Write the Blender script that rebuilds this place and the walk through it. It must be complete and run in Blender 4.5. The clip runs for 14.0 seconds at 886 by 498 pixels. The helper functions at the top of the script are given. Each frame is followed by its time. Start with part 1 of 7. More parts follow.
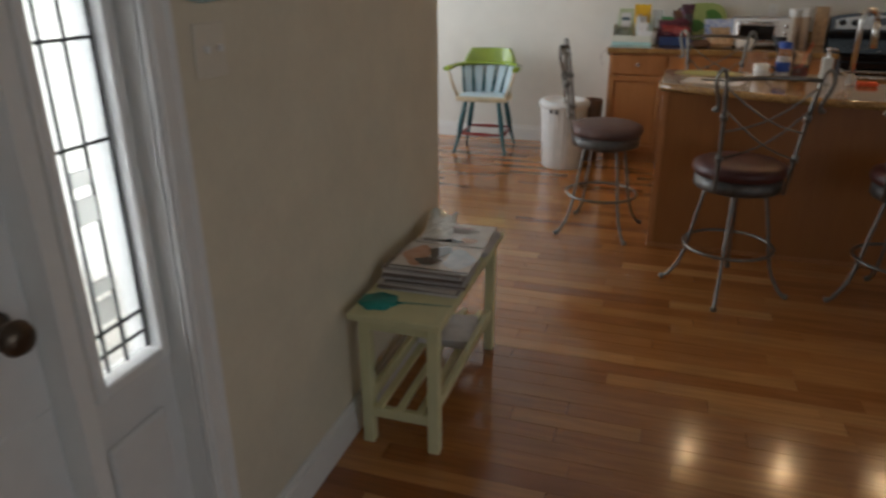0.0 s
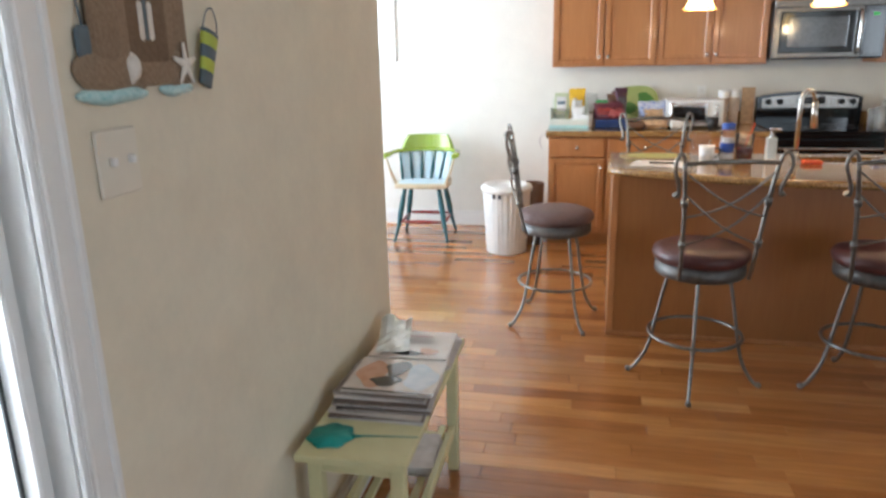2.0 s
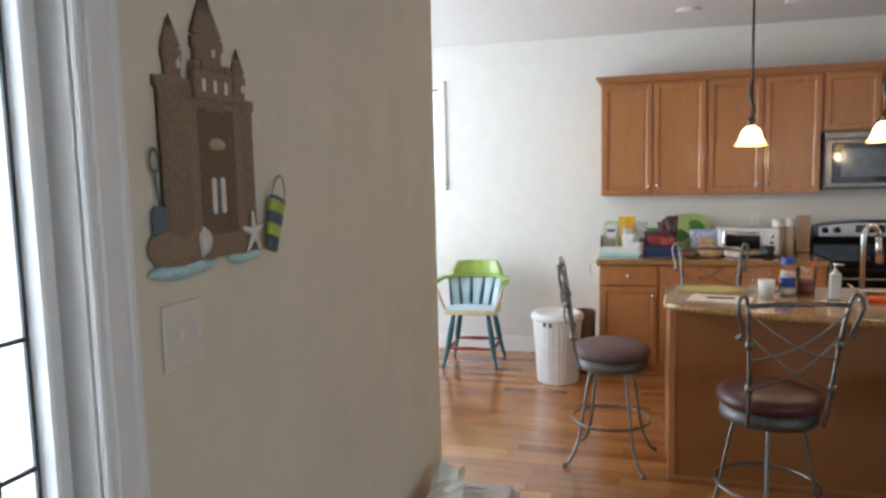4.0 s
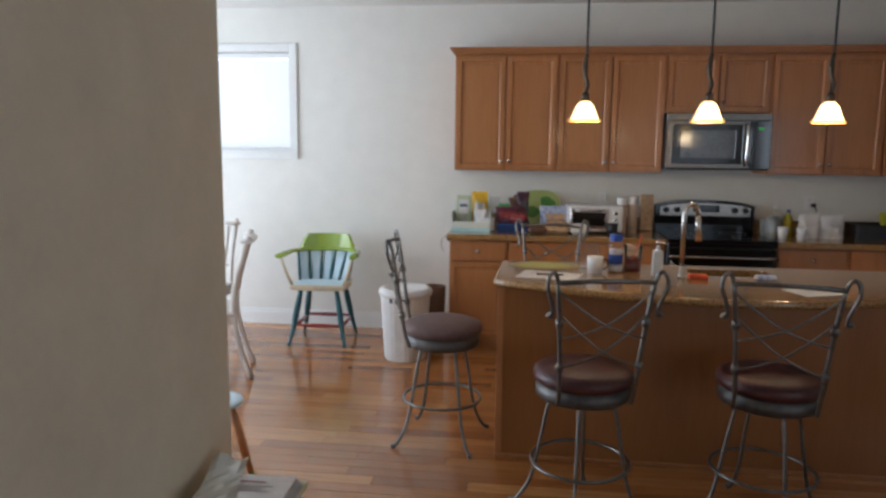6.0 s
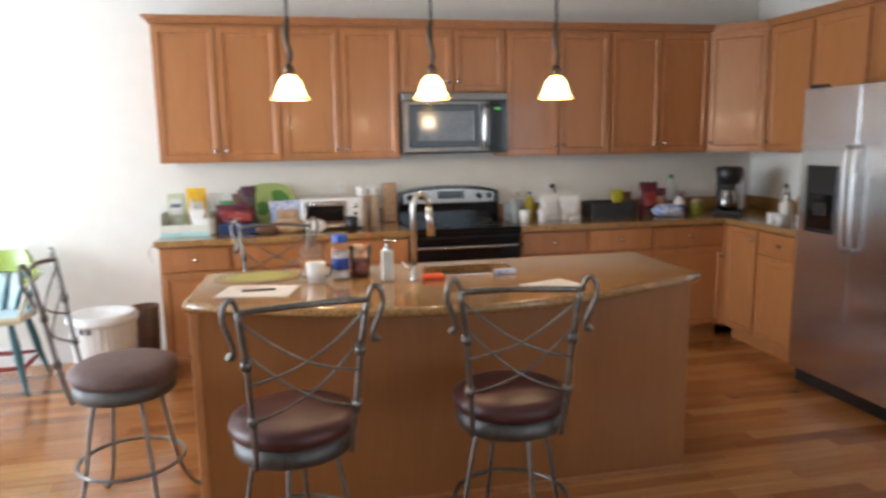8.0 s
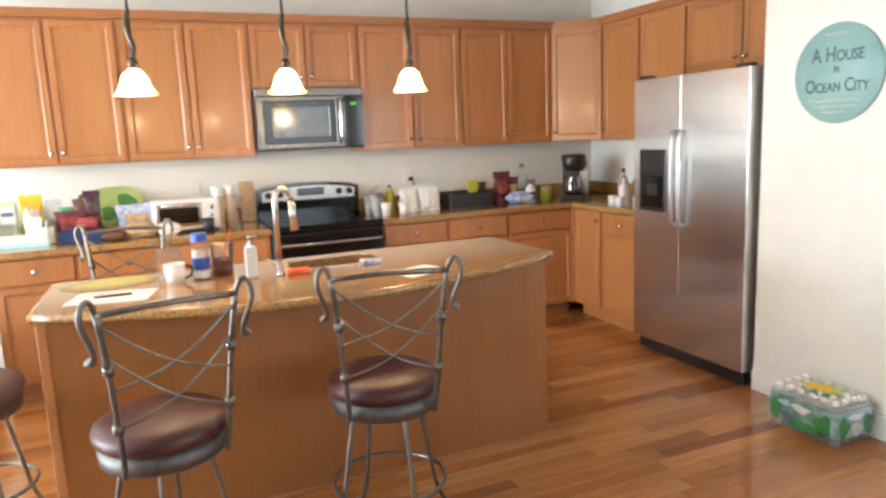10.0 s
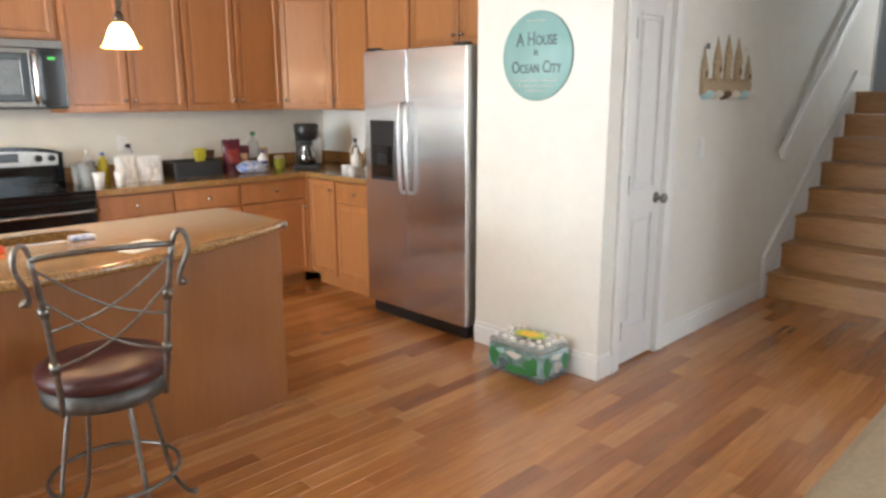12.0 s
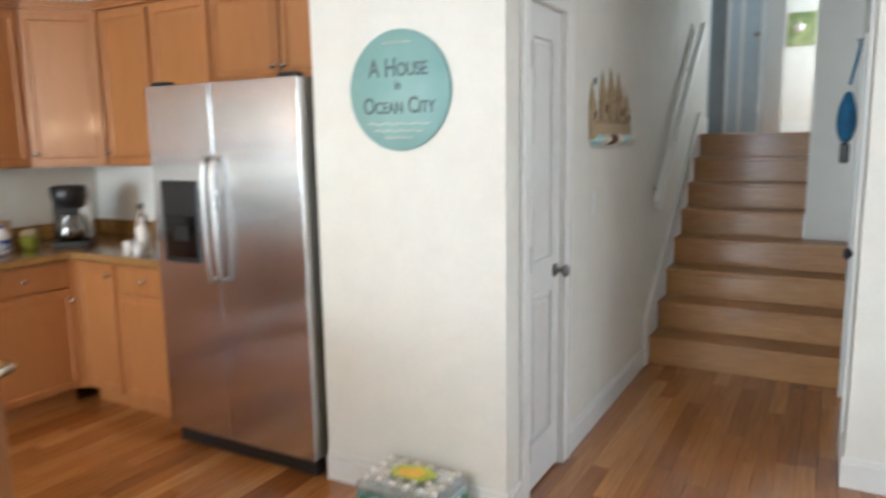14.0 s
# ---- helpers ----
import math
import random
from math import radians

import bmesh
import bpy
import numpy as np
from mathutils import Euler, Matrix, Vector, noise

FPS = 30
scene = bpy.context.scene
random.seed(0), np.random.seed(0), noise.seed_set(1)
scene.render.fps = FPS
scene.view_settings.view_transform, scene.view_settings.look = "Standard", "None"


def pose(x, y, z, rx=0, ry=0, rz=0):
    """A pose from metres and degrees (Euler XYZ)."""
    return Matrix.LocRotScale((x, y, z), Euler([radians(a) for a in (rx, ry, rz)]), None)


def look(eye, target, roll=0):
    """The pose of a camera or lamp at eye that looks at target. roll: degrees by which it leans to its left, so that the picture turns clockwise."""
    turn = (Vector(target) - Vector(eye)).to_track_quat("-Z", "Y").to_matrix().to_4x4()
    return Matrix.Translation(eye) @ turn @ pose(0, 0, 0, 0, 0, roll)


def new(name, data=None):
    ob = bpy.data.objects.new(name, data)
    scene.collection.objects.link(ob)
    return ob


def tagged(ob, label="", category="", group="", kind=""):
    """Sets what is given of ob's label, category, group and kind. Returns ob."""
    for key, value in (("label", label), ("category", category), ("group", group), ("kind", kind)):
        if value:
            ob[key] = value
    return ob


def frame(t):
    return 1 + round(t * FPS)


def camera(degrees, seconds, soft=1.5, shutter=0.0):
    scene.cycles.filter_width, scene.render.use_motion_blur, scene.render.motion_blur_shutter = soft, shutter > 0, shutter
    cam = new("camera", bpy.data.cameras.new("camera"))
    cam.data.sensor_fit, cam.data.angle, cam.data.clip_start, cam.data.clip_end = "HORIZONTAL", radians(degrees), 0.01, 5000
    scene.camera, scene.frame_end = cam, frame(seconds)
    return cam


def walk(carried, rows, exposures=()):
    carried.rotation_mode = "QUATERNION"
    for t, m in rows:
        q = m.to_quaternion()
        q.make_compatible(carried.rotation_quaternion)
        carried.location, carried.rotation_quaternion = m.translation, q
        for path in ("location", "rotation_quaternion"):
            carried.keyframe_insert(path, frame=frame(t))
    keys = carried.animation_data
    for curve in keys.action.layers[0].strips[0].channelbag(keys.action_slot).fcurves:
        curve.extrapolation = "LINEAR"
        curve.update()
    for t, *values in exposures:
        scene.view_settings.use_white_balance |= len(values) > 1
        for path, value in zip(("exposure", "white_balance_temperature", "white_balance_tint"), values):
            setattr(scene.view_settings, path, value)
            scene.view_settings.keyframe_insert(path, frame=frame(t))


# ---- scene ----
cam = camera(65.0, 14.0, soft=2.6, shutter=0.5)
PATH = [
    (0, (0.477, -6.350, 1.478), (-0.094, -4.584, 0.733), -0.25),
    (0.5, (0.468, -6.258, 1.442), (0.109, -4.434, 0.704), -0.03),
    (1, (0.366, -6.181, 1.448), (0.153, -4.293, 0.824), -0.41),
    (1.5, (0.336, -6.129, 1.460), (-0.033, -4.265, 0.836), -1.85),
    (2, (0.331, -6.097, 1.484), (-0.077, -4.213, 0.951), -1.14),
    (2.5, (0.302, -6.080, 1.524), (-0.235, -4.207, 1.069), -2.33),
    (2.7, (0.287, -6.076, 1.540), (-0.281, -4.204, 1.121), -1.93),
    (4.8, (0.298, -6.041, 1.579), (-0.165, -4.102, 1.417), -1.66),
    (5, (0.341, -6.029, 1.575), (-0.079, -4.082, 1.402), -1.46),
    (5.5, (0.475, -5.912, 1.563), (0.164, -3.948, 1.348), -0.29),
    (6, (0.567, -5.804, 1.543), (0.334, -3.838, 1.260), 0.64),
    (6.5, (0.581, -5.610, 1.519), (0.448, -3.639, 1.206), 1.53),
    (7, (0.649, -5.441, 1.525), (0.800, -3.474, 1.195), -0.93),
    (7.5, (0.817, -5.255, 1.531), (0.985, -3.287, 1.218), 0.16),
    (8, (0.876, -5.170, 1.527), (1.275, -3.236, 1.210), -0.89),
    (8.2, (0.882, -5.172, 1.539), (1.374, -3.260, 1.215), -2.02),
    (10.3, (0.825, -5.227, 1.494), (1.676, -3.449, 1.155), -2.01),
    (10.5, (0.818, -5.224, 1.505), (1.736, -3.482, 1.155), -1.91),
    (11, (0.838, -5.259, 1.522), (1.951, -3.638, 1.157), -1.74),
    (11.5, (0.839, -5.274, 1.523), (2.139, -3.798, 1.158), -0.45),
    (12, (0.843, -5.244, 1.493), (2.221, -3.861, 1.062), -0.11),
    (12.5, (0.865, -5.166, 1.484), (2.311, -3.860, 1.033), -0.37),
    (13, (1.092, -4.928, 1.475), (2.536, -3.606, 1.064), -1.79),
    (13.5, (1.339, -4.662, 1.507), (2.858, -3.429, 1.094), -0.65),
    (14, (1.567, -4.386, 1.505), (3.289, -3.417, 1.195), -0.94),
]

# ---- world, sun and large lights ----
EXPOSURES = [(0.0, -1.56, 6400, 10), (0.3, -1.12, 6500, 10), (0.6, -0.42, 6650, 10), (1.0, -0.14, 6700, 9), (1.5, 0.02, 5900, 8), (2.0, -0.02, 5850, 8),
             (2.7, -0.04, 5800, 8), (4.8, -0.90, 5800, 9), (5.5, -1.08, 5780, 10), (6.0, -1.12, 5780, 10), (6.5, -1.0, 5780, 10), (7.0, -0.6, 5800, 10), (8.2, 0.14, 5950, 10),
             (10.3, 0.86, 6250, 9), (12.0, 0.83, 6250, 9), (13.0, 0.79, 6150, 8), (13.5, 0.74, 6000, 7), (14.0, 0.62, 5950, 6)]
walk(cam, [(t, look(eye, target, roll)) for t, eye, target, roll in PATH], EXPOSURES)

world = bpy.data.worlds.new("sky")
scene.world = world
world.use_nodes = True
sky = world.node_tree.nodes.new("ShaderNodeTexSky")
sky.sky_type = "NISHITA"
sky.sun_disc = False
sky.sun_elevation = radians(52)
sky.sun_rotation = radians(40)
background = world.node_tree.nodes["Background"]
background.inputs["Strength"].default_value = 0.15
world.node_tree.links.new(sky.outputs[0], background.inputs["Color"])


def lamp(name, kind, m, energy, colour=(1, 1, 1), **more):
    data = bpy.data.lights.new(name, kind)
    data.energy, data.color = energy, colour
    for key, value in more.items():
        if key == "size":
            data.shape, data.size, data.size_y = "RECTANGLE", value[0], value[1]
        elif key == "angle":
            data.angle = value
        elif key == "radius":
            data.shadow_soft_size = value
    ob = new(name, data)
    ob.matrix_world = m
    return ob


lamp("sun", "SUN", look((20, 24, 38), (0, 0, 0)), 3.0, (1.0, 0.95, 0.88), angle=radians(0.5))
# daylight by the dining windows; living, east and upstairs lamps are added fill
lamp("dining_daylight", "AREA", look((-3.92, -1.85, 1.2), (0.0, -1.85, 1.1)), 260, (0.86, 0.94, 1.0), size=(2.6, 2.1))
lamp("living_fill", "AREA", look((3.3, -8.93, 1.25), (3.3, 0, 1.1)), 24, (0.88, 0.95, 1.0), size=(2.1, 2.0))
lamp("east_fill", "AREA", look((4.83, -7.5, 1.55), (0, -7.2, 1.4)), 46, (0.9, 0.96, 1.0), size=(1.7, 1.2))
lamp("upstairs_fill", "AREA", look((10.2, -5.1, 2.7), (10.2, -3.0, 2.6)), 29, (0.92, 0.97, 1.0), size=(1.2, 1.2))

# ---- materials ----


def shade(name, colour, rough=0.5, metal=0.0, grain=0.06, scale=20.0, bump=0.0, stretch=(1, 1, 1), second=None, blotch=0.5, coat=0.0,
          emit=None, power=0.0, per_object=0.0, bump_scale=None):
    """A principled material whose colour varies at a fine and at a coarse scale."""
    mat = bpy.data.materials.new(name)
    mat.use_nodes = True
    nodes, links = mat.node_tree.nodes, mat.node_tree.links
    bsdf = nodes["Principled BSDF"]
    bsdf.inputs["Roughness"].default_value = rough
    bsdf.inputs["Metallic"].default_value = metal
    bsdf.inputs["Coat Weight"].default_value = coat
    bsdf.inputs["Coat Roughness"].default_value = 0.12
    coords = nodes.new("ShaderNodeTexCoord")
    mapping = nodes.new("ShaderNodeMapping")
    mapping.inputs["Scale"].default_value = stretch
    links.new(coords.outputs["Object"], mapping.inputs["Vector"])
    fine = nodes.new("ShaderNodeTexNoise")
    fine.inputs["Scale"].default_value = scale
    fine.inputs["Detail"].default_value = 5
    coarse = nodes.new("ShaderNodeTexNoise")
    coarse.inputs["Scale"].default_value = scale * 0.12
    coarse.inputs["Detail"].default_value = 3
    info = nodes.new("ShaderNodeObjectInfo")
    for tex in (fine, coarse):
        links.new(mapping.outputs[0], tex.inputs["Vector"])
    low = [max(0.0, c * (1 - 3 * grain)) for c in colour]
    high = [min(1.0, c * (1 + 3 * grain)) for c in colour]
    if second:
        low, high = colour, second
    both = nodes.new("ShaderNodeMix")
    both.inputs["Factor"].default_value = blotch
    links.new(fine.outputs["Fac"], both.inputs["A"])
    links.new(coarse.outputs["Fac"], both.inputs["B"])
    ramp = nodes.new("ShaderNodeValToRGB")
    ramp.color_ramp.elements[0].position, ramp.color_ramp.elements[1].position = 0.32, 0.68
    ramp.color_ramp.elements[0].color, ramp.color_ramp.elements[1].color = (*low, 1), (*high, 1)
    links.new(both.outputs["Result"], ramp.inputs["Fac"])
    source = ramp.outputs["Color"]
    if per_object:
        hue = nodes.new("ShaderNodeHueSaturation")
        span = nodes.new("ShaderNodeMapRange")
        span.inputs["To Min"].default_value, span.inputs["To Max"].default_value = 1 - per_object, 1 + per_object
        links.new(info.outputs["Random"], span.inputs["Value"])
        links.new(span.outputs[0], hue.inputs["Value"])
        links.new(source, hue.inputs["Color"])
        source = hue.outputs["Color"]
    links.new(source, bsdf.inputs["Base Color"])
    rough_span = nodes.new("ShaderNodeMapRange")
    rough_span.inputs["To Min"].default_value, rough_span.inputs["To Max"].default_value = rough * 0.85, min(1, rough * 1.15)
    links.new(coarse.outputs["Fac"], rough_span.inputs["Value"])
    links.new(rough_span.outputs[0], bsdf.inputs["Roughness"])
    if bump:
        relief = nodes.new("ShaderNodeBump")
        relief.inputs["Strength"].default_value = bump
        relief.inputs["Distance"].default_value = 0.004
        links.new(fine.outputs["Fac"], relief.inputs["Height"])
        links.new(relief.outputs[0], bsdf.inputs["Normal"])
    if emit:
        bsdf.inputs["Emission Color"].default_value = (*emit, 1)
        bsdf.inputs["Emission Strength"].default_value = power
    return mat


def clear(name, colour=(1, 1, 1), rough=0.0, ior=1.45, see=1.0):
    mat = bpy.data.materials.new(name)
    mat.use_nodes = True
    bsdf = mat.node_tree.nodes["Principled BSDF"]
    bsdf.inputs["Base Color"].default_value = (*colour, 1)
    bsdf.inputs["Roughness"].default_value = rough
    bsdf.inputs["IOR"].default_value = ior
    bsdf.inputs["Transmission Weight"].default_value = see
    return mat


PAINT = shade("wall_paint", (0.77, 0.755, 0.70), 0.62, grain=0.012, scale=60, bump=0.12, blotch=0.6)
PAINT_WARM = shade("entry_wall_paint", (0.72, 0.665, 0.535), 0.6, grain=0.02, scale=50, bump=0.12, blotch=0.7)
CEILING = shade("ceiling_paint", (0.76, 0.745, 0.72), 0.8, grain=0.012, scale=80, bump=0.1)
TRIM = shade("trim_paint", (0.80, 0.80, 0.78), 0.35, grain=0.01, scale=30)
DOOR_PAINT = shade("door_paint", (0.74, 0.74, 0.73), 0.38, grain=0.012, scale=20)
MAPLE = shade("maple", (0.33, 0.127, 0.040), 0.36, second=(0.48, 0.207, 0.072), scale=9, stretch=(14, 14, 1.2), blotch=0.45, bump=0.05, coat=0.25, per_object=0.1)
MAPLE_FLAT = shade("maple_panel", (0.37, 0.148, 0.046), 0.38, second=(0.44, 0.188, 0.063), scale=7, stretch=(10, 10, 0.9), blotch=0.5, bump=0.04, coat=0.2)
# island panels: the maple hues with a darker base colour
ISLAND_WOOD = shade("dark_island_panel", (0.275, 0.104, 0.026), 0.42, second=(0.325, 0.130, 0.034), scale=7, stretch=(10, 10, 0.9), blotch=0.5, bump=0.04, coat=0.1)
GRANITE = shade("granite", (0.15, 0.078, 0.030), 0.13, second=(0.52, 0.29, 0.10), scale=95, blotch=0.2, coat=0.6)
STEEL = shade("brushed_steel", (0.60, 0.59, 0.58), 0.21, 1.0, grain=0.008, scale=22, stretch=(40, 40, 1), blotch=0.3)
brush = STEEL.node_tree.nodes.new("ShaderNodeTangent")
brush.direction_type, brush.axis = "RADIAL", "Z"
STEEL.node_tree.links.new(brush.outputs[0], STEEL.node_tree.nodes["Principled BSDF"].inputs["Tangent"])
STEEL.node_tree.nodes["Principled BSDF"].inputs["Anisotropic"].default_value = 0.9
STEEL.node_tree.nodes["Principled BSDF"].inputs["Anisotropic Rotation"].default_value = 0.0
STEEL_SIDE = shade("steel_trim", (0.32, 0.30, 0.28), 0.24, 1.0, grain=0.05, scale=22, stretch=(30, 1, 1), bump=0.02)
MICROWAVE_STEEL = shade("dark_brushed_steel", (0.13, 0.12, 0.11), 0.26, 1.0, grain=0.05, scale=22, stretch=(30, 1, 1), bump=0.02)
HANDLE_STEEL = shade("handle_steel", (0.50, 0.49, 0.48), 0.30, 1.0, grain=0.03, scale=30)
ALMOND = shade("almond_plastic", (0.73, 0.685, 0.585), 0.4, grain=0.01, scale=20)
CHROME = shade("satin_chrome", (0.68, 0.67, 0.65), 0.16, 1.0, grain=0.03, scale=30)
BLACK = shade("black_plastic", (0.018, 0.018, 0.019), 0.35, grain=0.1, scale=40)
BLACK_GLASS = shade("black_glass", (0.006, 0.006, 0.007), 0.08, grain=0.1, scale=10)
PEWTER = shade("aged_pewter", (0.26, 0.25, 0.24), 0.35, 0.9, grain=0.08, scale=40)
GREY_GLASS = shade("mesh_door_glass", (0.075, 0.08, 0.085), 0.12, grain=0.1, scale=60, coat=0.4)
IRON = shade("antique_iron", (0.19, 0.18, 0.165), 0.34, 0.85, grain=0.14, scale=55, bump=0.25)
IRON_DARK = shade("dark_iron_band", (0.13, 0.125, 0.12), 0.5, 0.8, grain=0.1, scale=40, bump=0.2)
LEATHER = shade("oxblood_leather", (0.038, 0.009, 0.010), 0.40, second=(0.088, 0.024, 0.020), scale=45, blotch=0.65, bump=0.3)
LEATHER_DUSTY = shade("worn_leather", (0.10, 0.055, 0.05), 0.6, second=(0.16, 0.10, 0.09), scale=45, blotch=0.6, bump=0.25)
BENCH = shade("pale_green_paint", (0.60, 0.585, 0.33), 0.42, second=(0.73, 0.71, 0.44), scale=14, blotch=0.6, bump=0.05)
PAPER = shade("paper", (0.70, 0.69, 0.68), 0.45, grain=0.05, scale=12)
PAPER_GREY = shade("newsprint", (0.42, 0.38, 0.36), 0.4, second=(0.68, 0.64, 0.62), scale=22, blotch=0.4)
TEAL = shade("teal_plastic", (0.012, 0.28, 0.25), 0.45, grain=0.07, scale=20)
LIME = shade("lime_paint", (0.25, 0.36, 0.04), 0.25, second=(0.32, 0.43, 0.06), scale=9, coat=0.5)
AQUA = shade("pale_aqua_plastic", (0.42, 0.66, 0.66), 0.4, grain=0.05, scale=20)
SKY_PAINT = shade("pale_blue_paint", (0.56, 0.72, 0.82), 0.35, second=(0.66, 0.79, 0.86), scale=14)
DEEP_TEAL = shade("deep_teal_paint", (0.015, 0.085, 0.105), 0.35, second=(0.03, 0.125, 0.14), scale=20)
RED_PAINT = shade("red_paint", (0.28, 0.04, 0.035), 0.35, grain=0.08, scale=20)
CREAM_PAINT = shade("cream_paint", (0.63, 0.53, 0.36), 0.4, grain=0.06, scale=20)
WHITE_PLASTIC = shade("white_plastic", (0.74, 0.73, 0.71), 0.4, grain=0.03, scale=12)
WHITE_PAINT_WOOD = shade("white_painted_wood", (0.70, 0.65, 0.60), 0.38, grain=0.05, scale=14)
SAND = shade("sand_resin", (0.225, 0.158, 0.102), 0.85, second=(0.315, 0.228, 0.152), scale=130, blotch=0.2, bump=0.6)
SAND_LIGHT = shade("pale_sand_resin", (0.40, 0.30, 0.18), 0.85, second=(0.52, 0.41, 0.27), scale=110, blotch=0.3, bump=0.5)
SHELL = shade("shell_white", (0.72, 0.68, 0.62), 0.5, grain=0.07, scale=60, bump=0.3)
FOAM = shade("aqua_glitter", (0.28, 0.55, 0.58), 0.4, second=(0.62, 0.80, 0.80), scale=90, blotch=0.3, bump=0.3)
SIGN = shade("sea_green_paint", (0.21, 0.40, 0.39), 0.5, second=(0.31, 0.50, 0.48), scale=14, blotch=0.7)
SIGN_INK = shade("sign_ink", (0.10, 0.14, 0.145), 0.6)
GREY_PAINT = shade("slate_paint", (0.10, 0.14, 0.17), 0.5, grain=0.08, scale=20)
YELLOW_GREEN = shade("lime_stripe", (0.42, 0.50, 0.07), 0.5, grain=0.08, scale=30)
BROWN = shade("dark_walnut", (0.07, 0.032, 0.016), 0.45, second=(0.15, 0.07, 0.035), scale=14, stretch=(1, 6, 6))
GREEN = shade("package_green", (0.02, 0.17, 0.045), 0.3, second=(0.05, 0.26, 0.08), scale=25, coat=0.5)
YELLOW = shade("yellow_plastic", (0.80, 0.48, 0.02), 0.4, grain=0.06, scale=20)
MAROON = shade("maroon_foil", (0.10, 0.012, 0.028), 0.35, grain=0.12, scale=30, coat=0.3)
BLUE = shade("blue_plastic", (0.02, 0.07, 0.35), 0.4, grain=0.07, scale=20)
PACK_BLUE = shade("printed_blue_bag", (0.06, 0.18, 0.55), 0.3, second=(0.80, 0.82, 0.84), scale=34, blotch=0.35, coat=0.3)
ORANGE_RED = shade("orange_sponge", (0.75, 0.11, 0.035), 0.7, grain=0.08, scale=60, bump=0.4)
KRAFT = shade("bread_tan", (0.50, 0.33, 0.19), 0.5, grain=0.12, scale=30, bump=0.2)
TEA = shade("red_drink", (0.16, 0.018, 0.012), 0.15, grain=0.05, scale=10, coat=0.5)
BRASS = shade("aged_bronze", (0.11, 0.085, 0.065), 0.32, 0.9, grain=0.1, scale=40)
NICKEL = shade("satin_nickel", (0.55, 0.52, 0.48), 0.25, 1.0, grain=0.04, scale=40)
SOFA = shade("tan_upholstery", (0.27, 0.205, 0.13), 0.85, second=(0.36, 0.28, 0.185), scale=55, blotch=0.35, bump=0.45)
TOWEL = shade("aqua_terry", (0.10, 0.46, 0.42), 0.95, second=(0.16, 0.56, 0.51), scale=170, blotch=0.3, bump=0.8)
NAVY = shade("blue_fabric", (0.015, 0.10, 0.22), 0.85, second=(0.03, 0.17, 0.33), scale=70, bump=0.4)
GREY_CLOTH = shade("grey_cloth", (0.10, 0.095, 0.10), 0.9, grain=0.1, scale=70, bump=0.4)
OAK_TREAD = shade("oak_stair", (0.33, 0.145, 0.044), 0.4, second=(0.50, 0.26, 0.088), scale=7, stretch=(9, 1.2, 9), blotch=0.5, bump=0.04, coat=0.2)
SLATE_DOOR = shade("grey_blue_paint", (0.44, 0.53, 0.58), 0.45, grain=0.03, scale=20)
GROUND = shade("pale_concrete", (0.46, 0.44, 0.41), 0.9, grain=0.06, scale=3, bump=0.3)
BLIND = shade("blind_slat", (0.86, 0.86, 0.85), 0.6, grain=0.01, scale=20)
GLASS = clear("window_glass")
RIPPLE = clear("rippled_glass", (0.97, 0.98, 0.98), 0.18)
TUMBLER = clear("drinking_glass", (0.90, 0.92, 0.92), 0.05, 1.25, 0.72)
THIN_CLEAR = clear("thin_clear_plastic", (0.97, 0.97, 0.97), 0.06, 1.10, 0.96)
PET = clear("clear_plastic", (0.88, 0.90, 0.90), 0.15, 1.15, 0.8)
LEAD = shade("lead_came", (0.05, 0.05, 0.052), 0.5, 0.6, grain=0.1, scale=60)
LAMP_GLASS = shade("lit_amber_glass", (0.85, 0.62, 0.35), 0.35, grain=0.05, scale=10, emit=(1.0, 0.66, 0.28), power=9.0)
LAMP_RIM = shade("lit_amber_rim", (0.8, 0.5, 0.2), 0.35, grain=0.05, scale=10, emit=(1.0, 0.42, 0.06), power=3.2)
LAMP_CORE = shade("lit_white_glass", (0.95, 0.9, 0.8), 0.3, grain=0.01, scale=10, emit=(1.0, 0.84, 0.55), power=10.0)
DIAL = shade("clock_green", (0.05, 0.3, 0.06), 0.4, emit=(0.1, 1.0, 0.15), power=0.35)
CAN_GLOW = shade("recessed_bulb", (0.8, 0.78, 0.74), 0.4)

# oak boards: each piece takes its own tone, with long grain along the board
BOARD = bpy.data.materials.new("oak_board")
BOARD.use_nodes = True
_n, _l = BOARD.node_tree.nodes, BOARD.node_tree.links
_b = _n["Principled BSDF"]
_tc, _map = _n.new("ShaderNodeTexCoord"), _n.new("ShaderNodeMapping")
_map.inputs["Scale"].default_value = (1.1, 16, 1)
_l.new(_tc.outputs["Object"], _map.inputs["Vector"])
_info, _geo = _n.new("ShaderNodeObjectInfo"), _n.new("ShaderNodeNewGeometry")
_add = _n.new("ShaderNodeMath")
_add.operation = "ADD"
_l.new(_info.outputs["Random"], _add.inputs[0])
_l.new(_geo.outputs["Random Per Island"], _add.inputs[1])
_fr = _n.new("ShaderNodeMath")
_fr.operation = "FRACT"
_l.new(_add.outputs[0], _fr.inputs[0])
_tone = _n.new("ShaderNodeValToRGB")
_r = _tone.color_ramp
_r.elements[0].color, _r.elements[1].color = (0.255, 0.083, 0.022, 1), (0.51, 0.232, 0.075, 1)
for _p, _c in ((0.10, (0.305, 0.108, 0.028, 1)), (0.45, (0.38, 0.147, 0.038, 1)), (0.82, (0.44, 0.182, 0.050, 1))):
    _r.elements.new(_p).color = _c
_l.new(_fr.outputs[0], _tone.inputs["Fac"])
_off = _n.new("ShaderNodeVectorMath")
_off.operation = "ADD"
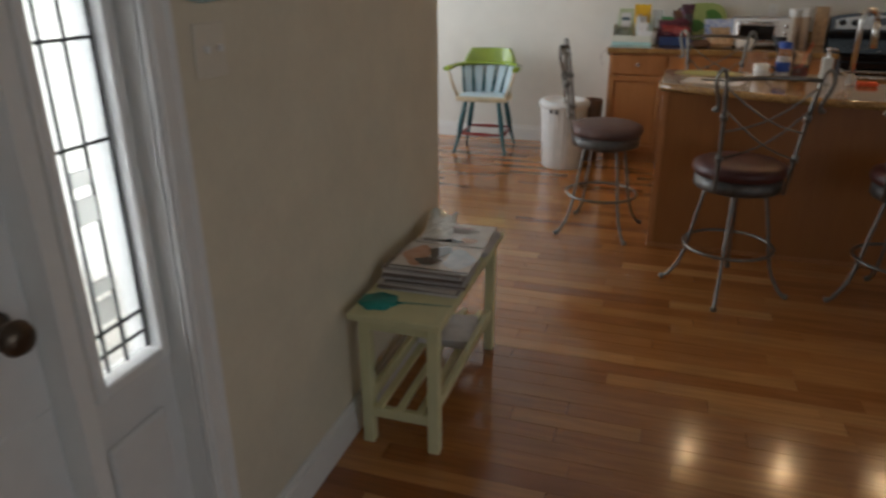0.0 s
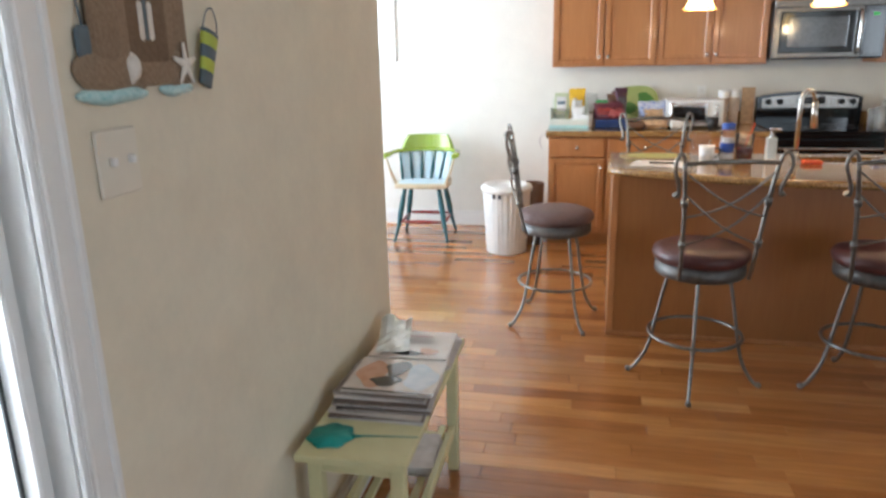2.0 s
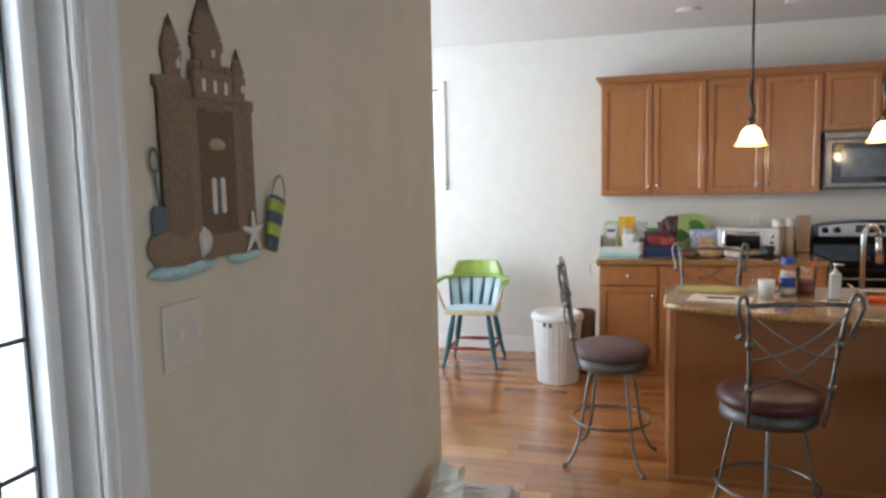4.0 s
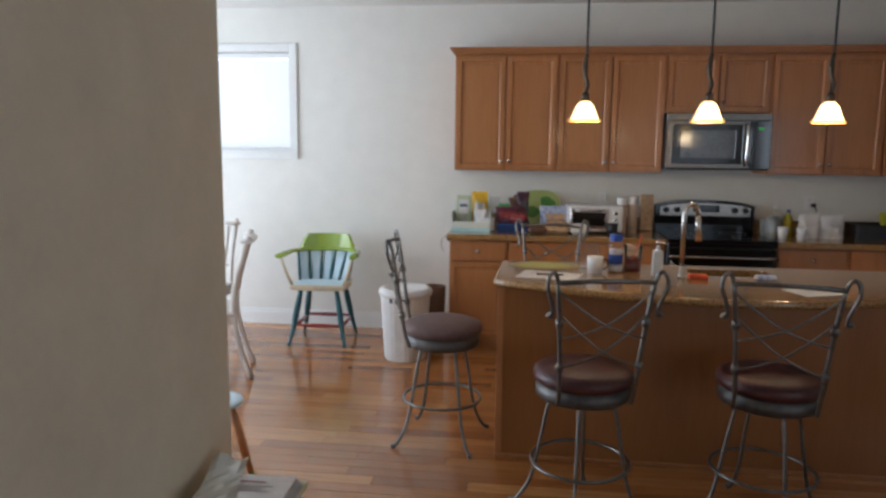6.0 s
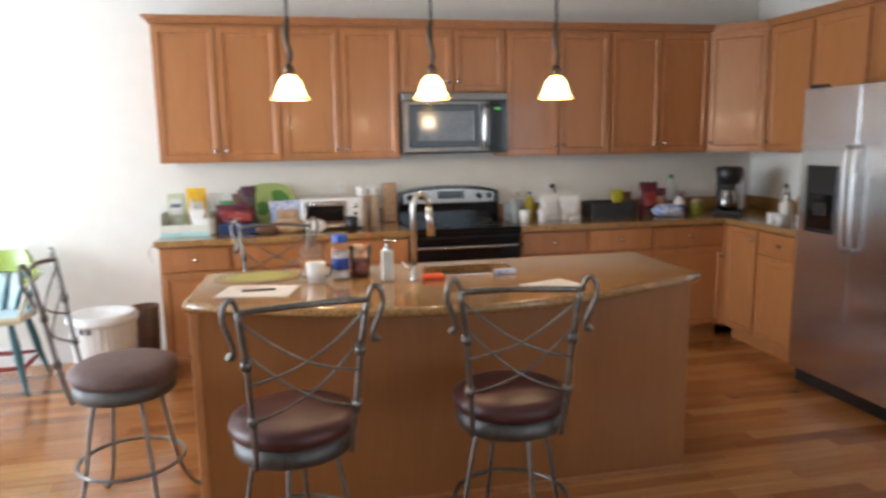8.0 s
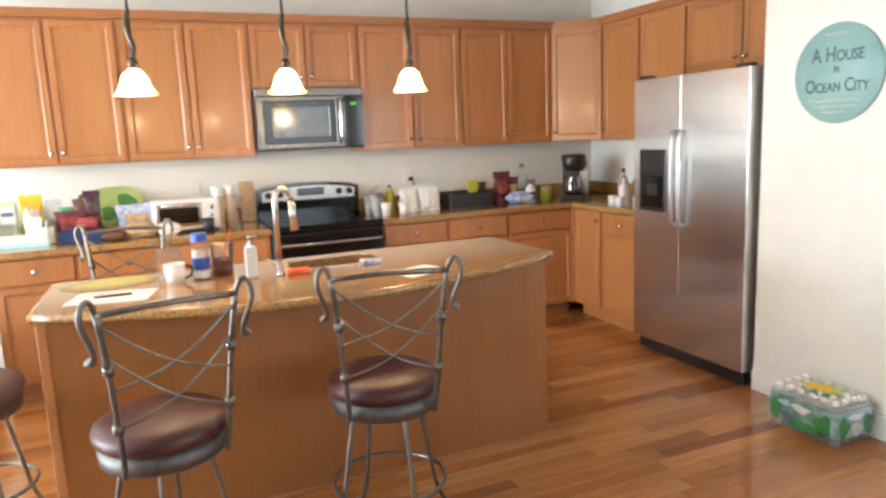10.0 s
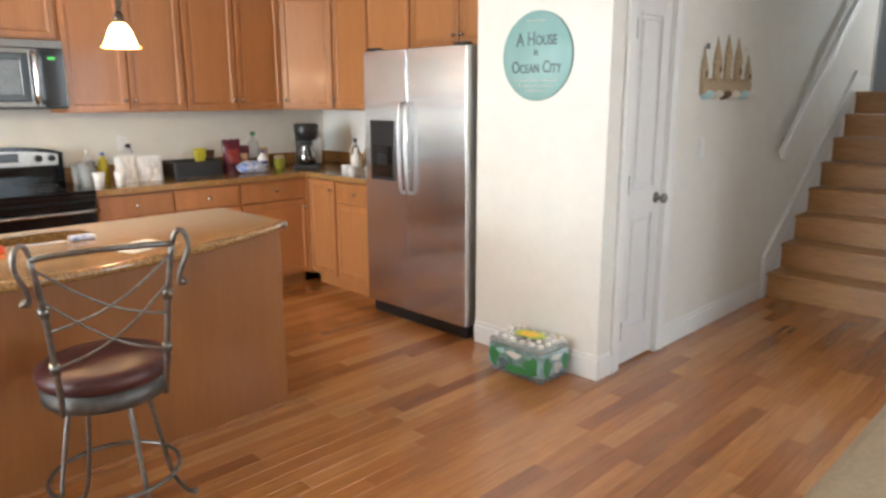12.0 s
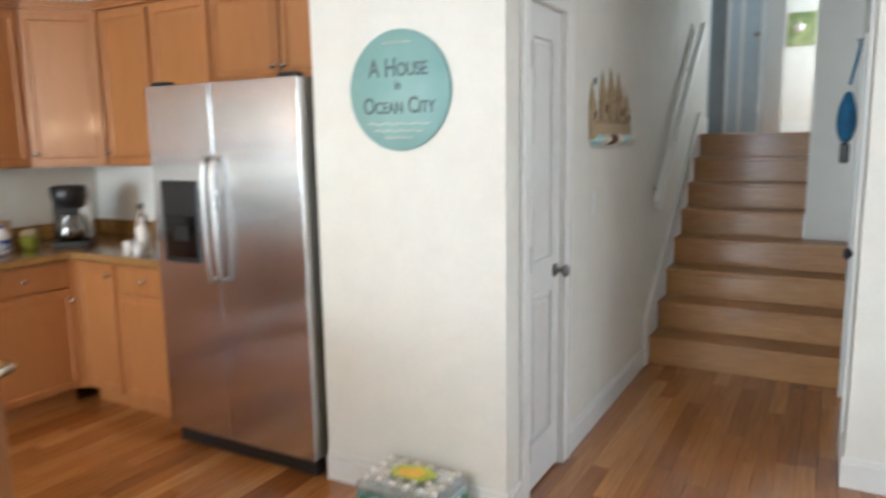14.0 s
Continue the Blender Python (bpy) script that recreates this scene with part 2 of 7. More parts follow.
_l.new(_map.outputs[0], _off.inputs[0])
_sc = _n.new("ShaderNodeMath")
_sc.operation = "MULTIPLY"
_sc.inputs[1].default_value = 37.0
_l.new(_fr.outputs[0], _sc.inputs[0])
_l.new(_sc.outputs[0], _off.inputs[1])
_grain = _n.new("ShaderNodeTexNoise")
_grain.inputs["Scale"].default_value, _grain.inputs["Detail"].default_value = 3.2, 6
_grain.inputs["Distortion"].default_value = 0.8
_l.new(_off.outputs[0], _grain.inputs["Vector"])
_gm = _n.new("ShaderNodeMapRange")
_gm.inputs["From Min"].default_value, _gm.inputs["From Max"].default_value = 0.3, 0.7
_gm.inputs["To Min"].default_value, _gm.inputs["To Max"].default_value = 0.80, 1.14
_l.new(_grain.outputs["Fac"], _gm.inputs["Value"])
_mul = _n.new("ShaderNodeVectorMath")
_mul.operation = "MULTIPLY"
_l.new(_tone.outputs["Color"], _mul.inputs[0])
_l.new(_gm.outputs[0], _mul.inputs[1])
_l.new(_mul.outputs[0], _b.inputs["Base Color"])
_b.inputs["Roughness"].default_value = 0.2
_b.inputs["Coat Weight"].default_value = 0.55
_b.inputs["Coat Roughness"].default_value = 0.12
_bump = _n.new("ShaderNodeBump")
_bump.inputs["Strength"].default_value, _bump.inputs["Distance"].default_value = 0.06, 0.002
_l.new(_grain.outputs["Fac"], _bump.inputs["Height"])
_l.new(_bump.outputs[0], _b.inputs["Normal"])

# ---- mesh helpers ----


def box(bm, x0, y0, z0, x1, y1, z1, bevel=0.0, segments=1):
    made = bmesh.ops.create_cube(bm, size=1.0)["verts"]
    bmesh.ops.scale(bm, vec=(x1 - x0, y1 - y0, z1 - z0), verts=made)
    bmesh.ops.translate(bm, vec=((x0 + x1) / 2, (y0 + y1) / 2, (z0 + z1) / 2), verts=made)
    if bevel:
        edges = list({e for v in made for e in v.link_edges})
        bmesh.ops.bevel(bm, geom=edges, offset=bevel, segments=segments, affect="EDGES", profile=0.5)
    return bm


def boxed(*a, **k):
    return box(bmesh.new(), *a, **k)


def turn(bm, profile, x=0.0, y=0.0, steps=24, wave=None):
    """A body of revolution round a vertical axis from (radius, height) pairs; wave(angle, row) may scale the radius."""
    rings = []
    for row, (r, z) in enumerate(profile):
        if r < 1e-5:
            rings.append([bm.verts.new((x, y, z))])
        else:
            ring = []
            for n in range(steps):
                a = 2 * math.pi * n / steps
                k = wave(a, row) if wave else 1.0
                ring.append(bm.verts.new((x + r * k * math.cos(a), y + r * k * math.sin(a), z)))
            rings.append(ring)
    for a, b in zip(rings, rings[1:]):
        for n in range(steps):
            m = (n + 1) % steps
            if len(a) == 1 and len(b) > 1:
                bm.faces.new((a[0], b[m], b[n]))
            elif len(b) == 1 and len(a) > 1:
                bm.faces.new((a[n], a[m], b[0]))
            elif len(a) > 1:
                bm.faces.new((a[n], a[m], b[m], b[n]))
    for f in bm.faces:
        f.smooth = True
    return bm


def turned(profile, *a, **k):
    return turn(bmesh.new(), profile, *a, **k)


def rod(bm, path, radius, sides=8, closed=False, flat=1.0):
    """A tube of the given radius, or radii, along a path of points."""
    pts = [Vector(p) for p in path]
    count = len(pts)
    radii = radius if isinstance(radius, (list, tuple)) else [radius] * count
    rings, normal = [], None
    for n, p in enumerate(pts):
        before = pts[n - 1] if (n or closed) else p
        after = pts[(n + 1) % count] if (n < count - 1 or closed) else p
        way = (after - before).normalized()
        if normal is None:
            normal = way.cross(Vector((0, 0, 1)) if abs(way.z) < 0.9 else Vector((1, 0, 0))).normalized()
        normal = (normal - way * normal.dot(way)).normalized()
        side = way.cross(normal)
        rings.append([bm.verts.new(p + radii[n] * (math.cos(2 * math.pi * s / sides) * normal + flat * math.sin(2 * math.pi * s / sides) * side)) for s in range(sides)])
    pairs = list(zip(rings, rings[1:])) + ([(rings[-1], rings[0])] if closed else [])
    for a, b in pairs:
        for s in range(sides):
            f = bm.faces.new((a[s], a[(s + 1) % sides], b[(s + 1) % sides], b[s]))
            f.smooth = True
    if not closed:
        bm.faces.new(rings[0][::-1])
        bm.faces.new(rings[-1])
    return bm


def rodded(*a, **k):
    return rod(bmesh.new(), *a, **k)


def curve_through(points, steps=6):
    """A smooth run of points through the given ones."""
    p = [Vector(q) for q in points]
    p = [2 * p[0] - p[1]] + p + [2 * p[-1] - p[-2]]
    out = []
    for n in range(1, len(p) - 2):
        for s in range(steps):
            t = s / steps
            a, b, c, d = p[n - 1], p[n], p[n + 1], p[n + 2]
            out.append(0.5 * (2 * b + (c - a) * t + (2 * a - 5 * b + 4 * c - d) * t * t + (3 * b - a - 3 * c + d) * t ** 3))
    out.append(p[-2])
    return out


def slab(bm, outline, z0, z1, bevel=0.0):
    """A flat plate with the given outline in x and y."""
    low = [bm.verts.new((x, y, z0)) for x, y in outline]
    high = [bm.verts.new((x, y, z1)) for x, y in outline]
    faces = [bm.faces.new(low[::-1]), bm.faces.new(high)]
    for n in range(len(low)):
        m = (n + 1) % len(low)
        faces.append(bm.faces.new((low[n], low[m], high[m], high[n])))
    if bevel:
        bmesh.ops.bevel(bm, geom=list(faces[1].edges) + list(faces[0].edges), offset=bevel, segments=2, affect="EDGES", profile=0.5)
    return bm


def upright(bm, outline, y0, y1):
    """A plate that stands: its outline in x and z, thick from y0 to y1."""
    made = slab(bmesh.new(), outline, y0, y1)
    for v in made.verts:
        v.co = (v.co.x, v.co.z, v.co.y)
    bmesh.ops.recalc_face_normals(made, faces=made.faces)
    tmp = bpy.data.meshes.new("tmp")
    made.to_mesh(tmp)
    made.free()
    bm.from_mesh(tmp)
    bpy.data.meshes.remove(tmp)
    return bm


def finish(bm, name, mat):
    bmesh.ops.recalc_face_normals(bm, faces=bm.faces)
    mesh = bpy.data.meshes.new(name)
    bm.to_mesh(mesh)
    bm.free()
    mesh.materials.append(mat)
    return mesh


def part(name, bm, mat, parent, label=""):
    ob = new(name, finish(bm, name, mat))
    ob.parent = parent
    return tagged(ob, label) if label else ob


def single(name, bm, mat, label, category, group="", kind="", m=None):
    ob = new(name, finish(bm, name, mat))
    if m is not None:
        ob.matrix_world = m
    return tagged(ob, label, category, group, kind)


def thing(name, x, y, z, label, category, group="", kind="", rz=0.0):
    ob = new(name)
    ob.empty_display_size = 0.1
    ob.matrix_world = pose(x, y, z, 0, 0, rz)
    return tagged(ob, label, category, group, kind)


def structure(name, bm, mat, label, category):
    return single(name, bm, mat, label, category, kind="structure")


def wall(name, boxes, mat=PAINT, label="painted drywall wall in warm off-white", category="wall"):
    bm = bmesh.new()
    for b in boxes:
        box(bm, *b)
    return structure(name, bm, mat, label, category)


# ---- the shell ----
H = 2.70
EX, EY = -0.43, -3.60
# back wall with the square window
WX0, WX1, WZ0, WZ1 = -2.295, -1.435, 1.513, 2.342
wall("wall_back", [(-4.2, 0, 0, WX0, 0.15, H), (WX1, 0, 0, 4.71, 0.15, H), (WX0, 0, 0, WX1, 0.15, WZ0), (WX0, 0, WZ1, WX1, 0.15, H)],
     label="long off-white kitchen wall with a square window")
wall("wall_kitchen_right", [(4.56, -2.47, 0, 4.71, 0, H)], label="off-white wall behind the fridge and cabinets")
wall("wall_alcove", [(4.01, -2.59, 0, 4.71, -2.47, H)], label="off-white side wall of the fridge alcove")
wall("wall_pillar", [(3.89, -3.345, 0, 4.01, -2.47, H)], label="white end wall between fridge and hall")
CD0, CD1, CDH = 4.09, 4.50, 2.03
wall("wall_hall", [(4.01, -3.345, 0, CD0, -3.225, H), (CD1, -3.345, 0, 7.85, -3.225, 4.1), (CD0, -3.345, CDH, CD1, -3.225, H), (7.85, -3.345, 1.2, 8.3, -3.225, 4.1)],
     label="off-white hall wall that runs up beside the stairs")
wall("wall_closet_back", [(4.01, -2.66, 0, 5.2, -2.60, H)], label="plain closet back wall")
wall("wall_entry", [(EX - 0.15, -5.225, 0, EX, EY, H), (EX - 0.15, -9.0, 0, EX, -6.525, H), (EX - 0.15, -6.525, 2.09, EX, -5.225, H)], PAINT_WARM,
     "tan-cream entry wall beside the front door")
wall("wall_dining_front", [(-4.2, EY - 0.15, 0, EX - 0.15, EY, H)], PAINT, "cream dining room wall")
wall("wall_dining_side", [(-4.2, EY, 0, -4.05, -3.2, H), (-4.2, -0.5, 0, -4.05, 0, H), (-4.2, -3.2, 0, -4.05, -0.5, 0.1), (-4.2, -3.2, 2.3, -4.05, -0.5, H)],
     label="dining room wall with a wide window opening")
# this wall is out of view; its opening is added for the living lamp
wall("wall_living_back", [(EX, -9.15, 0, 2.2, -9.0, H), (4.4, -9.15, 0, 4.99, -9.0, H), (2.2, -9.15, 2.25, 4.4, -9.0, H), (2.2, -9.15, 0, 4.4, -9.0, 0.12)],
     label="unseen living room wall with an added wide opening")
# the unseen opening in this wall is added for the east lamp
wall("wall_living_right", [(4.85, -6.6, 0, 5.00, -4.50, H), (4.85, -9.0, 0, 5.00, -8.4, H), (4.85, -8.4, 0, 5.00, -6.6, 0.9), (4.85, -8.4, 2.2, 5.00, -6.6, H)], label="white living room wall that ends at the hall")
wall("wall_hall_right", [(5.00, -4.62, 0, 5.22, -4.50, 4.1), (6.02, -4.62, 0, 7.13, -4.50, 4.1), (5.22, -4.62, 2.03, 6.02, -4.50, 4.1)], label="white hall wall with a door")
wall("wall_stair_right", [(7.13, -4.62, 0, 8.35, -4.22, 4.1)], label="off-white wall beside the upper stairs")
wall("wall_upstairs", [(8.35, -5.4, 1.3, 8.47, -4.40, 4.1), (11.0, -5.4, 1.3, 11.12, -2.0, 4.1), (8.3, -2.6, 1.3, 11.0, -2.48, 4.1), (8.47, -5.4, 1.3, 11.0, -5.28, 4.1)],
     label="pale upstairs hall wall")
single_ceiling = bmesh.new()
box(single_ceiling, -4.2, -9.15, H, 5.9, 0.15, H + 0.12)
structure("ceiling", single_ceiling, CEILING, "flat white drywall ceiling", "ceiling")
structure("ceiling_stairs", boxed(5.9, -5.4, 4.1, 11.12, -2.4, 4.2), CEILING, "flat white ceiling over the stairs", "ceiling")
structure("wall_stair_header", boxed(5.78, -4.62, H + 0.12, 5.9, -3.225, 4.1), PAINT, "off-white wall over the hall opening", "wall")
floor_slab = boxed(EX - 0.15, -9.15, -0.12, 6.4, 0.15, -0.012)
box(floor_slab, -4.2, EY - 0.15, -0.12, EX - 0.151, 0.15, -0.012)
structure("floor_base", floor_slab, BROWN, "dark joints under the oak floor", "floor")
structure("ground", boxed(-400, -400, -0.4, 400, 400, -0.3), GROUND, "pale concrete ground outside", "ground")
structure("porch", boxed(-2.4, -7.4, -0.3, EX - 0.15, EY - 0.15, -0.03), GROUND, "pale concrete porch outside the front door", "porch")


def baseboard(name, x0, y0, x1, y1, out, height=0.135, z=0.0):
    """A baseboard along a wall face, with a rounded cap; out is the way into the room."""
    bm = bmesh.new()
    ox, oy = out
    for lo, hi, d in ((0, height - 0.025, 0.016), (height - 0.025, height, 0.009)):
        box(bm, min(x0, x1, x0 + ox * d, x1 + ox * d), min(y0, y1, y0 + oy * d, y1 + oy * d), z + lo,
            max(x0, x1, x0 + ox * d, x1 + ox * d), max(y0, y1, y0 + oy * d, y1 + oy * d), z + hi, 0.002)
    return structure(name, bm, TRIM, "white painted wooden baseboard along the wall", "baseboard")


baseboard("baseboard", -4.05, 0, 0.0, 0, (0, -1))
baseboard("baseboard", EX, EY, EX, -5.217, (1, 0))
baseboard("baseboard", EX + 0.016, EY, -4.05, EY, (0, 1))
baseboard("baseboard", 3.89, -2.47, 3.89, -3.361, (-1, 0))
baseboard("baseboard", 3.89, -3.345, 4.015, -3.345, (0, -1))
baseboard("baseboard", 4.575, -3.345, 6.10, -3.345, (0, -1))
baseboard("baseboard", 4.85, -4.484, 4.85, -9.0, (-1, 0))
baseboard("baseboard", 4.85, -4.50, 5.14, -4.50, (0, 1))
baseboard("baseboard", 6.1, -4.50, 6.16, -4.50, (0, 1))
baseboard("baseboard", EX, -6.61, EX, -9.0, (1, 0))
baseboard("baseboard", 11.0, -5.28, 11.0, -2.6, (-1, 0), z=1.52)


def frame_xz(bm, x0, z0, x1, z1, w, y0, y1, sill=True):
    """A picture-frame casing in the x-z plane."""
    box(bm, x0, y0, z0, x0 + w, y1, z1, 0.004)
    box(bm, x1 - w, y0, z0, x1, y1, z1, 0.004)
    box(bm, x0 + w, y0, z1 - w, x1 - w, y1, z1, 0.004)
    if sill:
        box(bm, x0 + w, y0, z0, x1 - w, y1, z0 + w, 0.004)
    return bm


# square window with its blind
win = thing("window_1", (WX0 + WX1) / 2, 0, WZ0, "square white-trimmed window with lowered white blinds glowing with daylight", "window", kind="structure")
ww, wh = (WX1 - WX0) / 2, WZ1 - WZ0
part("casing", frame_xz(bmesh.new(), -ww - 0.065, -0.065, ww + 0.065, wh + 0.065, 0.07, -0.02, -0.001), TRIM, win)
part("window_sill", boxed(-ww - 0.07, -0.045, -0.012, ww + 0.07, 0.05, 0.008, 0.004), TRIM, win)
part("sash", frame_xz(bmesh.new(), -ww, 0, ww, wh, 0.04, 0.08, 0.12), TRIM, win)
pane = part("pane", boxed(-ww + 0.04, 0.098, 0.04, ww - 0.04, 0.102, wh - 0.04), GLASS, win)
pane.visible_shadow = False
part("head_rail", boxed(-ww + 0.012, 0.012, wh - 0.055, ww - 0.012, 0.062, wh - 0.01, 0.004), BLIND, win)
slat_mesh = finish(box(bmesh.new(), -ww + 0.015, -0.0013, -0.013, ww - 0.015, 0.0013, 0.013), "slat", BLIND)
for n in range(33):
    s = new("slat", slat_mesh)
    s.parent = win
    s.matrix_local = pose(0, 0.037, 0.035 + n * 0.0225, 38, 0, 0)
part("bottom_rail", boxed(-ww + 0.015, 0.025, 0.012, ww - 0.015, 0.05, 0.026, 0.004), BLIND, win)
backdrop = shade("bright_outdoor_haze", (0.8, 0.85, 0.9), 1.0, grain=0.01, scale=1, emit=(0.94, 0.97, 1.0), power=9.0)
structure("backdrop", boxed(-4.2, 2.2, -0.3, 0.5, 2.25, 5), backdrop, "bright hazy daylight outside the window", "backdrop")
bright_street = shade("bright_street_haze", (0.8, 0.85, 0.9), 1.0, grain=0.01, scale=1, emit=(0.92, 0.96, 1.0), power=13.0)
structure("backdrop_porch", boxed(-3.3, -9.0, -0.3, -3.25, -3.8, 5), bright_street, "bright hazy daylight outside the front door", "backdrop")

# ---- entry: front door, sidelight, wall pieces, bench ----
entry = thing("door_1", EX, -5.555, 0, "white front door with leaded glass and dark bronze knobs, closed", "front door", kind="structure")


def frame_yz(bm, y0, z0, y1, z1, w, x0, x1, sill=True):
    box(bm, x0, y0, z0, x1, y0 + w, z1, 0.004)
    box(bm, x0, y1 - w, z0, x1, y1, z1, 0.004)
    box(bm, x0, y0 + w, z1 - w, x1, y1 - w, z1, 0.004)
    if sill:
        box(bm, x0, y0 + w, z0, x1, y1 - w, z0 + w, 0.004)
    return bm


def leaded(parent, y0, z0, y1, z1, x):
    """A leaded light: rippled and clear pieces between dark cames."""
    g = part("pane", boxed(x - 0.004, y0, z0, x, y1, z1), RIPPLE, parent, "rippled leaded glass")
    g.visible_shadow = False
    bm = bmesh.new()
    w = y1 - y0
    for f in (0.0, 0.30, 0.62, 1.0):
        box(bm, x, y0 + f * w - 0.003, z0, x + 0.005, y0 + f * w + 0.003, z1)
    for z in (z0 + 0.04, z0 + 0.085, z0 + 0.44, z0 + 0.62):
        if z < z1:
            box(bm, x + 0.001, y0, z - 0.003, x + 0.006, y1, z + 0.003)
    part("lead_came", bm, LEAD, parent)
    bm = bmesh.new()
    for k, z in enumerate((z0 + 0.10, z0 + 0.16, z0 + 0.30, z0 + 0.37)):
        box(bm, x + 0.001, y0 + 0.31 * w, z, x + 0.007, y0 + 0.60 * w, z + (0.03 if k % 2 else 0.05), 0.002)
    part("bevelled_piece", bm, TUMBLER, parent)


# jamb, mullion and casing
bm = bmesh.new()
box(bm, -0.15, -0.03, 0, 0.0, 0.005, 2.05)
box(bm, -0.15, 0.26, 0, 0.0, 0.34, 2.05)
box(bm, -0.15, -0.96, 0, 0.0, -0.93, 2.05)
box(bm, -0.15, -0.96, 2.05, 0.0, 0.34, 2.09)
part("jamb", bm, TRIM, entry)
bm = bmesh.new()
for lo, hi, d in ((0.262, 0.338, 0.016), (0.272, 0.296, 0.024), (0.320, 0.336, 0.022)):
    box(bm, 0.001, lo, 0, d, hi, 2.13, 0.003)
box(bm, 0.001, -1.05, 0, 0.016, -0.955, 2.13, 0.003)
box(bm, 0.001, -0.955, 2.05, 0.016, 0.262, 2.13, 0.003)
part("casing", bm, TRIM, entry)
side = part("sidelight", bmesh.new(), DOOR_PAINT, entry, "white sidelight panel with leaded glass")
bm = bmesh.new()
box(bm, -0.10, 0.006, 0, -0.05, 0.259, 0.745)
box(bm, -0.10, 0.006, 0.745, -0.05, 0.062, 2.05)
box(bm, -0.10, 0.232, 0.745, -0.05, 0.259, 2.05)
box(bm, -0.10, 0.062, 1.95, -0.05, 0.232, 2.05)
box(bm, -0.052, 0.05, 0.14, -0.040, 0.215, 0.62, 0.008)
bm.to_mesh(side.data)
bm.free()
part("glass_bead", frame_yz(bmesh.new(), 0.045, 0.728, 0.252, 1.965, 0.026, -0.052, -0.034), TRIM, side)
leaded(side, 0.068, 0.752, 0.228, 1.94, -0.075)
leaf = part("door_leaf", bmesh.new(), DOOR_PAINT, entry)
bm = bmesh.new()
box(bm, -0.10, -0.925, 0.01, -0.05, -0.036, 0.78, 0.003)
box(bm, -0.10, -0.925, 0.78, -0.05, -0.70, 2.04, 0.003)
box(bm, -0.10, -0.24, 0.78, -0.05, -0.036, 2.04, 0.003)
box(bm, -0.10, -0.70, 1.92, -0.05, -0.24, 2.04, 0.003)
box(bm, -0.052, -0.80, 0.16, -0.040, -0.16, 0.62, 0.008)
bm.to_mesh(leaf.data)
bm.free()
part("glass_bead", frame_yz(bmesh.new(), -0.725, 0.755, -0.215, 1.945, 0.028, -0.052, -0.032), TRIM, leaf)
leaded(leaf, -0.70, 0.78, -0.24, 1.92, -0.075)


def round_knob(name, parent, y, z, knob):
    """Rosette and knob that stick out along +x."""
    bm = turned([(0.0, 0.0), (0.035, 0.0), (0.035, 0.006), (0.024, 0.014)] + ([(0.012, 0.018), (0.012, 0.035), (0.026, 0.042), (0.030, 0.054), (0.024, 0.066), (0.0, 0.069)]
                if knob else [(0.024, 0.018), (0.0, 0.02)]), steps=20)
    bmesh.ops.rotate(bm, verts=bm.verts, cent=(0, 0, 0), matrix=Matrix.Rotation(radians(90), 3, "Y"))
    bmesh.ops.translate(bm, verts=bm.verts, vec=(-0.05, y, z))
    return part(name, bm, BRASS, parent, "dark bronze door hardware")


round_knob("knob", entry, -0.108, 0.96, True)
round_knob("deadbolt", entry, -0.104, 1.11, False)

# light switch plate
switch = thing("switch_plate", EX, -5.096, 1.328, "cream double light switch plate on the entry wall", "light switch")
part("plate", boxed(0.001, -0.052, -0.055, 0.006, 0.052, 0.055, 0.003), ALMOND, switch)
for dy in (-0.023, 0.023):
    part("toggle", boxed(0.007, dy - 0.005, -0.004, 0.019, dy + 0.005, 0.010, 0.002), TRIM, switch)


def turret(bm, x, z0, z1, r, cone, depth):
    """A flat-backed tower, with a battlement ring and a cone, against a wall in the x-z plane (front to -y)."""
    prof = [(0.0, z0), (r, z0), (r, z1 - 0.02), (r * 1.18, z1 - 0.015), (r * 1.18, z1), (r * 0.9, z1)]
    if cone:
        prof += [(r * 0.9, z1 + 0.004), (r * 1.12, z1 + 0.006), (0.0, z1 + cone)]
    else:
        prof += [(0.0, z1)]
    made = turned(prof, steps=14)
    for v in made.verts:
        v.co.y = min(v.co.y * depth, 0.0) if v.co.y > 0 else v.co.y * depth
        v.co.x += x
    tmp = bpy.data.meshes.new("tmp")
    made.to_mesh(tmp)
    made.free()
    bm.from_mesh(tmp)
    bpy.data.meshes.remove(tmp)


# beach castle wall piece on the entry wall (local x runs along the wall, -y into the room)
cast = thing("castle_wall_decoration", EX + 0.004, -4.993, 1.415, "sand-textured beach castle wall decoration with shells, shovel and striped pail", "wall decoration", rz=90)
cast.scale = (0.92, 0.38, 1.0)
bm = bmesh.new()
box(bm, -0.125, -0.03, 0.03, 0.125, 0, 0.30, 0.004)
part("castle_body", bm, SAND, cast)
for n in range(6):
    part("merlon", boxed(-0.085 + n * 0.03, -0.034, 0.2995, -0.067 + n * 0.03, -0.004, 0.315, 0.003), SAND, cast)
part("keep", boxed(-0.06, -0.042, 0.2995, 0.06, 0, 0.347, 0.004), SAND, cast)
for n in range(5):
    part("merlon", boxed(-0.06 + n * 0.025, -0.046, 0.3465, -0.045 + n * 0.025, -0.004, 0.361, 0.003), SAND, cast)
for x, z1, r, c in ((-0.108, 0.326, 0.042, 0.0), (0.108, 0.308, 0.036, 0.0), (0.0, 0.402, 0.042, 0.092), (-0.103, 0.372, 0.023, 0.056), (0.104, 0.352, 0.021, 0.052)):
    bm = bmesh.new()
    turret(bm, x, 0.03 if c == 0 else 0.28, z1, r, c, 1.0)
    part("tower", bm, SAND, cast)
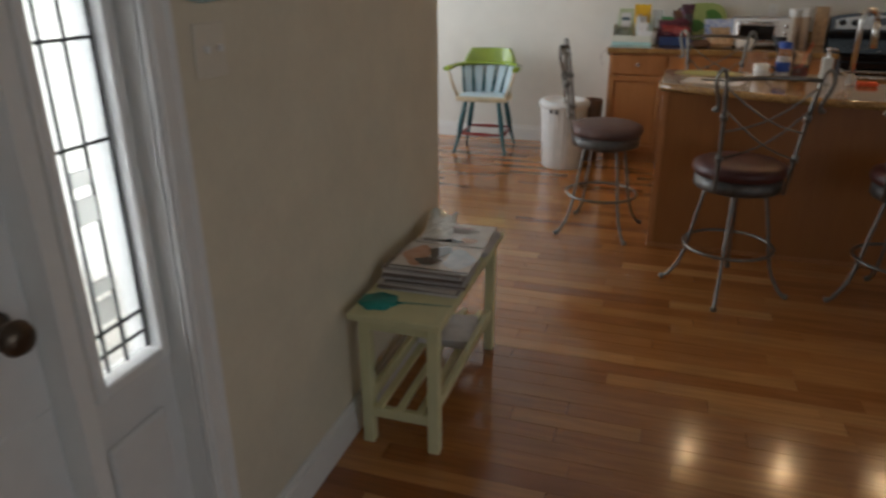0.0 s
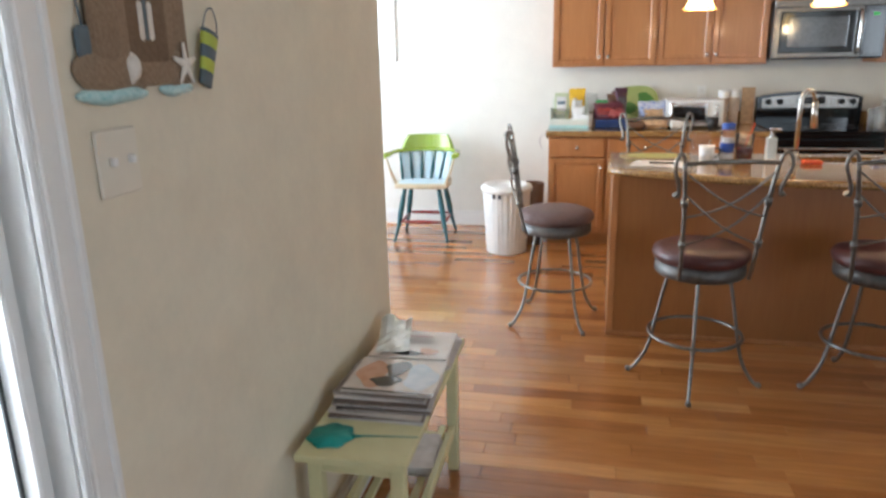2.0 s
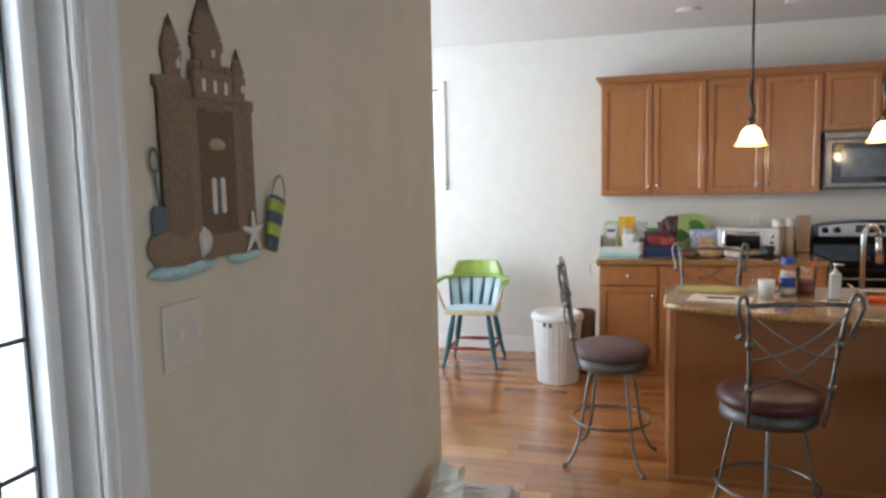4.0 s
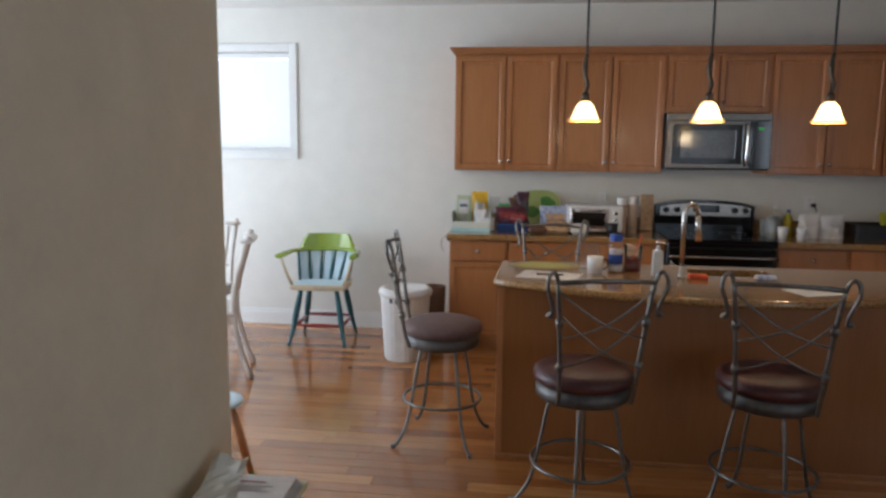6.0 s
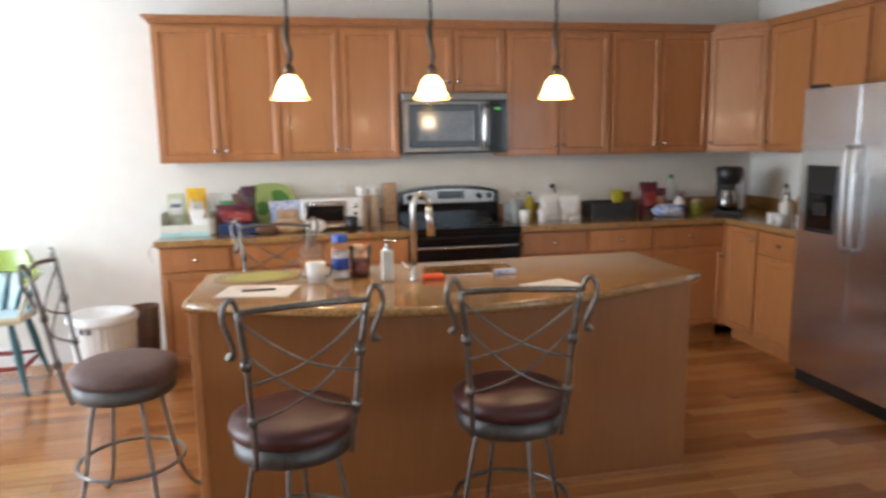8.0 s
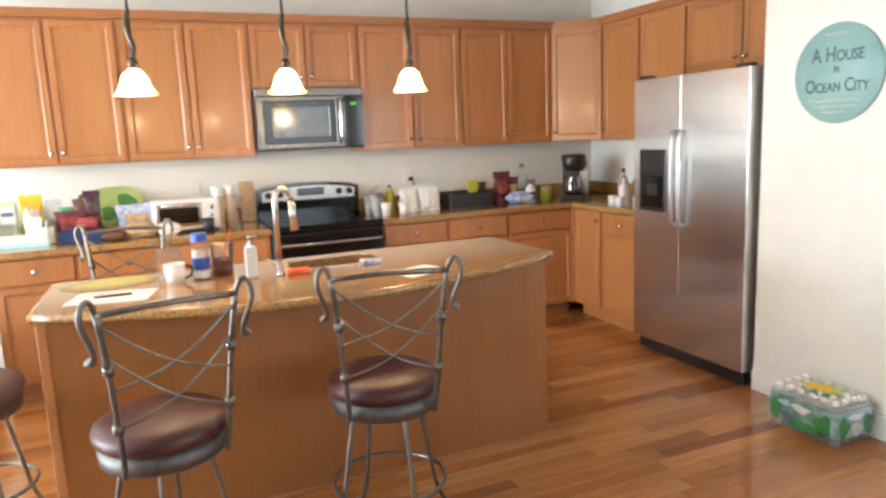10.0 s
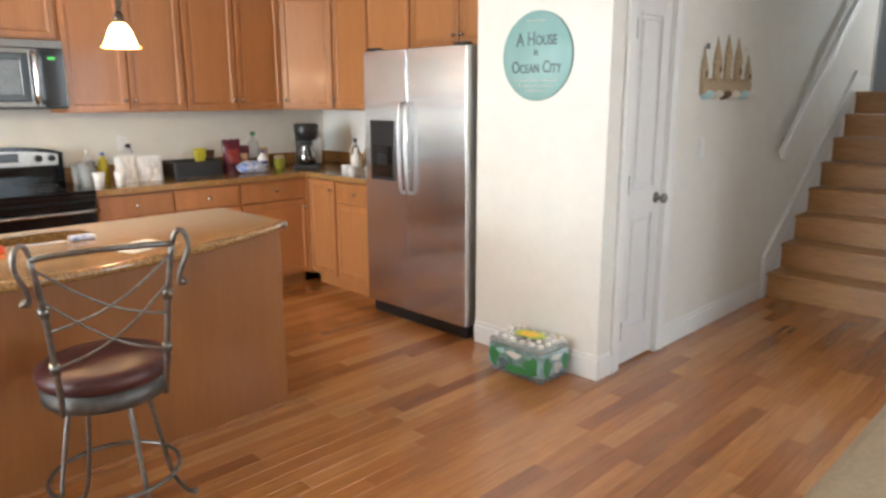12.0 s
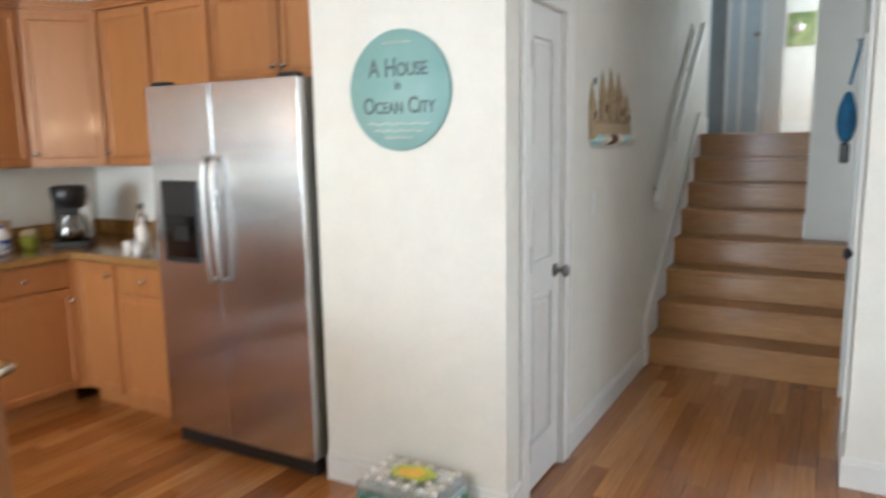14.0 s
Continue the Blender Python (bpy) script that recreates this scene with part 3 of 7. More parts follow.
for x, z, y in ((0, 0.382, -0.043), (-0.035, 0.322, -0.043), (0.0, 0.322, -0.043), (0.035, 0.322, -0.043), (-0.096, 0.353, -0.0235), (0.108, 0.334, -0.0215)):
    part("window_slit", boxed(x - 0.005, y - 0.002, z - 0.011, x + 0.005, y + 0.004, z + 0.011, 0.002), SHELL, cast)
bm = bmesh.new()
box(bm, -0.022, -0.036, 0.105, -0.007, -0.029, 0.168, 0.004)
box(bm, 0.007, -0.036, 0.105, 0.022, -0.029, 0.168, 0.004)
part("gate", bm, SHELL, cast, "two pale gate columns")
# shade of the gate recess and slot, painted as thin dark plates
part("gate_recess_shade", boxed(-0.055, -0.0325, 0.07, 0.062, -0.0302, 0.285, 0.001), shade("shaded_sand_resin", (0.15, 0.098, 0.058), 0.9, second=(0.21, 0.14, 0.088), scale=130, blotch=0.2, bump=0.6), cast)
part("gate_slot_shade", boxed(-0.0065, -0.034, 0.105, 0.0065, -0.0295, 0.172, 0.002), GREY_PAINT, cast)
part("gate_shell", turned([(0, 0.0), (0.02, 0.001), (0.026, 0.010), (0.014, 0.018), (0, 0.02)], 0.0, -0.032, steps=14), SAND_LIGHT, cast).location = (0, 0, 0.215)


def mound(bm, x, z, w, h, d):
    made = bmesh.new()
    bmesh.ops.create_uvsphere(made, u_segments=18, v_segments=10, radius=1.0)
    for v in made.verts:
        v.co = (x + v.co.x * w, min(0.0, v.co.y * d), z + v.co.z * h + 0.1 * h * math.sin(5 * v.co.x))
    tmp = bpy.data.meshes.new("tmp")
    made.to_mesh(tmp)
    made.free()
    bm.from_mesh(tmp)
    bpy.data.meshes.remove(tmp)
    return bm


part("mound", mound(bmesh.new(), -0.092, 0.055, 0.105, 0.042, 0.048), SAND, cast)
part("mound", mound(bmesh.new(), 0.092, 0.058, 0.056, 0.045, 0.045), SAND, cast)
part("water_edge", mound(bmesh.new(), -0.100, 0.020, 0.098, 0.015, 0.049), FOAM, cast, "pale aqua glittered edge")
part("water_edge", mound(bmesh.new(), 0.092, 0.022, 0.058, 0.013, 0.044), FOAM, cast)
part("scallop_shell", mound(bmesh.new(), -0.060, 0.060, 0.024, 0.028, 0.074), SHELL, cast)
bm = bmesh.new()
for k in range(5):
    a = radians(90 + 72 * k)
    rod(bm, [(0.102, -0.054, 0.064), (0.102 + 0.04 * math.cos(a), -0.050, 0.064 + 0.04 * math.sin(a))], [0.010, 0.004], 6)
part("starfish", bm, SHELL, cast)
pail_turn = Matrix.Translation((0.178, -0.012, 0.030)) @ Matrix.Rotation(radians(21), 4, "Y") @ Matrix.Translation((-0.15, 0, -0.03))
pail = part("pail", turned([(0, 0.024), (0.021, 0.024), (0.029, 0.125), (0.030, 0.13), (0.0, 0.128)], 0.150, -0.03, steps=18), GREY_PAINT, cast, "slate and lime striped toy pail")
pail.matrix_local = pail_turn
for z in (0.05, 0.098):
    part("stripe", turned([(0.0236 + (z - 0.05) * 0.08, z), (0.0256 + (z - 0.05) * 0.08, z + 0.024)], 0.150, -0.03, steps=18), YELLOW_GREEN, pail)
part("pail_handle", rodded(curve_through([(0.122, -0.03, 0.128), (0.130, -0.03, 0.163), (0.150, -0.03, 0.178), (0.172, -0.03, 0.161), (0.179, -0.03, 0.128)]), 0.0022, 6), GREY_PAINT, pail)
shovel = part("shovel", boxed(-0.182, -0.018, 0.075, -0.142, -0.006, 0.125, 0.008), GREY_PAINT, cast, "slate blue toy shovel")
part("shovel_handle", rodded([(-0.162, -0.012, 0.125), (-0.170, -0.012, 0.178)], 0.003, 6), GREY_PAINT, shovel)
part("shovel_grip", rodded([(-0.169 + 0.011 * math.cos(a), -0.012, 0.195 + 0.018 * math.sin(a)) for a in [2 * math.pi * k / 12 for k in range(12)]], 0.0026, 6, True), GREY_PAINT, shovel)

# bench along the entry wall with magazines
BX0, BX1, BY0, BY1, BZ = EX + 0.035, -0.095, -4.625, -3.79, 0.5
bench = thing("bench", (BX0 + BX1) / 2, (BY0 + BY1) / 2, 0, "pale yellow-green painted wooden bench with slatted shelf against the wall", "bench")
bw, bl = (BX1 - BX0) / 2, (BY1 - BY0) / 2
part("seat_board", boxed(-bw, -bl, BZ - 0.022, bw, bl, BZ, 0.004, 2), BENCH, bench)
bm = bmesh.new()
for s in (-1, 1):
    box(bm, s * (bw - 0.035) - 0.01, -bl + 0.05, BZ - 0.075, s * (bw - 0.035) + 0.01, bl - 0.05, BZ - 0.022, 0.002)
    box(bm, -bw + 0.04, s * (bl - 0.06) - 0.01, BZ - 0.075, bw - 0.04, s * (bl - 0.06) + 0.01, BZ - 0.022, 0.002)
part("apron", bm, BENCH, bench)
for sx in (-1, 1):
    for sy in (-1, 1):
        part("leg", boxed(sx * (bw - 0.036) - 0.019, sy * (bl - 0.06) - 0.019, 0, sx * (bw - 0.036) + 0.019, sy * (bl - 0.06) + 0.019, BZ - 0.024, 0.003), BENCH, bench)
for sy in (-1, 1):
    part("end_stretcher", boxed(-bw + 0.05, sy * (bl - 0.06) - 0.010, 0.10, bw - 0.05, sy * (bl - 0.06) + 0.010, 0.14, 0.002), BENCH, bench)
for sx in (-1, 1):
    part("side_rail", boxed(sx * (bw - 0.036) - 0.010, -bl + 0.06, 0.145, sx * (bw - 0.036) + 0.010, bl - 0.06, 0.185, 0.002), BENCH, bench)
for k in range(3):
    x = -0.07 + 0.07 * k
    part("shelf_slat", boxed(x - 0.013, -bl + 0.03, 0.142, x + 0.013, bl - 0.03, 0.156, 0.002), BENCH, bench)
bxc, byc = (BX0 + BX1) / 2, (BY0 + BY1) / 2


def magazine(x, y, z, w, d, h, rz, mat, label):
    """Pages with a loose, slightly curled cover that overhangs them."""
    mag = thing("magazine", x, y, z, label, "magazine", "magazines on the bench", rz=rz)
    part("page_block", boxed(-w / 2 + 0.003, -d / 2 + 0.003, 0.0011, w / 2 - 0.003, d / 2 - 0.003, h - 0.0013), PAPER, mag)
    bm = bmesh.new()
    grid = [[[bm.verts.new((-w / 2 + w * i / 8, -d / 2 + d * j / 6, h - t + 0.0012 * abs(i / 4 - 1) ** 3 * math.sin(2.1 * j + rz))) for j in range(7)] for i in range(9)] for t in (0.0012, 0.0)]
    for layer in grid:
        for a, b in zip(layer, layer[1:]):
            for j in range(6):
                bm.faces.new((a[j], b[j], b[j + 1], a[j + 1]))
    low, high = grid
    ring = [(i, 0) for i in range(9)] + [(8, j) for j in range(1, 7)] + [(i, 6) for i in range(7, -1, -1)] + [(0, j) for j in range(5, 0, -1)]
    for (i, j), (k, m) in zip(ring, ring[1:] + ring[:1]):
        bm.faces.new((low[i][j], low[k][m], high[k][m], high[i][j]))
    part("cover", bm, mat, mag)
    part("back_cover", boxed(-w / 2, -d / 2, 0, w / 2, d / 2, 0.0010), mat, mag)
    return mag


def patch(parent, name, mat, cx, cy, rx, ry, z, seed):
    """A patch of print or painted reflection with an uneven outline, lying on a cover."""
    outline = [(cx + rx * math.cos(a) * (1 + 0.22 * math.sin(3 * a + seed)), cy + ry * math.sin(a) * (1 + 0.2 * math.sin(2 * a + 2 * seed))) for a in [2 * math.pi * n / 20 for n in range(20)]]
    return part(name, slab(bmesh.new(), outline, z, z + 0.0006), mat, parent)


rng = random.Random(4)
COVER_CREAM = shade("cream_glossy_cover", (0.60, 0.52, 0.46), 0.16, second=(0.78, 0.74, 0.70), scale=16, blotch=0.7, coat=0.5)
COVER_BROWN = shade("umber_cover", (0.08, 0.05, 0.04), 0.3, second=(0.20, 0.14, 0.11), scale=20, blotch=0.6)
COVER_SKIN = shade("orange_tan_print", (0.50, 0.22, 0.12), 0.14, second=(0.66, 0.40, 0.28), scale=30, coat=0.5)
COVER_BLACK = shade("black_print", (0.02, 0.016, 0.016), 0.12, grain=0.2, scale=30, coat=0.6)
# window reflection on the glossy cover, put into an ice-blue colour
COVER_GLINT = shade("ice_blue_glint", (0.42, 0.52, 0.64), 0.12, second=(0.78, 0.82, 0.86), scale=30, blotch=0.6, coat=0.6)
z = BZ
for k in range(9):
    h = rng.choice((0.005, 0.006, 0.008, 0.006)) if k < 8 else 0.005
    mag_top = magazine(bxc + 0.012 + rng.uniform(-0.01, 0.012), byc - 0.115 + 0.009 * k + rng.uniform(-0.008, 0.008), z, 0.275, 0.215 + 0.01 * (k % 3), h, rng.uniform(-4, 4),
                       (PAPER, COVER_BROWN, COVER_CREAM, COVER_BROWN)[k % 4] if k < 8 else COVER_CREAM, "glossy printed magazine on a stack" if k == 8 else "worn magazine in a stack")
    z += h + 0.0006
# the ice-blue patch is a painted reflection, the other patches are print
for nm, m_, cx, cy, rx, ry, lift in (("photo_and_glint", COVER_SKIN, -0.07, 0.0, 0.048, 0.085, 0), ("photo_and_glint", COVER_BLACK, -0.005, 0.045, 0.036, 0.052, 0.0007), ("photo_and_glint", COVER_BLACK, -0.02, -0.045, 0.045, 0.03, 0.0009),
                                     ("photo_and_glint", COVER_GLINT, 0.075, -0.005, 0.050, 0.088, 0.0005)):
    patch(mag_top, nm, m_, cx, cy, rx, ry, h + 0.0012 + lift, 20 * cx)
part("border", boxed(-0.136, -0.112, h + 0.0002, 0.136, -0.104, h + 0.0019), COVER_BLACK, mag_top)
z = BZ
for k in range(5):
    mag_top = magazine(bxc + 0.016 + rng.uniform(-0.008, 0.01), byc + 0.245 + rng.uniform(-0.008, 0.008), z, 0.262, 0.225, 0.008, rng.uniform(-5, 5), PAPER_GREY if k < 4 else COVER_CREAM,
                       "pale glossy magazine on a stack" if k == 4 else "worn magazine in a stack")
    z += 0.0085
part("title_bar", boxed(-0.05, 0.062, 0.0095, 0.05, 0.069, 0.0101), RED_PAINT, mag_top)
for x0, y0, x1, y1 in ((-0.06, 0.04, 0.08, 0.046), (-0.06, 0.025, 0.05, 0.031), (-0.06, 0.010, 0.07, 0.016)):
    part("text_block", boxed(x0, y0, 0.0095, x1, y1, 0.0101), PAPER_GREY, mag_top)
patch(mag_top, "photo_and_glint", COVER_BLACK, -0.01, -0.075, 0.05, 0.018, 0.0095, 2)
patch(mag_top, "photo_and_glint", COVER_SKIN, 0.06, -0.06, 0.03, 0.03, 0.0094, 1)
wrapper = thing("plastic_mailer", bxc - 0.075, byc + 0.275, z, "crumpled clear mailer on the magazine stack", "mailer", rz=12)
bm = bmesh.new()
sheet = [[bm.verts.new((-0.05 + 0.022 * i, -0.13 + 0.03 * j, 0.004 + 0.014 * abs(noise.noise(Vector((i * 0.7, j * 0.6, 3)))) + (0.03 * (j - 6) / 3 * (0.5 + 0.5 * math.sin(1.3 * i)) if j > 6 else 0))) for j in range(10)] for i in range(6)]
for a, b in zip(sheet, sheet[1:]):
    for k in range(9):
        bm.faces.new((a[k], a[k + 1], b[k + 1], b[k]))
mailer = part("sheet", bm, shade("pale_mailer_film", (0.58, 0.62, 0.58), 0.18, second=(0.74, 0.76, 0.72), scale=20, coat=0.6), wrapper)
mailer.modifiers.new("thick", "SOLIDIFY").thickness = 0.0015
for k in range(3):
    magazine(bxc, byc + 0.16, 0.156 + 0.009 * k, 0.19, 0.22, 0.009, 3 * k, PAPER_GREY, "white magazine on the bench shelf")
hand = thing("teal_wall_hook_mat", bxc - 0.085, BY0 + 0.105, BZ, "teal round rubber pad with a short tail on the bench", "pad")
part("disc", turned([(0, 0), (0.062, 0), (0.064, 0.003), (0.0, 0.005)], steps=28, wave=lambda a, r: 1 + 0.075 * math.cos(7 * a)), TEAL, hand)
part("tail", rodded([(0.058, 0.004, 0.003), (0.085, 0.012, 0.003), (0.16, 0.022, 0.003), (0.235, 0.03, 0.003)], [0.009, 0.004, 0.0022, 0.0018], 6, flat=0.35), TEAL, hand)

# ---- kitchen cabinets ----


def panel_door(parent, x0, z0, x1, z1, y, knob=None, name="door"):
    """A raised-panel door facing -y, its back at y; knob is (x, z)."""
    w = 0.052
    bm = boxed(x0, y - 0.019, z0, x1, y, z1)
    face = min(bm.faces, key=lambda f: f.calc_center_median().y)
    rim = list(face.edges)
    for thick, deep in ((w, 0.0), (0.004, 0.005), (0.007, 0.004)):
        bmesh.ops.inset_region(bm, faces=[face], thickness=thick, depth=0.0)
        for v in face.verts:
            v.co.y += deep
    bmesh.ops.bevel(bm, geom=rim, offset=0.003, segments=2, affect="EDGES", profile=0.5)
    d = part(name, bm, MAPLE, parent)
    part("panel", boxed(x0 + w + 0.013, y - 0.012, z0 + w + 0.013, x1 - w - 0.013, y - 0.009, z1 - w - 0.013, 0.001), MAPLE_FLAT, d)
    if knob:
        cabinet_knob(d, knob[0], y - 0.019, knob[1])
    return d


def cabinet_knob(parent, x, y, z):
    bm = turned([(0, 0), (0.006, 0), (0.005, 0.012), (0.013, 0.018), (0.014, 0.024), (0.0, 0.028)], steps=14)
    bmesh.ops.rotate(bm, verts=bm.verts, cent=(0, 0, 0), matrix=Matrix.Rotation(radians(90), 3, "X"))
    bmesh.ops.translate(bm, verts=bm.verts, vec=(x, y, z))
    return part("knob", bm, NICKEL, parent, "satin nickel knob")


def drawer_front(parent, x0, z0, x1, z1, y):
    d = part("drawer", boxed(x0, y - 0.019, z0, x1, y, z1, 0.004, 2), MAPLE, parent)
    cabinet_knob(d, (x0 + x1) / 2, y - 0.019, (z0 + z1) / 2)
    return d


UZ0, UZ1 = 1.385, 2.272


def upper_cabinet(x, y, w, z0, z1, doors, rz=0.0, label="honey maple upper cabinet with raised-panel doors", depth=0.31, knob_side=None):
    cab = thing("upper_cabinet", x, y, z0, label, "cabinet", "upper kitchen cabinets", rz=rz)
    part("body", boxed(0, -depth, 0, w, -0.002, z1 - z0, 0.0015), MAPLE_FLAT, cab)
    dw = w / doors
    for k in range(doors):
        a, b = k * dw + (0.012 if k == 0 else 0.007), (k + 1) * dw - (0.012 if k == doors - 1 else 0.007)
        right = (k % 2 == 0) if doors > 1 else (knob_side == "right")
        panel_door(cab, a, 0.012, b, z1 - z0 - 0.02, -depth - 0.002, ((b - 0.026) if right else (a + 0.026), 0.012 + 0.065))
    return cab


upper_cabinet(0.0, 0, 0.79, UZ0, UZ1, 2)
upper_cabinet(0.79, 0, 0.797, UZ0, UZ1, 2)
upper_cabinet(1.587, 0, 0.755, 1.832, UZ1, 2, label="short honey maple cabinet above the microwave")
upper_cabinet(2.342, 0, 0.804, UZ0, UZ1, 2)
upper_cabinet(3.146, 0, 0.804, UZ0, UZ1, 2)
corner = thing("upper_cabinet", 3.95, 0, UZ0, "diagonal honey maple corner wall cabinet", "cabinet", "upper kitchen cabinets")
part("body", slab(bmesh.new(), [(0.001, -0.002), (0.608, -0.002), (0.608, -0.609), (0.30, -0.609), (0.001, -0.31)], 0, UZ1 - UZ0), MAPLE_FLAT, corner)
diag = panel_door(corner, 0.012, 0.012, 0.405, UZ1 - UZ0 - 0.02, -0.002, (0.04, 0.075))
diag.matrix_local = pose(0.001, -0.31, 0, 0, 0, -45)
upper_cabinet(4.56, -0.61, 0.44, UZ0, UZ1, 1, rz=-90, knob_side="left")
upper_cabinet(4.56, -1.05, 0.47, UZ0, UZ1, 1, rz=-90, knob_side="left")
upper_cabinet(4.56, -1.52, 0.948, 1.80, UZ1, 2, rz=-90, label="short honey maple cabinet above the fridge")
crown = bmesh.new()
for d, z0, z1 in ((0.012, UZ1, UZ1 + 0.018), (0.028, UZ1 + 0.018, UZ1 + 0.034), (0.04, UZ1 + 0.034, UZ1 + 0.045)):
    slab(crown, [(-d, -0.002), (-d, -0.332 - d), (3.95, -0.332 - d), (4.228 - d, -0.61), (4.228 - d, -2.468), (4.558, -2.468), (4.558, -0.002)], z0, z1)
single("crown_molding", crown, MAPLE, "honey maple crown molding along the cabinet tops", "molding", kind="structure")


def base_cabinet(x, y, w, rz=0.0, drawers=1, doors=1, label="honey maple base cabinet with drawer and panel door"):
    cab = thing("base_cabinet", x, y, 0, label, "cabinet", "base kitchen cabinets", rz=rz)
    part("body", boxed(0, -0.59, 0.1, w, -0.004, 0.874, 0.001), MAPLE_FLAT, cab)
    part("toe_kick", boxed(0.0, -0.52, 0.0, w, -0.02, 0.1), MAPLE_FLAT, cab)
    if drawers:
        for k in range(drawers):
            drawer_front(cab, k * w / drawers + 0.012, 0.715, (k + 1) * w / drawers - 0.012, 0.86, -0.592)
    top = 0.70 if drawers else 0.86
    for k in range(doors):
        a, b = k * w / doors + 0.012, (k + 1) * w / doors - 0.012
        panel_door(cab, a, 0.115, b, top, -0.592, ((b - 0.026) if k % 2 == 0 else (a + 0.026), top - 0.065))
    return cab


base_cabinet(0.0, 0, 0.44)
base_cabinet(0.44, 0, 0.575)
base_cabinet(1.015, 0, 0.575)
base_cabinet(2.365, 0, 0.50)
base_cabinet(2.865, 0, 0.50)
base_cabinet(3.365, 0, 0.585, doors=1)
corner_base = base_cabinet(4.56, -0.612, 0.36, rz=-90, drawers=0, label="honey maple corner base cabinet with plain panel door")
part("corner_filler", boxed(3.936, -0.628, 0.1, 3.985, -0.595, 0.874, 0.001), MAPLE_FLAT, corner_base).matrix_local = pose(4.56, -0.612, 0, 0, 0, -90).inverted()
base_cabinet(4.56, -0.972, 0.50, rz=-90)

counter = thing("countertop", 0, 0, 0.876, "brown speckled polished granite countertop along the wall", "countertop")
bm = slab(bmesh.new(), [(-0.02, -0.003), (-0.02, -0.64), (1.592, -0.64), (1.592, -0.003)], 0, 0.039, 0.006)
part("top", bm, GRANITE, counter)
part("backsplash", boxed(-0.02, -0.022, 0.0395, 1.592, -0.003, 0.139, 0.003), GRANITE, counter)
counter2 = thing("countertop", 0, 0, 0.876, "brown speckled polished granite corner countertop", "countertop")
part("top", slab(bmesh.new(), [(2.363, -0.003), (2.363, -0.64), (3.92, -0.64), (3.92, -1.476), (4.557, -1.476), (4.557, -0.003)], 0, 0.039, 0.006), GRANITE, counter2)
part("backsplash", boxed(2.363, -0.022, 0.0395, 4.557, -0.003, 0.139, 0.003), GRANITE, counter2)
part("backsplash", boxed(4.538, -1.476, 0.0395, 4.557, -0.0225, 0.139, 0.003), GRANITE, counter2)

# ---- range and microwave ----
rg = thing("range", 1.978, -0.004, 0, "black and stainless electric range with glass cooktop", "range")
part("body", boxed(-0.378, -0.62, 0.02, 0.378, -0.01, 0.90, 0.004), BLACK, rg)
part("cooktop", boxed(-0.380, -0.65, 0.90, 0.380, -0.015, 0.922, 0.005, 2), BLACK_GLASS, rg)
for x, y, r in ((-0.19, -0.20, 0.08), (0.19, -0.20, 0.10), (-0.19, -0.46, 0.10), (0.19, -0.46, 0.08)):
    part("burner_ring", turned([(r, 0.9222), (r, 0.9228), (r - 0.006, 0.9228), (r - 0.006, 0.9222)], x, y, steps=28), GREY_CLOTH, rg)
guard = part("back_guard", upright(bmesh.new(), [(-0.378, 0.92), (0.378, 0.92), (0.378, 1.125)] + [(0.378 - 0.756 * k / 12, 1.125 + 0.045 * math.sin(math.pi * k / 12) ** 0.6) for k in range(1, 12)] + [(-0.378, 1.125)], -0.09, -0.005), BLACK_GLASS, rg)
part("control_panel", upright(bmesh.new(), [(-0.345, 1.045), (0.345, 1.045), (0.345, 1.115)] + [(0.345 - 0.69 * k / 10, 1.115 + 0.032 * math.sin(math.pi * k / 10) ** 0.7) for k in range(1, 10)] + [(-0.345, 1.115)], -0.096, -0.0895), STEEL_SIDE, guard)
part("clock_display", boxed(-0.09, -0.099, 1.075, 0.11, -0.0955, 1.13, 0.003), BLACK_GLASS, guard)
for x in (-0.30, -0.215, 0.225, 0.305):
    kb = turned([(0, 0), (0.024, 0), (0.021, 0.022), (0, 0.024)], steps=16)
    bmesh.ops.rotate(kb, verts=kb.verts, cent=(0, 0, 0), matrix=Matrix.Rotation(radians(90), 3, "X"))
    bmesh.ops.translate(kb, verts=kb.verts, vec=(x, -0.096, 1.092))
    part("dial", kb, BLACK, guard)
oven = part("oven_door", boxed(-0.372, -0.655, 0.24, 0.372, -0.6205, 0.86, 0.006, 2), BLACK_GLASS, rg)
part("handle", rodded(curve_through([(-0.33, -0.657, 0.80), (-0.32, -0.70, 0.80), (0.32, -0.70, 0.80), (0.33, -0.657, 0.80)]), 0.012, 10), STEEL_SIDE, oven)
part("trim_strip", boxed(-0.378, -0.652, 0.866, 0.378, -0.6205, 0.898, 0.003), BLACK_GLASS, rg)
part("storage_drawer", boxed(-0.372, -0.65, 0.06, 0.372, -0.6205, 0.225, 0.006), STEEL, rg)

MW0, MW1, MZ0, MZ1 = 1.593, 2.338, 1.415, 1.828
mw = thing("microwave", (MW0 + MW1) / 2, -0.004, MZ0, "stainless over-the-range microwave with dark glass door", "microwave")
mwid, mh = (MW1 - MW0) / 2, MZ1 - MZ0
part("body", boxed(-mwid, -0.375, 0.0, mwid, -0.002, mh, 0.003), BLACK, mw)
md = part("door", boxed(-mwid, -0.402, 0.012, mwid - 0.15, -0.376, mh - 0.052, 0.004, 2), MICROWAVE_STEEL, mw)
part("window_surround", boxed(-mwid + 0.045, -0.405, 0.045, mwid - 0.20, -0.4015, mh - 0.08, 0.006), BLACK_GLASS, md)
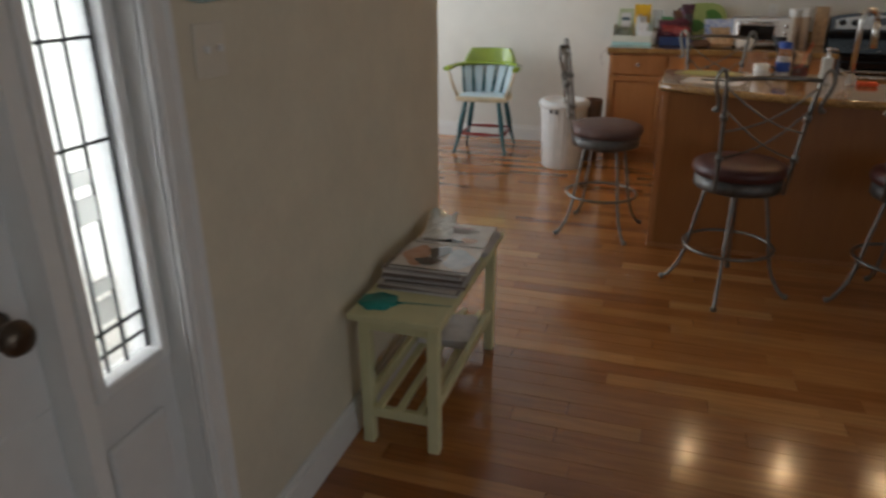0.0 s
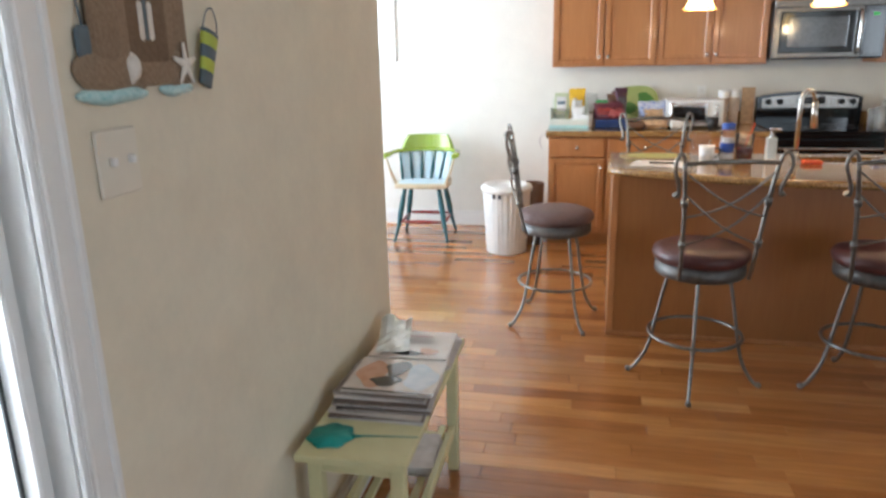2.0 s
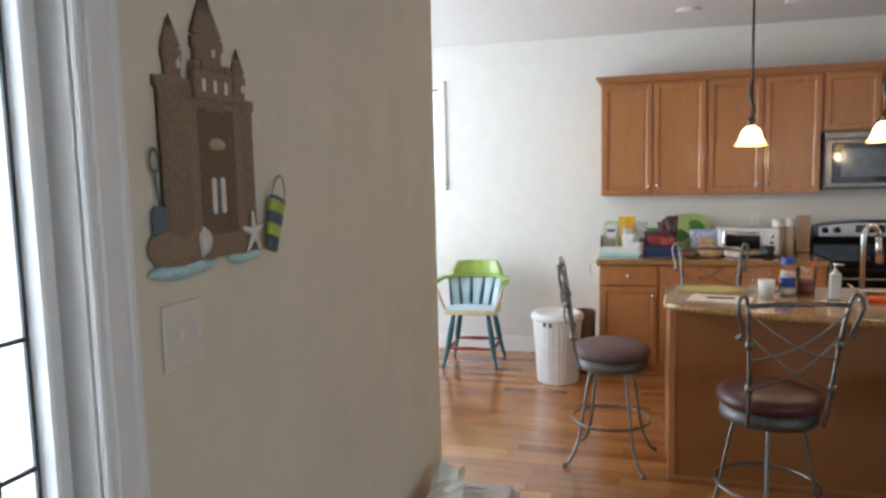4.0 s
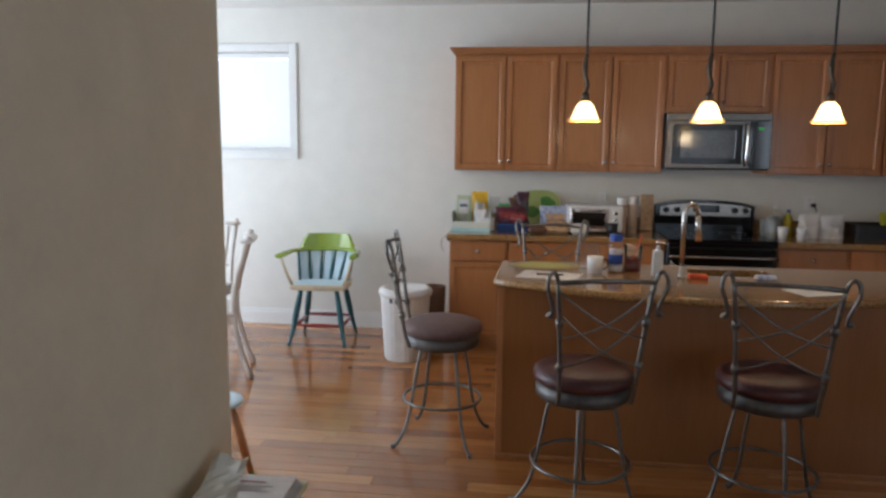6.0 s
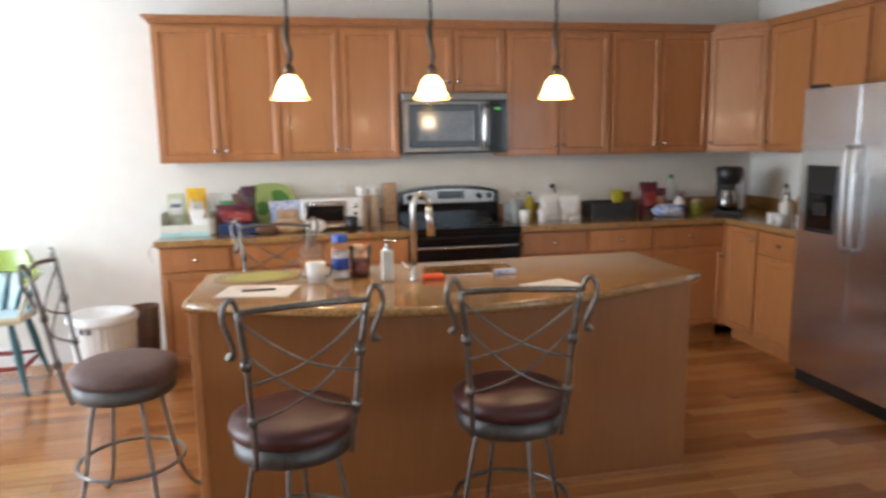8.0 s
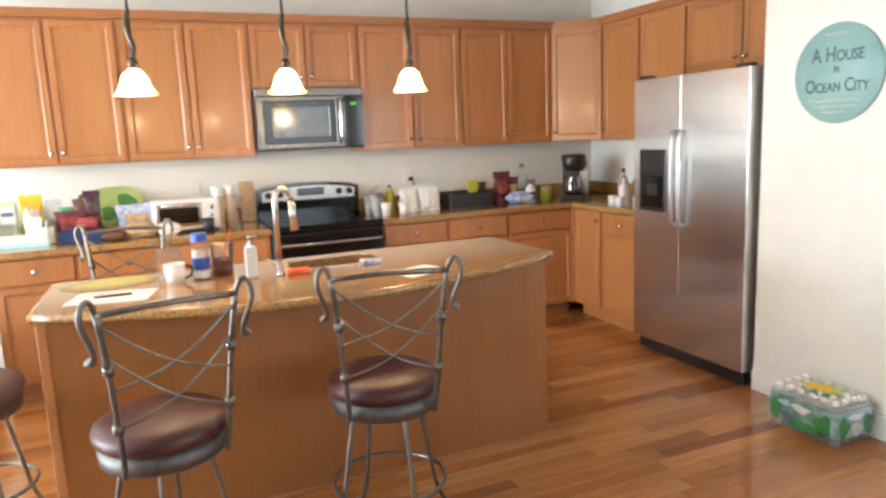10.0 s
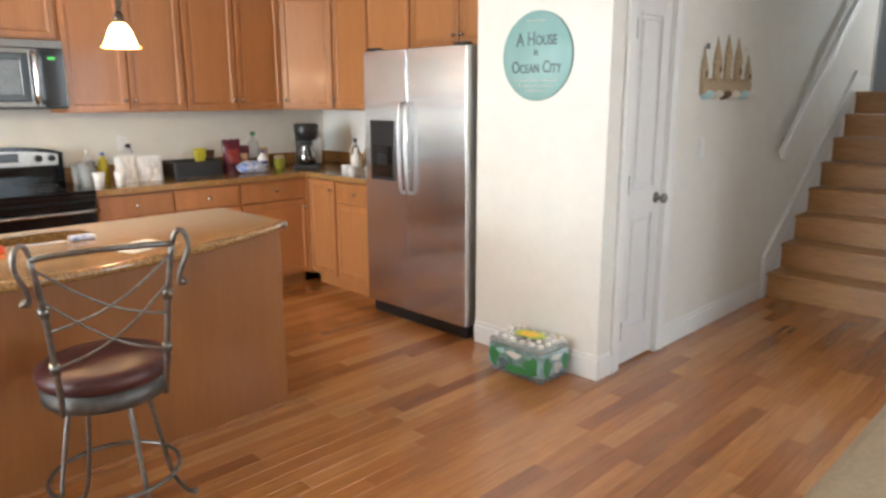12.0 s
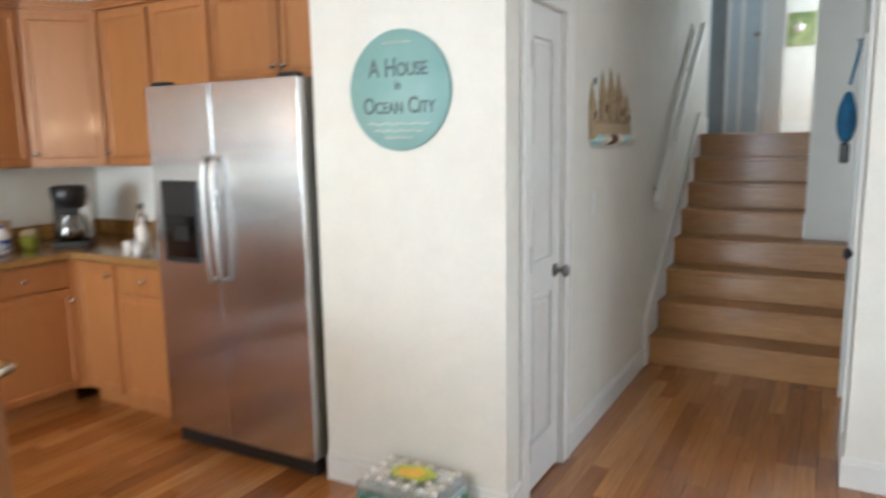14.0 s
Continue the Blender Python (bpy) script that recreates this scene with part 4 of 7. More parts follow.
part("window", boxed(-mwid + 0.10, -0.4065, 0.085, mwid - 0.25, -0.4045, mh - 0.12, 0.004), GREY_GLASS, md)
part("handle", rodded(curve_through([(mwid - 0.178, -0.402, 0.035), (mwid - 0.178, -0.438, 0.075), (mwid - 0.178, -0.446, mh / 2), (mwid - 0.178, -0.438, mh - 0.115), (mwid - 0.178, -0.402, mh - 0.075)]), 0.012, 10), CHROME, md)
cp = part("control_panel", boxed(mwid - 0.147, -0.402, 0.012, mwid, -0.376, mh - 0.052, 0.004), BLACK_GLASS, mw)
part("keypad", boxed(mwid - 0.135, -0.405, 0.03, mwid - 0.015, -0.4015, mh - 0.075, 0.003), BLACK_GLASS, cp)
part("clock", boxed(mwid - 0.095, -0.4068, mh - 0.116, mwid - 0.055, -0.405, mh - 0.100), DIAL, cp, "small green lit clock")
part("vent_grille", boxed(-mwid, -0.400, mh - 0.05, mwid, -0.376, mh, 0.003), MICROWAVE_STEEL, mw)

# ---- fridge ----
FY0, FY1, FH = -1.505, -2.44, 1.775
fr = thing("refrigerator", 4.20, (FY0 + FY1) / 2, 0, "stainless side-by-side refrigerator with ice dispenser", "refrigerator", rz=-90)
fw = (FY0 - FY1) / 2
part("body", boxed(-fw + 0.004, -0.275, 0.03, fw - 0.004, 0.345, FH - 0.012, 0.004), BLACK, fr)
part("base_grille", boxed(-fw + 0.02, -0.335, 0.0, fw - 0.02, -0.29, 0.085, 0.004), BLACK, fr)
split = -fw + 0.425
for nm, a, b in (("freezer_door", -fw, split - 0.0018), ("fridge_door", split + 0.0018, fw)):
    d = part(nm, boxed(a, -0.372, 0.09, b, -0.278, FH, 0.0022, 2), STEEL, fr)
    hx = split - 0.029 if nm == "freezer_door" else split + 0.029
    part("handle", rodded(curve_through([(hx, -0.375, 1.44), (hx, -0.408, 1.415), (hx, -0.418, 1.16), (hx, -0.408, 0.905), (hx, -0.375, 0.88)]), 0.0105, 10, flat=1.15), HANDLE_STEEL, d)
    if nm == "freezer_door":
        disp = part("dispenser", boxed(-fw + 0.062, -0.378, 0.945, split - 0.12, -0.3715, 1.335, 0.006, 2), BLACK, d, "black ice and water dispenser")
        part("recess", boxed(-fw + 0.08, -0.3795, 0.97, split - 0.14, -0.3775, 1.17, 0.004), BLACK_GLASS, disp)
        part("lever", boxed(-fw + 0.14, -0.388, 1.05, split - 0.19, -0.379, 1.12, 0.004), BLACK, disp)
    part("hinge_cover", boxed(a + 0.02 if a < 0 and nm == "freezer_door" else b - 0.12, -0.36, FH, (a + 0.12) if nm == "freezer_door" else b - 0.02, -0.30, FH + 0.02, 0.004), BLACK, fr)

# ---- island ----
IX0, IX1, IY0, IY1 = 0.446, 2.558, -2.438, -1.86
island = thing("kitchen_island", 0, 0, 0, "honey maple kitchen island with plain panelled front", "kitchen island")
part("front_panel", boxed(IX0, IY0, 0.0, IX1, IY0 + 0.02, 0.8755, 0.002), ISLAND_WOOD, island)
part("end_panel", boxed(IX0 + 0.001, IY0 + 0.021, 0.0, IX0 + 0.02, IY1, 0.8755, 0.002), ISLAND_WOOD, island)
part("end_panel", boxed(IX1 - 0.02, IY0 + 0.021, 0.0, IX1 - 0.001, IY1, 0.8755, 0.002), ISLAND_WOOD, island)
part("shoe_molding", boxed(IX0 - 0.006, IY0 - 0.01, 0.0, IX1 + 0.006, IY0 - 0.0005, 0.022, 0.003), MAPLE, island)
part("corner_post", boxed(IX0 - 0.004, IY0 - 0.004, 0.023, IX0 + 0.03, IY0 + 0.0195, 0.875, 0.002), MAPLE, island)
part("toe_kick", boxed(IX0 + 0.021, IY1 - 0.08, 0, IX1 - 0.021, IY1 - 0.06, 0.1), BROWN, island)
for k in range(4):
    x0 = IX0 + 0.021 + k * (IX1 - IX0 - 0.042) / 4
    dd = panel_door(island, 0.004, 0.11, (IX1 - IX0 - 0.042) / 4 - 0.004, 0.865, 0, (0.03, 0.80))
    dd.matrix_local = pose(x0 + (IX1 - IX0 - 0.042) / 4, IY1 - 0.02, 0, 0, 0, 180)
# curved overhanging top with a sink cut-out
SX0, SX1, SY0, SY1 = 1.43, 1.84, -2.17, -1.93


def sink_ring(grow):
    """The rounded outline of the sink opening."""
    cx, cy, rx, ry = (SX0 + SX1) / 2, (SY0 + SY1) / 2, (SX1 - SX0) / 2 + grow, (SY1 - SY0) / 2 + grow
    angles = [2 * math.pi * k / 32 for k in range(32)]
    return [(cx + rx * math.copysign(abs(math.cos(a)) ** 0.45, math.cos(a)), cy + ry * math.copysign(abs(math.sin(a)) ** 0.45, math.sin(a))) for a in angles]


front = [(IX0 - 0.012 + (IX1 - IX0 + 0.055) * k / 24, -2.41 - 0.32 * math.sin(math.pi * k / 24)) for k in range(25)]
outline = front + [(IX1 + 0.03, -1.83), (IX0 - 0.0, -1.83)]
top = thing("island_countertop", 0, 0, 0, "brown speckled granite island top with a bowed overhang", "countertop")
bm = bmesh.new()
tops = []
for z in (0.876, 0.915):
    tops.append(([bm.verts.new((x, y, z)) for x, y in outline], [bm.verts.new((x, y, z)) for x, y in sink_ring(0.0)]))
for outer, inner in tops:
    edges = [bm.edges.new((a, b)) for ring in (outer, inner) for a, b in zip(ring, ring[1:] + ring[:1])]
    bmesh.ops.triangle_fill(bm, use_beauty=True, edges=edges)
for n in (0, 1):
    low, high = tops[0][n], tops[1][n]
    for k in range(len(low)):
        m = (k + 1) % len(low)
        bm.faces.new((low[k], low[m], high[m], high[k]))
part("slab", bm, GRANITE, top)
part("bullnose_edge", rodded([(x, y, 0.8955) for x, y in outline], 0.0193, 10, True), GRANITE, top, "rounded granite edge")

sink = thing("sink", (SX0 + SX1) / 2, (SY0 + SY1) / 2, 0.0, "stainless undermount sink in the island", "sink")
bm = bmesh.new()
rings = [[bm.verts.new((x - (SX0 + SX1) / 2, y - (SY0 + SY1) / 2, z)) for x, y in sink_ring(g)] for g, z in ((0.004, 0.8755), (-0.004, 0.74), (-0.02, 0.708), (-0.02, 0.70), (0.012, 0.74), (0.012, 0.8755))]
for a, b in zip(rings, rings[1:] + rings[:1]):
    if a is not rings[2]:
        for k in range(32):
            bm.faces.new((a[k], a[(k + 1) % 32], b[(k + 1) % 32], b[k]))
bm.faces.new(rings[2])
bm.faces.new(rings[3][::-1])
part("bowl", bm, HANDLE_STEEL, sink)
part("rim", rodded([(x - (SX0 + SX1) / 2, y - (SY0 + SY1) / 2, 0.9155) for x, y in sink_ring(0.003)], 0.007, 8, True, flat=0.5), CHROME, sink)
part("drain", turned([(0, 0.7085), (0.04, 0.7085), (0.042, 0.712), (0, 0.711)], steps=20), CHROME, sink)

fau = thing("faucet", 1.353, -2.235, 0.9155, "brushed nickel pull-down kitchen faucet", "faucet")
part("base", turned([(0, 0), (0.021, 0), (0.021, 0.005), (0.0155, 0.014), (0.0155, 0.06), (0, 0.06)], steps=20), NICKEL, fau)
arch = [(0, 0, 0.06), (0, 0, 0.315)] + [(0.042 * (1 - math.cos(a)) * 0.9, 0.042 * (1 - math.cos(a)) * 0.44, 0.315 + 0.055 * math.sin(a)) for a in [math.pi * k / 10 for k in range(1, 11)]]
part("spout", rodded(arch, 0.0125, 12), NICKEL, fau)
part("spray_head", rodded([(0.0756, 0.037, 0.315), (0.079, 0.039, 0.26), (0.085, 0.042, 0.185)], [0.0135, 0.015, 0.019], 12), NICKEL, fau)
part("lever", rodded([(-0.008, 0.012, 0.045), (-0.03, 0.035, 0.055), (-0.045, 0.06, 0.075)], [0.007, 0.006, 0.005], 8), NICKEL, fau)

# ---- bar stools ----


def bar_stool(x, y, rz, turn_legs, seat_mat, label):
    """Swivel stool: local +y is the way it faces, so its back stands at -y."""
    st = thing("bar_stool", x, y, 0, label, "bar stool", "bar stools round the island", rz=rz)
    part("seat_pad", turned([(0, 0.588), (0.190, 0.588), (0.203, 0.600), (0.209, 0.618), (0.203, 0.640), (0.170, 0.655), (0.09, 0.660), (0, 0.661)], steps=32), seat_mat, st,
         "round padded leather seat")
    part("seat_ring", turned([(0.14, 0.528), (0.188, 0.528), (0.195, 0.537), (0.196, 0.589), (0.14, 0.589)], steps=32), IRON_DARK, st)
    part("swivel_plate", turned([(0, 0.505), (0.115, 0.505), (0.115, 0.529), (0, 0.529)], steps=24), IRON, st)
    for k in range(4):
        a = radians(turn_legs + 90 * k)
        leg = [(r * math.cos(a), r * math.sin(a), z) for r, z in ((0.125, 0.535), (0.150, 0.42), (0.172, 0.30), (0.190, 0.20), (0.215, 0.11), (0.258, 0.035), (0.285, 0.012))]
        lg = part("leg", rodded(curve_through(leg, 4), 0.008, 8), IRON, st)
        ft = bmesh.new()
        bmesh.ops.create_uvsphere(ft, u_segments=10, v_segments=8, radius=0.014)
        bmesh.ops.translate(ft, verts=ft.verts, vec=(0.289 * math.cos(a), 0.289 * math.sin(a), 0.014))
        part("foot", ft, IRON, lg)
    part("foot_ring", rodded([(0.205 * math.cos(a), 0.205 * math.sin(a), 0.235) for a in [2 * math.pi * k / 36 for k in range(36)]], 0.0078, 8, True), IRON, st)
    # back: two uprights with scrolls, a bowed top bar and crossed wires
    for s in (-1, 1):
        up = [(s * 0.150, -0.165, 0.545), (s * 0.152, -0.188, 0.62), (s * 0.160, -0.210, 0.76), (s * 0.172, -0.232, 0.92), (s * 0.188, -0.255, 1.06)]
        ur = part("upright", rodded(curve_through(up, 4), 0.0092, 8), IRON, st)
        scroll = [(s * 0.186, -0.254, 1.05), (s * 0.196, -0.262, 1.085), (s * 0.209, -0.270, 1.098), (s * 0.226, -0.274, 1.08), (s * 0.230, -0.272, 1.04), (s * 0.216, -0.262, 0.995),
                  (s * 0.204, -0.250, 0.955), (s * 0.207, -0.246, 0.925), (s * 0.220, -0.25, 0.935)]
        part("scroll", rodded(curve_through(scroll, 4), [0.0082] * 29 + [0.0085, 0.010, 0.012, 0.013], 8), IRON, ur)
        for z, yy, xx in ((0.70, -0.2015, 0.157), (0.88, -0.226, 0.168)):
            part("collar", rodded([(s * xx, yy, z), (s * (xx + 0.002), yy - 0.005, z + 0.028)], 0.0155, 8), IRON, ur)
    part("top_bar", rodded([(0.188 * u, -0.255 - 0.03 * (1 - u * u), 1.055 + 0.012 * (1 - u * u)) for u in [-1 + k / 6 for k in range(13)]], 0.0098, 8), IRON, st)
    for s in (-1, 1):
        for lo, hi in (((0.157, -0.203, 0.71), (0.172, -0.234, 0.93)), ((0.165, -0.222, 0.83), (0.184, -0.250, 1.025))):
            a, b = Vector((s * lo[0], lo[1], lo[2])), Vector((-s * hi[0], hi[1], hi[2]))
            wire = [a.lerp(b, u) + Vector((0, -0.03 * math.sin(math.pi * u), -0.03 * math.sin(math.pi * u))) for u in [k / 10 for k in range(11)]]
            part("cross_wire", rodded(wire, 0.0044, 6), IRON, st)
    return st


bar_stool(0.15, -2.25, -85, 31, LEATHER_DUSTY, "wrought iron swivel bar stool turned sideways with a dusty brown seat")
bar_stool(0.825, -2.935, 12, 69, LEATHER, "wrought iron swivel bar stool with an oxblood leather seat")
bar_stool(1.58, -2.91, -10, 19, LEATHER, "wrought iron swivel bar stool with an oxblood leather seat")
bar_stool(0.73, -1.53, 178, 45, LEATHER, "wrought iron swivel bar stool on the kitchen side of the island")

# ---- pendants and recessed lights ----
for x in (0.861, 1.485, 2.074):
    pd = thing("pendant_lamp", x, -2.026, 1.70, "lit amber glass bell pendant on a dark twisted cord", "pendant lamp", "pendants over the island")
    bell = [(0.076, 0.0), (0.070, 0.010), (0.060, 0.032), (0.052, 0.058), (0.043, 0.080), (0.026, 0.098), (0.020, 0.102)]
    sh = part("shade", turned(bell, steps=32, wave=lambda a, r: 1 + (0.05 - 0.008 * r) * math.cos(6 * a) * (1 if r < 4 else 0)), LAMP_GLASS, pd, "glowing amber glass bell")
    part("rim", rodded([(0.0755 * (1 + 0.05 * math.cos(6 * a)) * math.cos(a), 0.0755 * (1 + 0.05 * math.cos(6 * a)) * math.sin(a), 0.002) for a in [2 * math.pi * k / 48 for k in range(48)]], 0.0055, 6, True), LAMP_RIM, sh, "amber lit rim")
    part("bulb", turned([(0, 0.018), (0.028, 0.028), (0.036, 0.05), (0.026, 0.078), (0, 0.09)], steps=16), LAMP_CORE, pd)
    part("socket", turned([(0, 0.100), (0.022, 0.100), (0.020, 0.135), (0.009, 0.150), (0, 0.15)], steps=16), BRASS, pd)
    part("cord", rodded([(0, 0, 0.15), (0, 0, H - 1.70 - 0.02)], 0.0065, 8), BLACK, pd)
    part("twisted_sleeve", rodded(curve_through([(0, 0, 0.15), (0.008, 0, 0.19), (-0.006, 0, 0.24), (-0.010, 0, 0.29), (0.002, 0, 0.34)]), [0.011] * 24 + [0.008], 8), BRASS, pd)
    part("canopy", turned([(0, H - 1.70 - 0.001), (0.06, H - 1.70 - 0.001), (0.055, H - 1.70 - 0.02), (0, H - 1.70 - 0.025)], steps=20), BRASS, pd)
    lamp("pendant_light", "POINT", pose(x, -2.026, 1.67), 7, (1.0, 0.72, 0.40), radius=0.04)
for x, y in ((0.62, -0.74), (1.32, -0.74), (2.02, -0.74), (2.9, -0.74)):
    can = thing("recessed_light", x, y, H, "white recessed ceiling light, switched off", "ceiling light", "recessed lights")
    part("trim_ring", turned([(0.085, -0.001), (0.088, -0.006), (0.070, -0.012), (0.062, -0.002)], steps=24), TRIM, can)
    part("lamp_face", turned([(0, -0.003), (0.064, -0.003), (0.060, -0.009), (0, -0.012)], steps=24), CAN_GLOW, can)

# ---- captain's chair and bin by the back wall ----
ch = thing("captains_chair", -1.038, -0.445, 0, "painted captain's chair, lime back, blue spindles and teal legs", "chair", rz=2.5)
seat = slab(bmesh.new(), [(-0.215, -0.20), (-0.10, -0.225), (0.10, -0.225), (0.215, -0.20), (0.23, 0.0), (0.20, 0.19), (0.10, 0.215), (-0.10, 0.215), (-0.20, 0.19), (-0.23, 0.0)], 0.445, 0.482, 0.01)
sp = part("seat", seat, CREAM_PAINT, ch, "cream-edged seat")
part("seat_top", slab(bmesh.new(), [(-0.20, -0.17), (0.20, -0.17), (0.21, 0.0), (0.18, 0.185), (-0.18, 0.185), (-0.21, 0.0)], 0.4822, 0.486), SKY_PAINT, sp, "pale blue seat top")
for sx in (-1, 1):
    for sy in (-1, 1):
        leg = [(sx * 0.14, sy * 0.14, 0.45), (sx * 0.175, sy * 0.175, 0.25), (sx * 0.192, sy * 0.195, 0.14), (sx * 0.225, sy * 0.235, 0.0)]
        part("leg", rodded(curve_through(leg, 4), [0.016, 0.019, 0.022, 0.024, 0.024, 0.024, 0.022, 0.020, 0.018, 0.016, 0.014, 0.012, 0.011], 10), DEEP_TEAL, ch)
for sy in (-1, 1):
    part("stretcher", rodded([(-0.185, sy * 0.19, 0.165), (-0.09, sy * 0.19, 0.165), (0, sy * 0.19, 0.165), (0.09, sy * 0.19, 0.165), (0.185, sy * 0.19, 0.165)], [0.009, 0.013, 0.017, 0.013, 0.009], 8), RED_PAINT, ch)
for sx in (-1, 1):
    part("stretcher", rodded([(sx * 0.185, -0.19, 0.15), (sx * 0.185, 0, 0.15), (sx * 0.185, 0.19, 0.15)], [0.009, 0.015, 0.009], 8), RED_PAINT, ch)
arc = [(0.275 * math.cos(a), 0.02 + 0.21 * math.sin(a)) for a in [math.pi * k / 20 for k in range(21)]]
rail = [(0.29, -0.23)] + [(0.285, -0.12)] + arc + [(-0.285, -0.12), (-0.29, -0.23)]
bm = bmesh.new()
rod(bm, [(x, y, 0.715) for x, y in rail], [0.030, 0.034] + [0.027] * 21 + [0.034, 0.030], 10, flat=0.62)
part("arm_rail", bm, LIME, ch, "lime green arm rail")
crest = []
for k in range(-7, 8):
    a = radians(90 + 7.5 * k)
    crest.append((0.272 * math.cos(a), 0.02 + 0.215 * math.sin(a), 0.845 if abs(k) < 6 else (0.80 if abs(k) == 6 else 0.745)))
bm = bmesh.new()
rows_ = []
for x, y, h in crest:
    n = Vector((x, y - 0.02, 0)).normalized() * 0.011
    rows_.append([bm.verts.new((x - n.x, y - n.y, 0.722)), bm.verts.new((x - n.x, y - n.y + 0.012, h)), bm.verts.new((x + n.x, y + n.y + 0.012, h)), bm.verts.new((x + n.x, y + n.y, 0.722))])
for a, b in zip(rows_, rows_[1:]):
    for k in range(4):
        bm.faces.new((a[k], a[(k + 1) % 4], b[(k + 1) % 4], b[k]))
bm.faces.new(rows_[0])
bm.faces.new(rows_[-1][::-1])
part("crest", bm, LIME, ch, "lime green crest board")
for k in range(6):
    u = -1 + 2 * k / 5
    a = radians(90 - 62 * u)
    hi = Vector((0.262 * math.cos(a), 0.02 + 0.20 * math.sin(a), 0.705))
    lo = Vector((0.195 * u, 0.078 - 0.06 * u * u, 0.482))
    part("spindle", rodded([lo, lo.lerp(hi, 0.35), lo.lerp(hi, 0.7), hi], [0.010, 0.014, 0.010, 0.0085], 8), DEEP_TEAL, ch)
    # pale strips added to give the bright look of the gaps between spindles
    if k < 5:
        v = u + 0.2
        b = radians(90 - 62 * v)
        hi2 = Vector((0.265 * math.cos(b), 0.02 + 0.203 * math.sin(b), 0.705))
        lo2 = Vector((0.195 * v, 0.089 - 0.06 * v * v, 0.482))
        part("slat", rodded([lo2, lo2.lerp(hi2, 0.5), hi2], [0.033, 0.037, 0.040], 8, flat=0.13), SKY_PAINT, ch, "pale blue flat strip added in a gap between spindles")
for s in (-1, 1):
    part("arm_post", rodded([(s * 0.205, -0.17, 0.482), (s * 0.245, -0.19, 0.58), (s * 0.28, -0.20, 0.70)], [0.011, 0.014, 0.010], 8), CREAM_PAINT, ch)

tb = thing("trash_can", -0.30, -0.82, 0, "white ribbed plastic trash can beside the base cabinet", "trash can")
part("bucket", turned([(0, 0), (0.148, 0), (0.153, 0.01), (0.180, 0.47), (0.180, 0.485), (0.168, 0.485), (0.166, 0.47), (0.140, 0.02), (0, 0.02)], steps=120, wave=lambda a, r: 1 + (0.016 * (1 if math.cos(30 * a) > 0 else -1.2) if r in (2, 3) else 0)), WHITE_PLASTIC, tb)
part("rim", turned([(0.166, 0.480), (0.190, 0.478), (0.197, 0.486), (0.197, 0.512), (0.190, 0.521), (0.172, 0.523), (0.166, 0.518), (0.166, 0.480)], steps=48), WHITE_PLASTIC, tb)
part("lid", turned([(0.188, 0.5235), (0.186, 0.530), (0.150, 0.536), (0.146, 0.531), (0.0, 0.534)], steps=40), WHITE_PLASTIC, tb, "flat white lid")
for a in (-2.0, -1.75):
    part("vent", boxed(-0.012, -0.004, -0.016, 0.012, 0.004, 0.016, 0.002), GREY_CLOTH, tb).matrix_local = Matrix.Translation((0.184 * math.cos(a), 0.184 * math.sin(a), 0.46)) @ pose(0, 0, 0, 0, 0, math.degrees(a) + 90)
bk = thing("basket", -0.115, -0.56, 0, "dark brown waste basket between trash can and cabinet", "basket")
part("basket_body", turned([(0, 0), (0.07, 0), (0.085, 0.50), (0.079, 0.50), (0.065, 0.015), (0, 0.015)], steps=20), BROWN, bk)
hk = thing("towel_hook", -0.022, -0.50, 0.80, "small white hanging strap at the counter end", "strap")
part("hook_plate", boxed(-0.004, -0.012, 0.045, 0.0225, 0.012, 0.075, 0.002), NICKEL, hk)
part("strap", rodded(curve_through([(0, 0, 0.08), (-0.035, 0, 0.07), (-0.055, 0, 0.03), (-0.045, 0, -0.02), (-0.03, 0, -0.04)]), 0.005, 6), PAPER_GREY, hk)

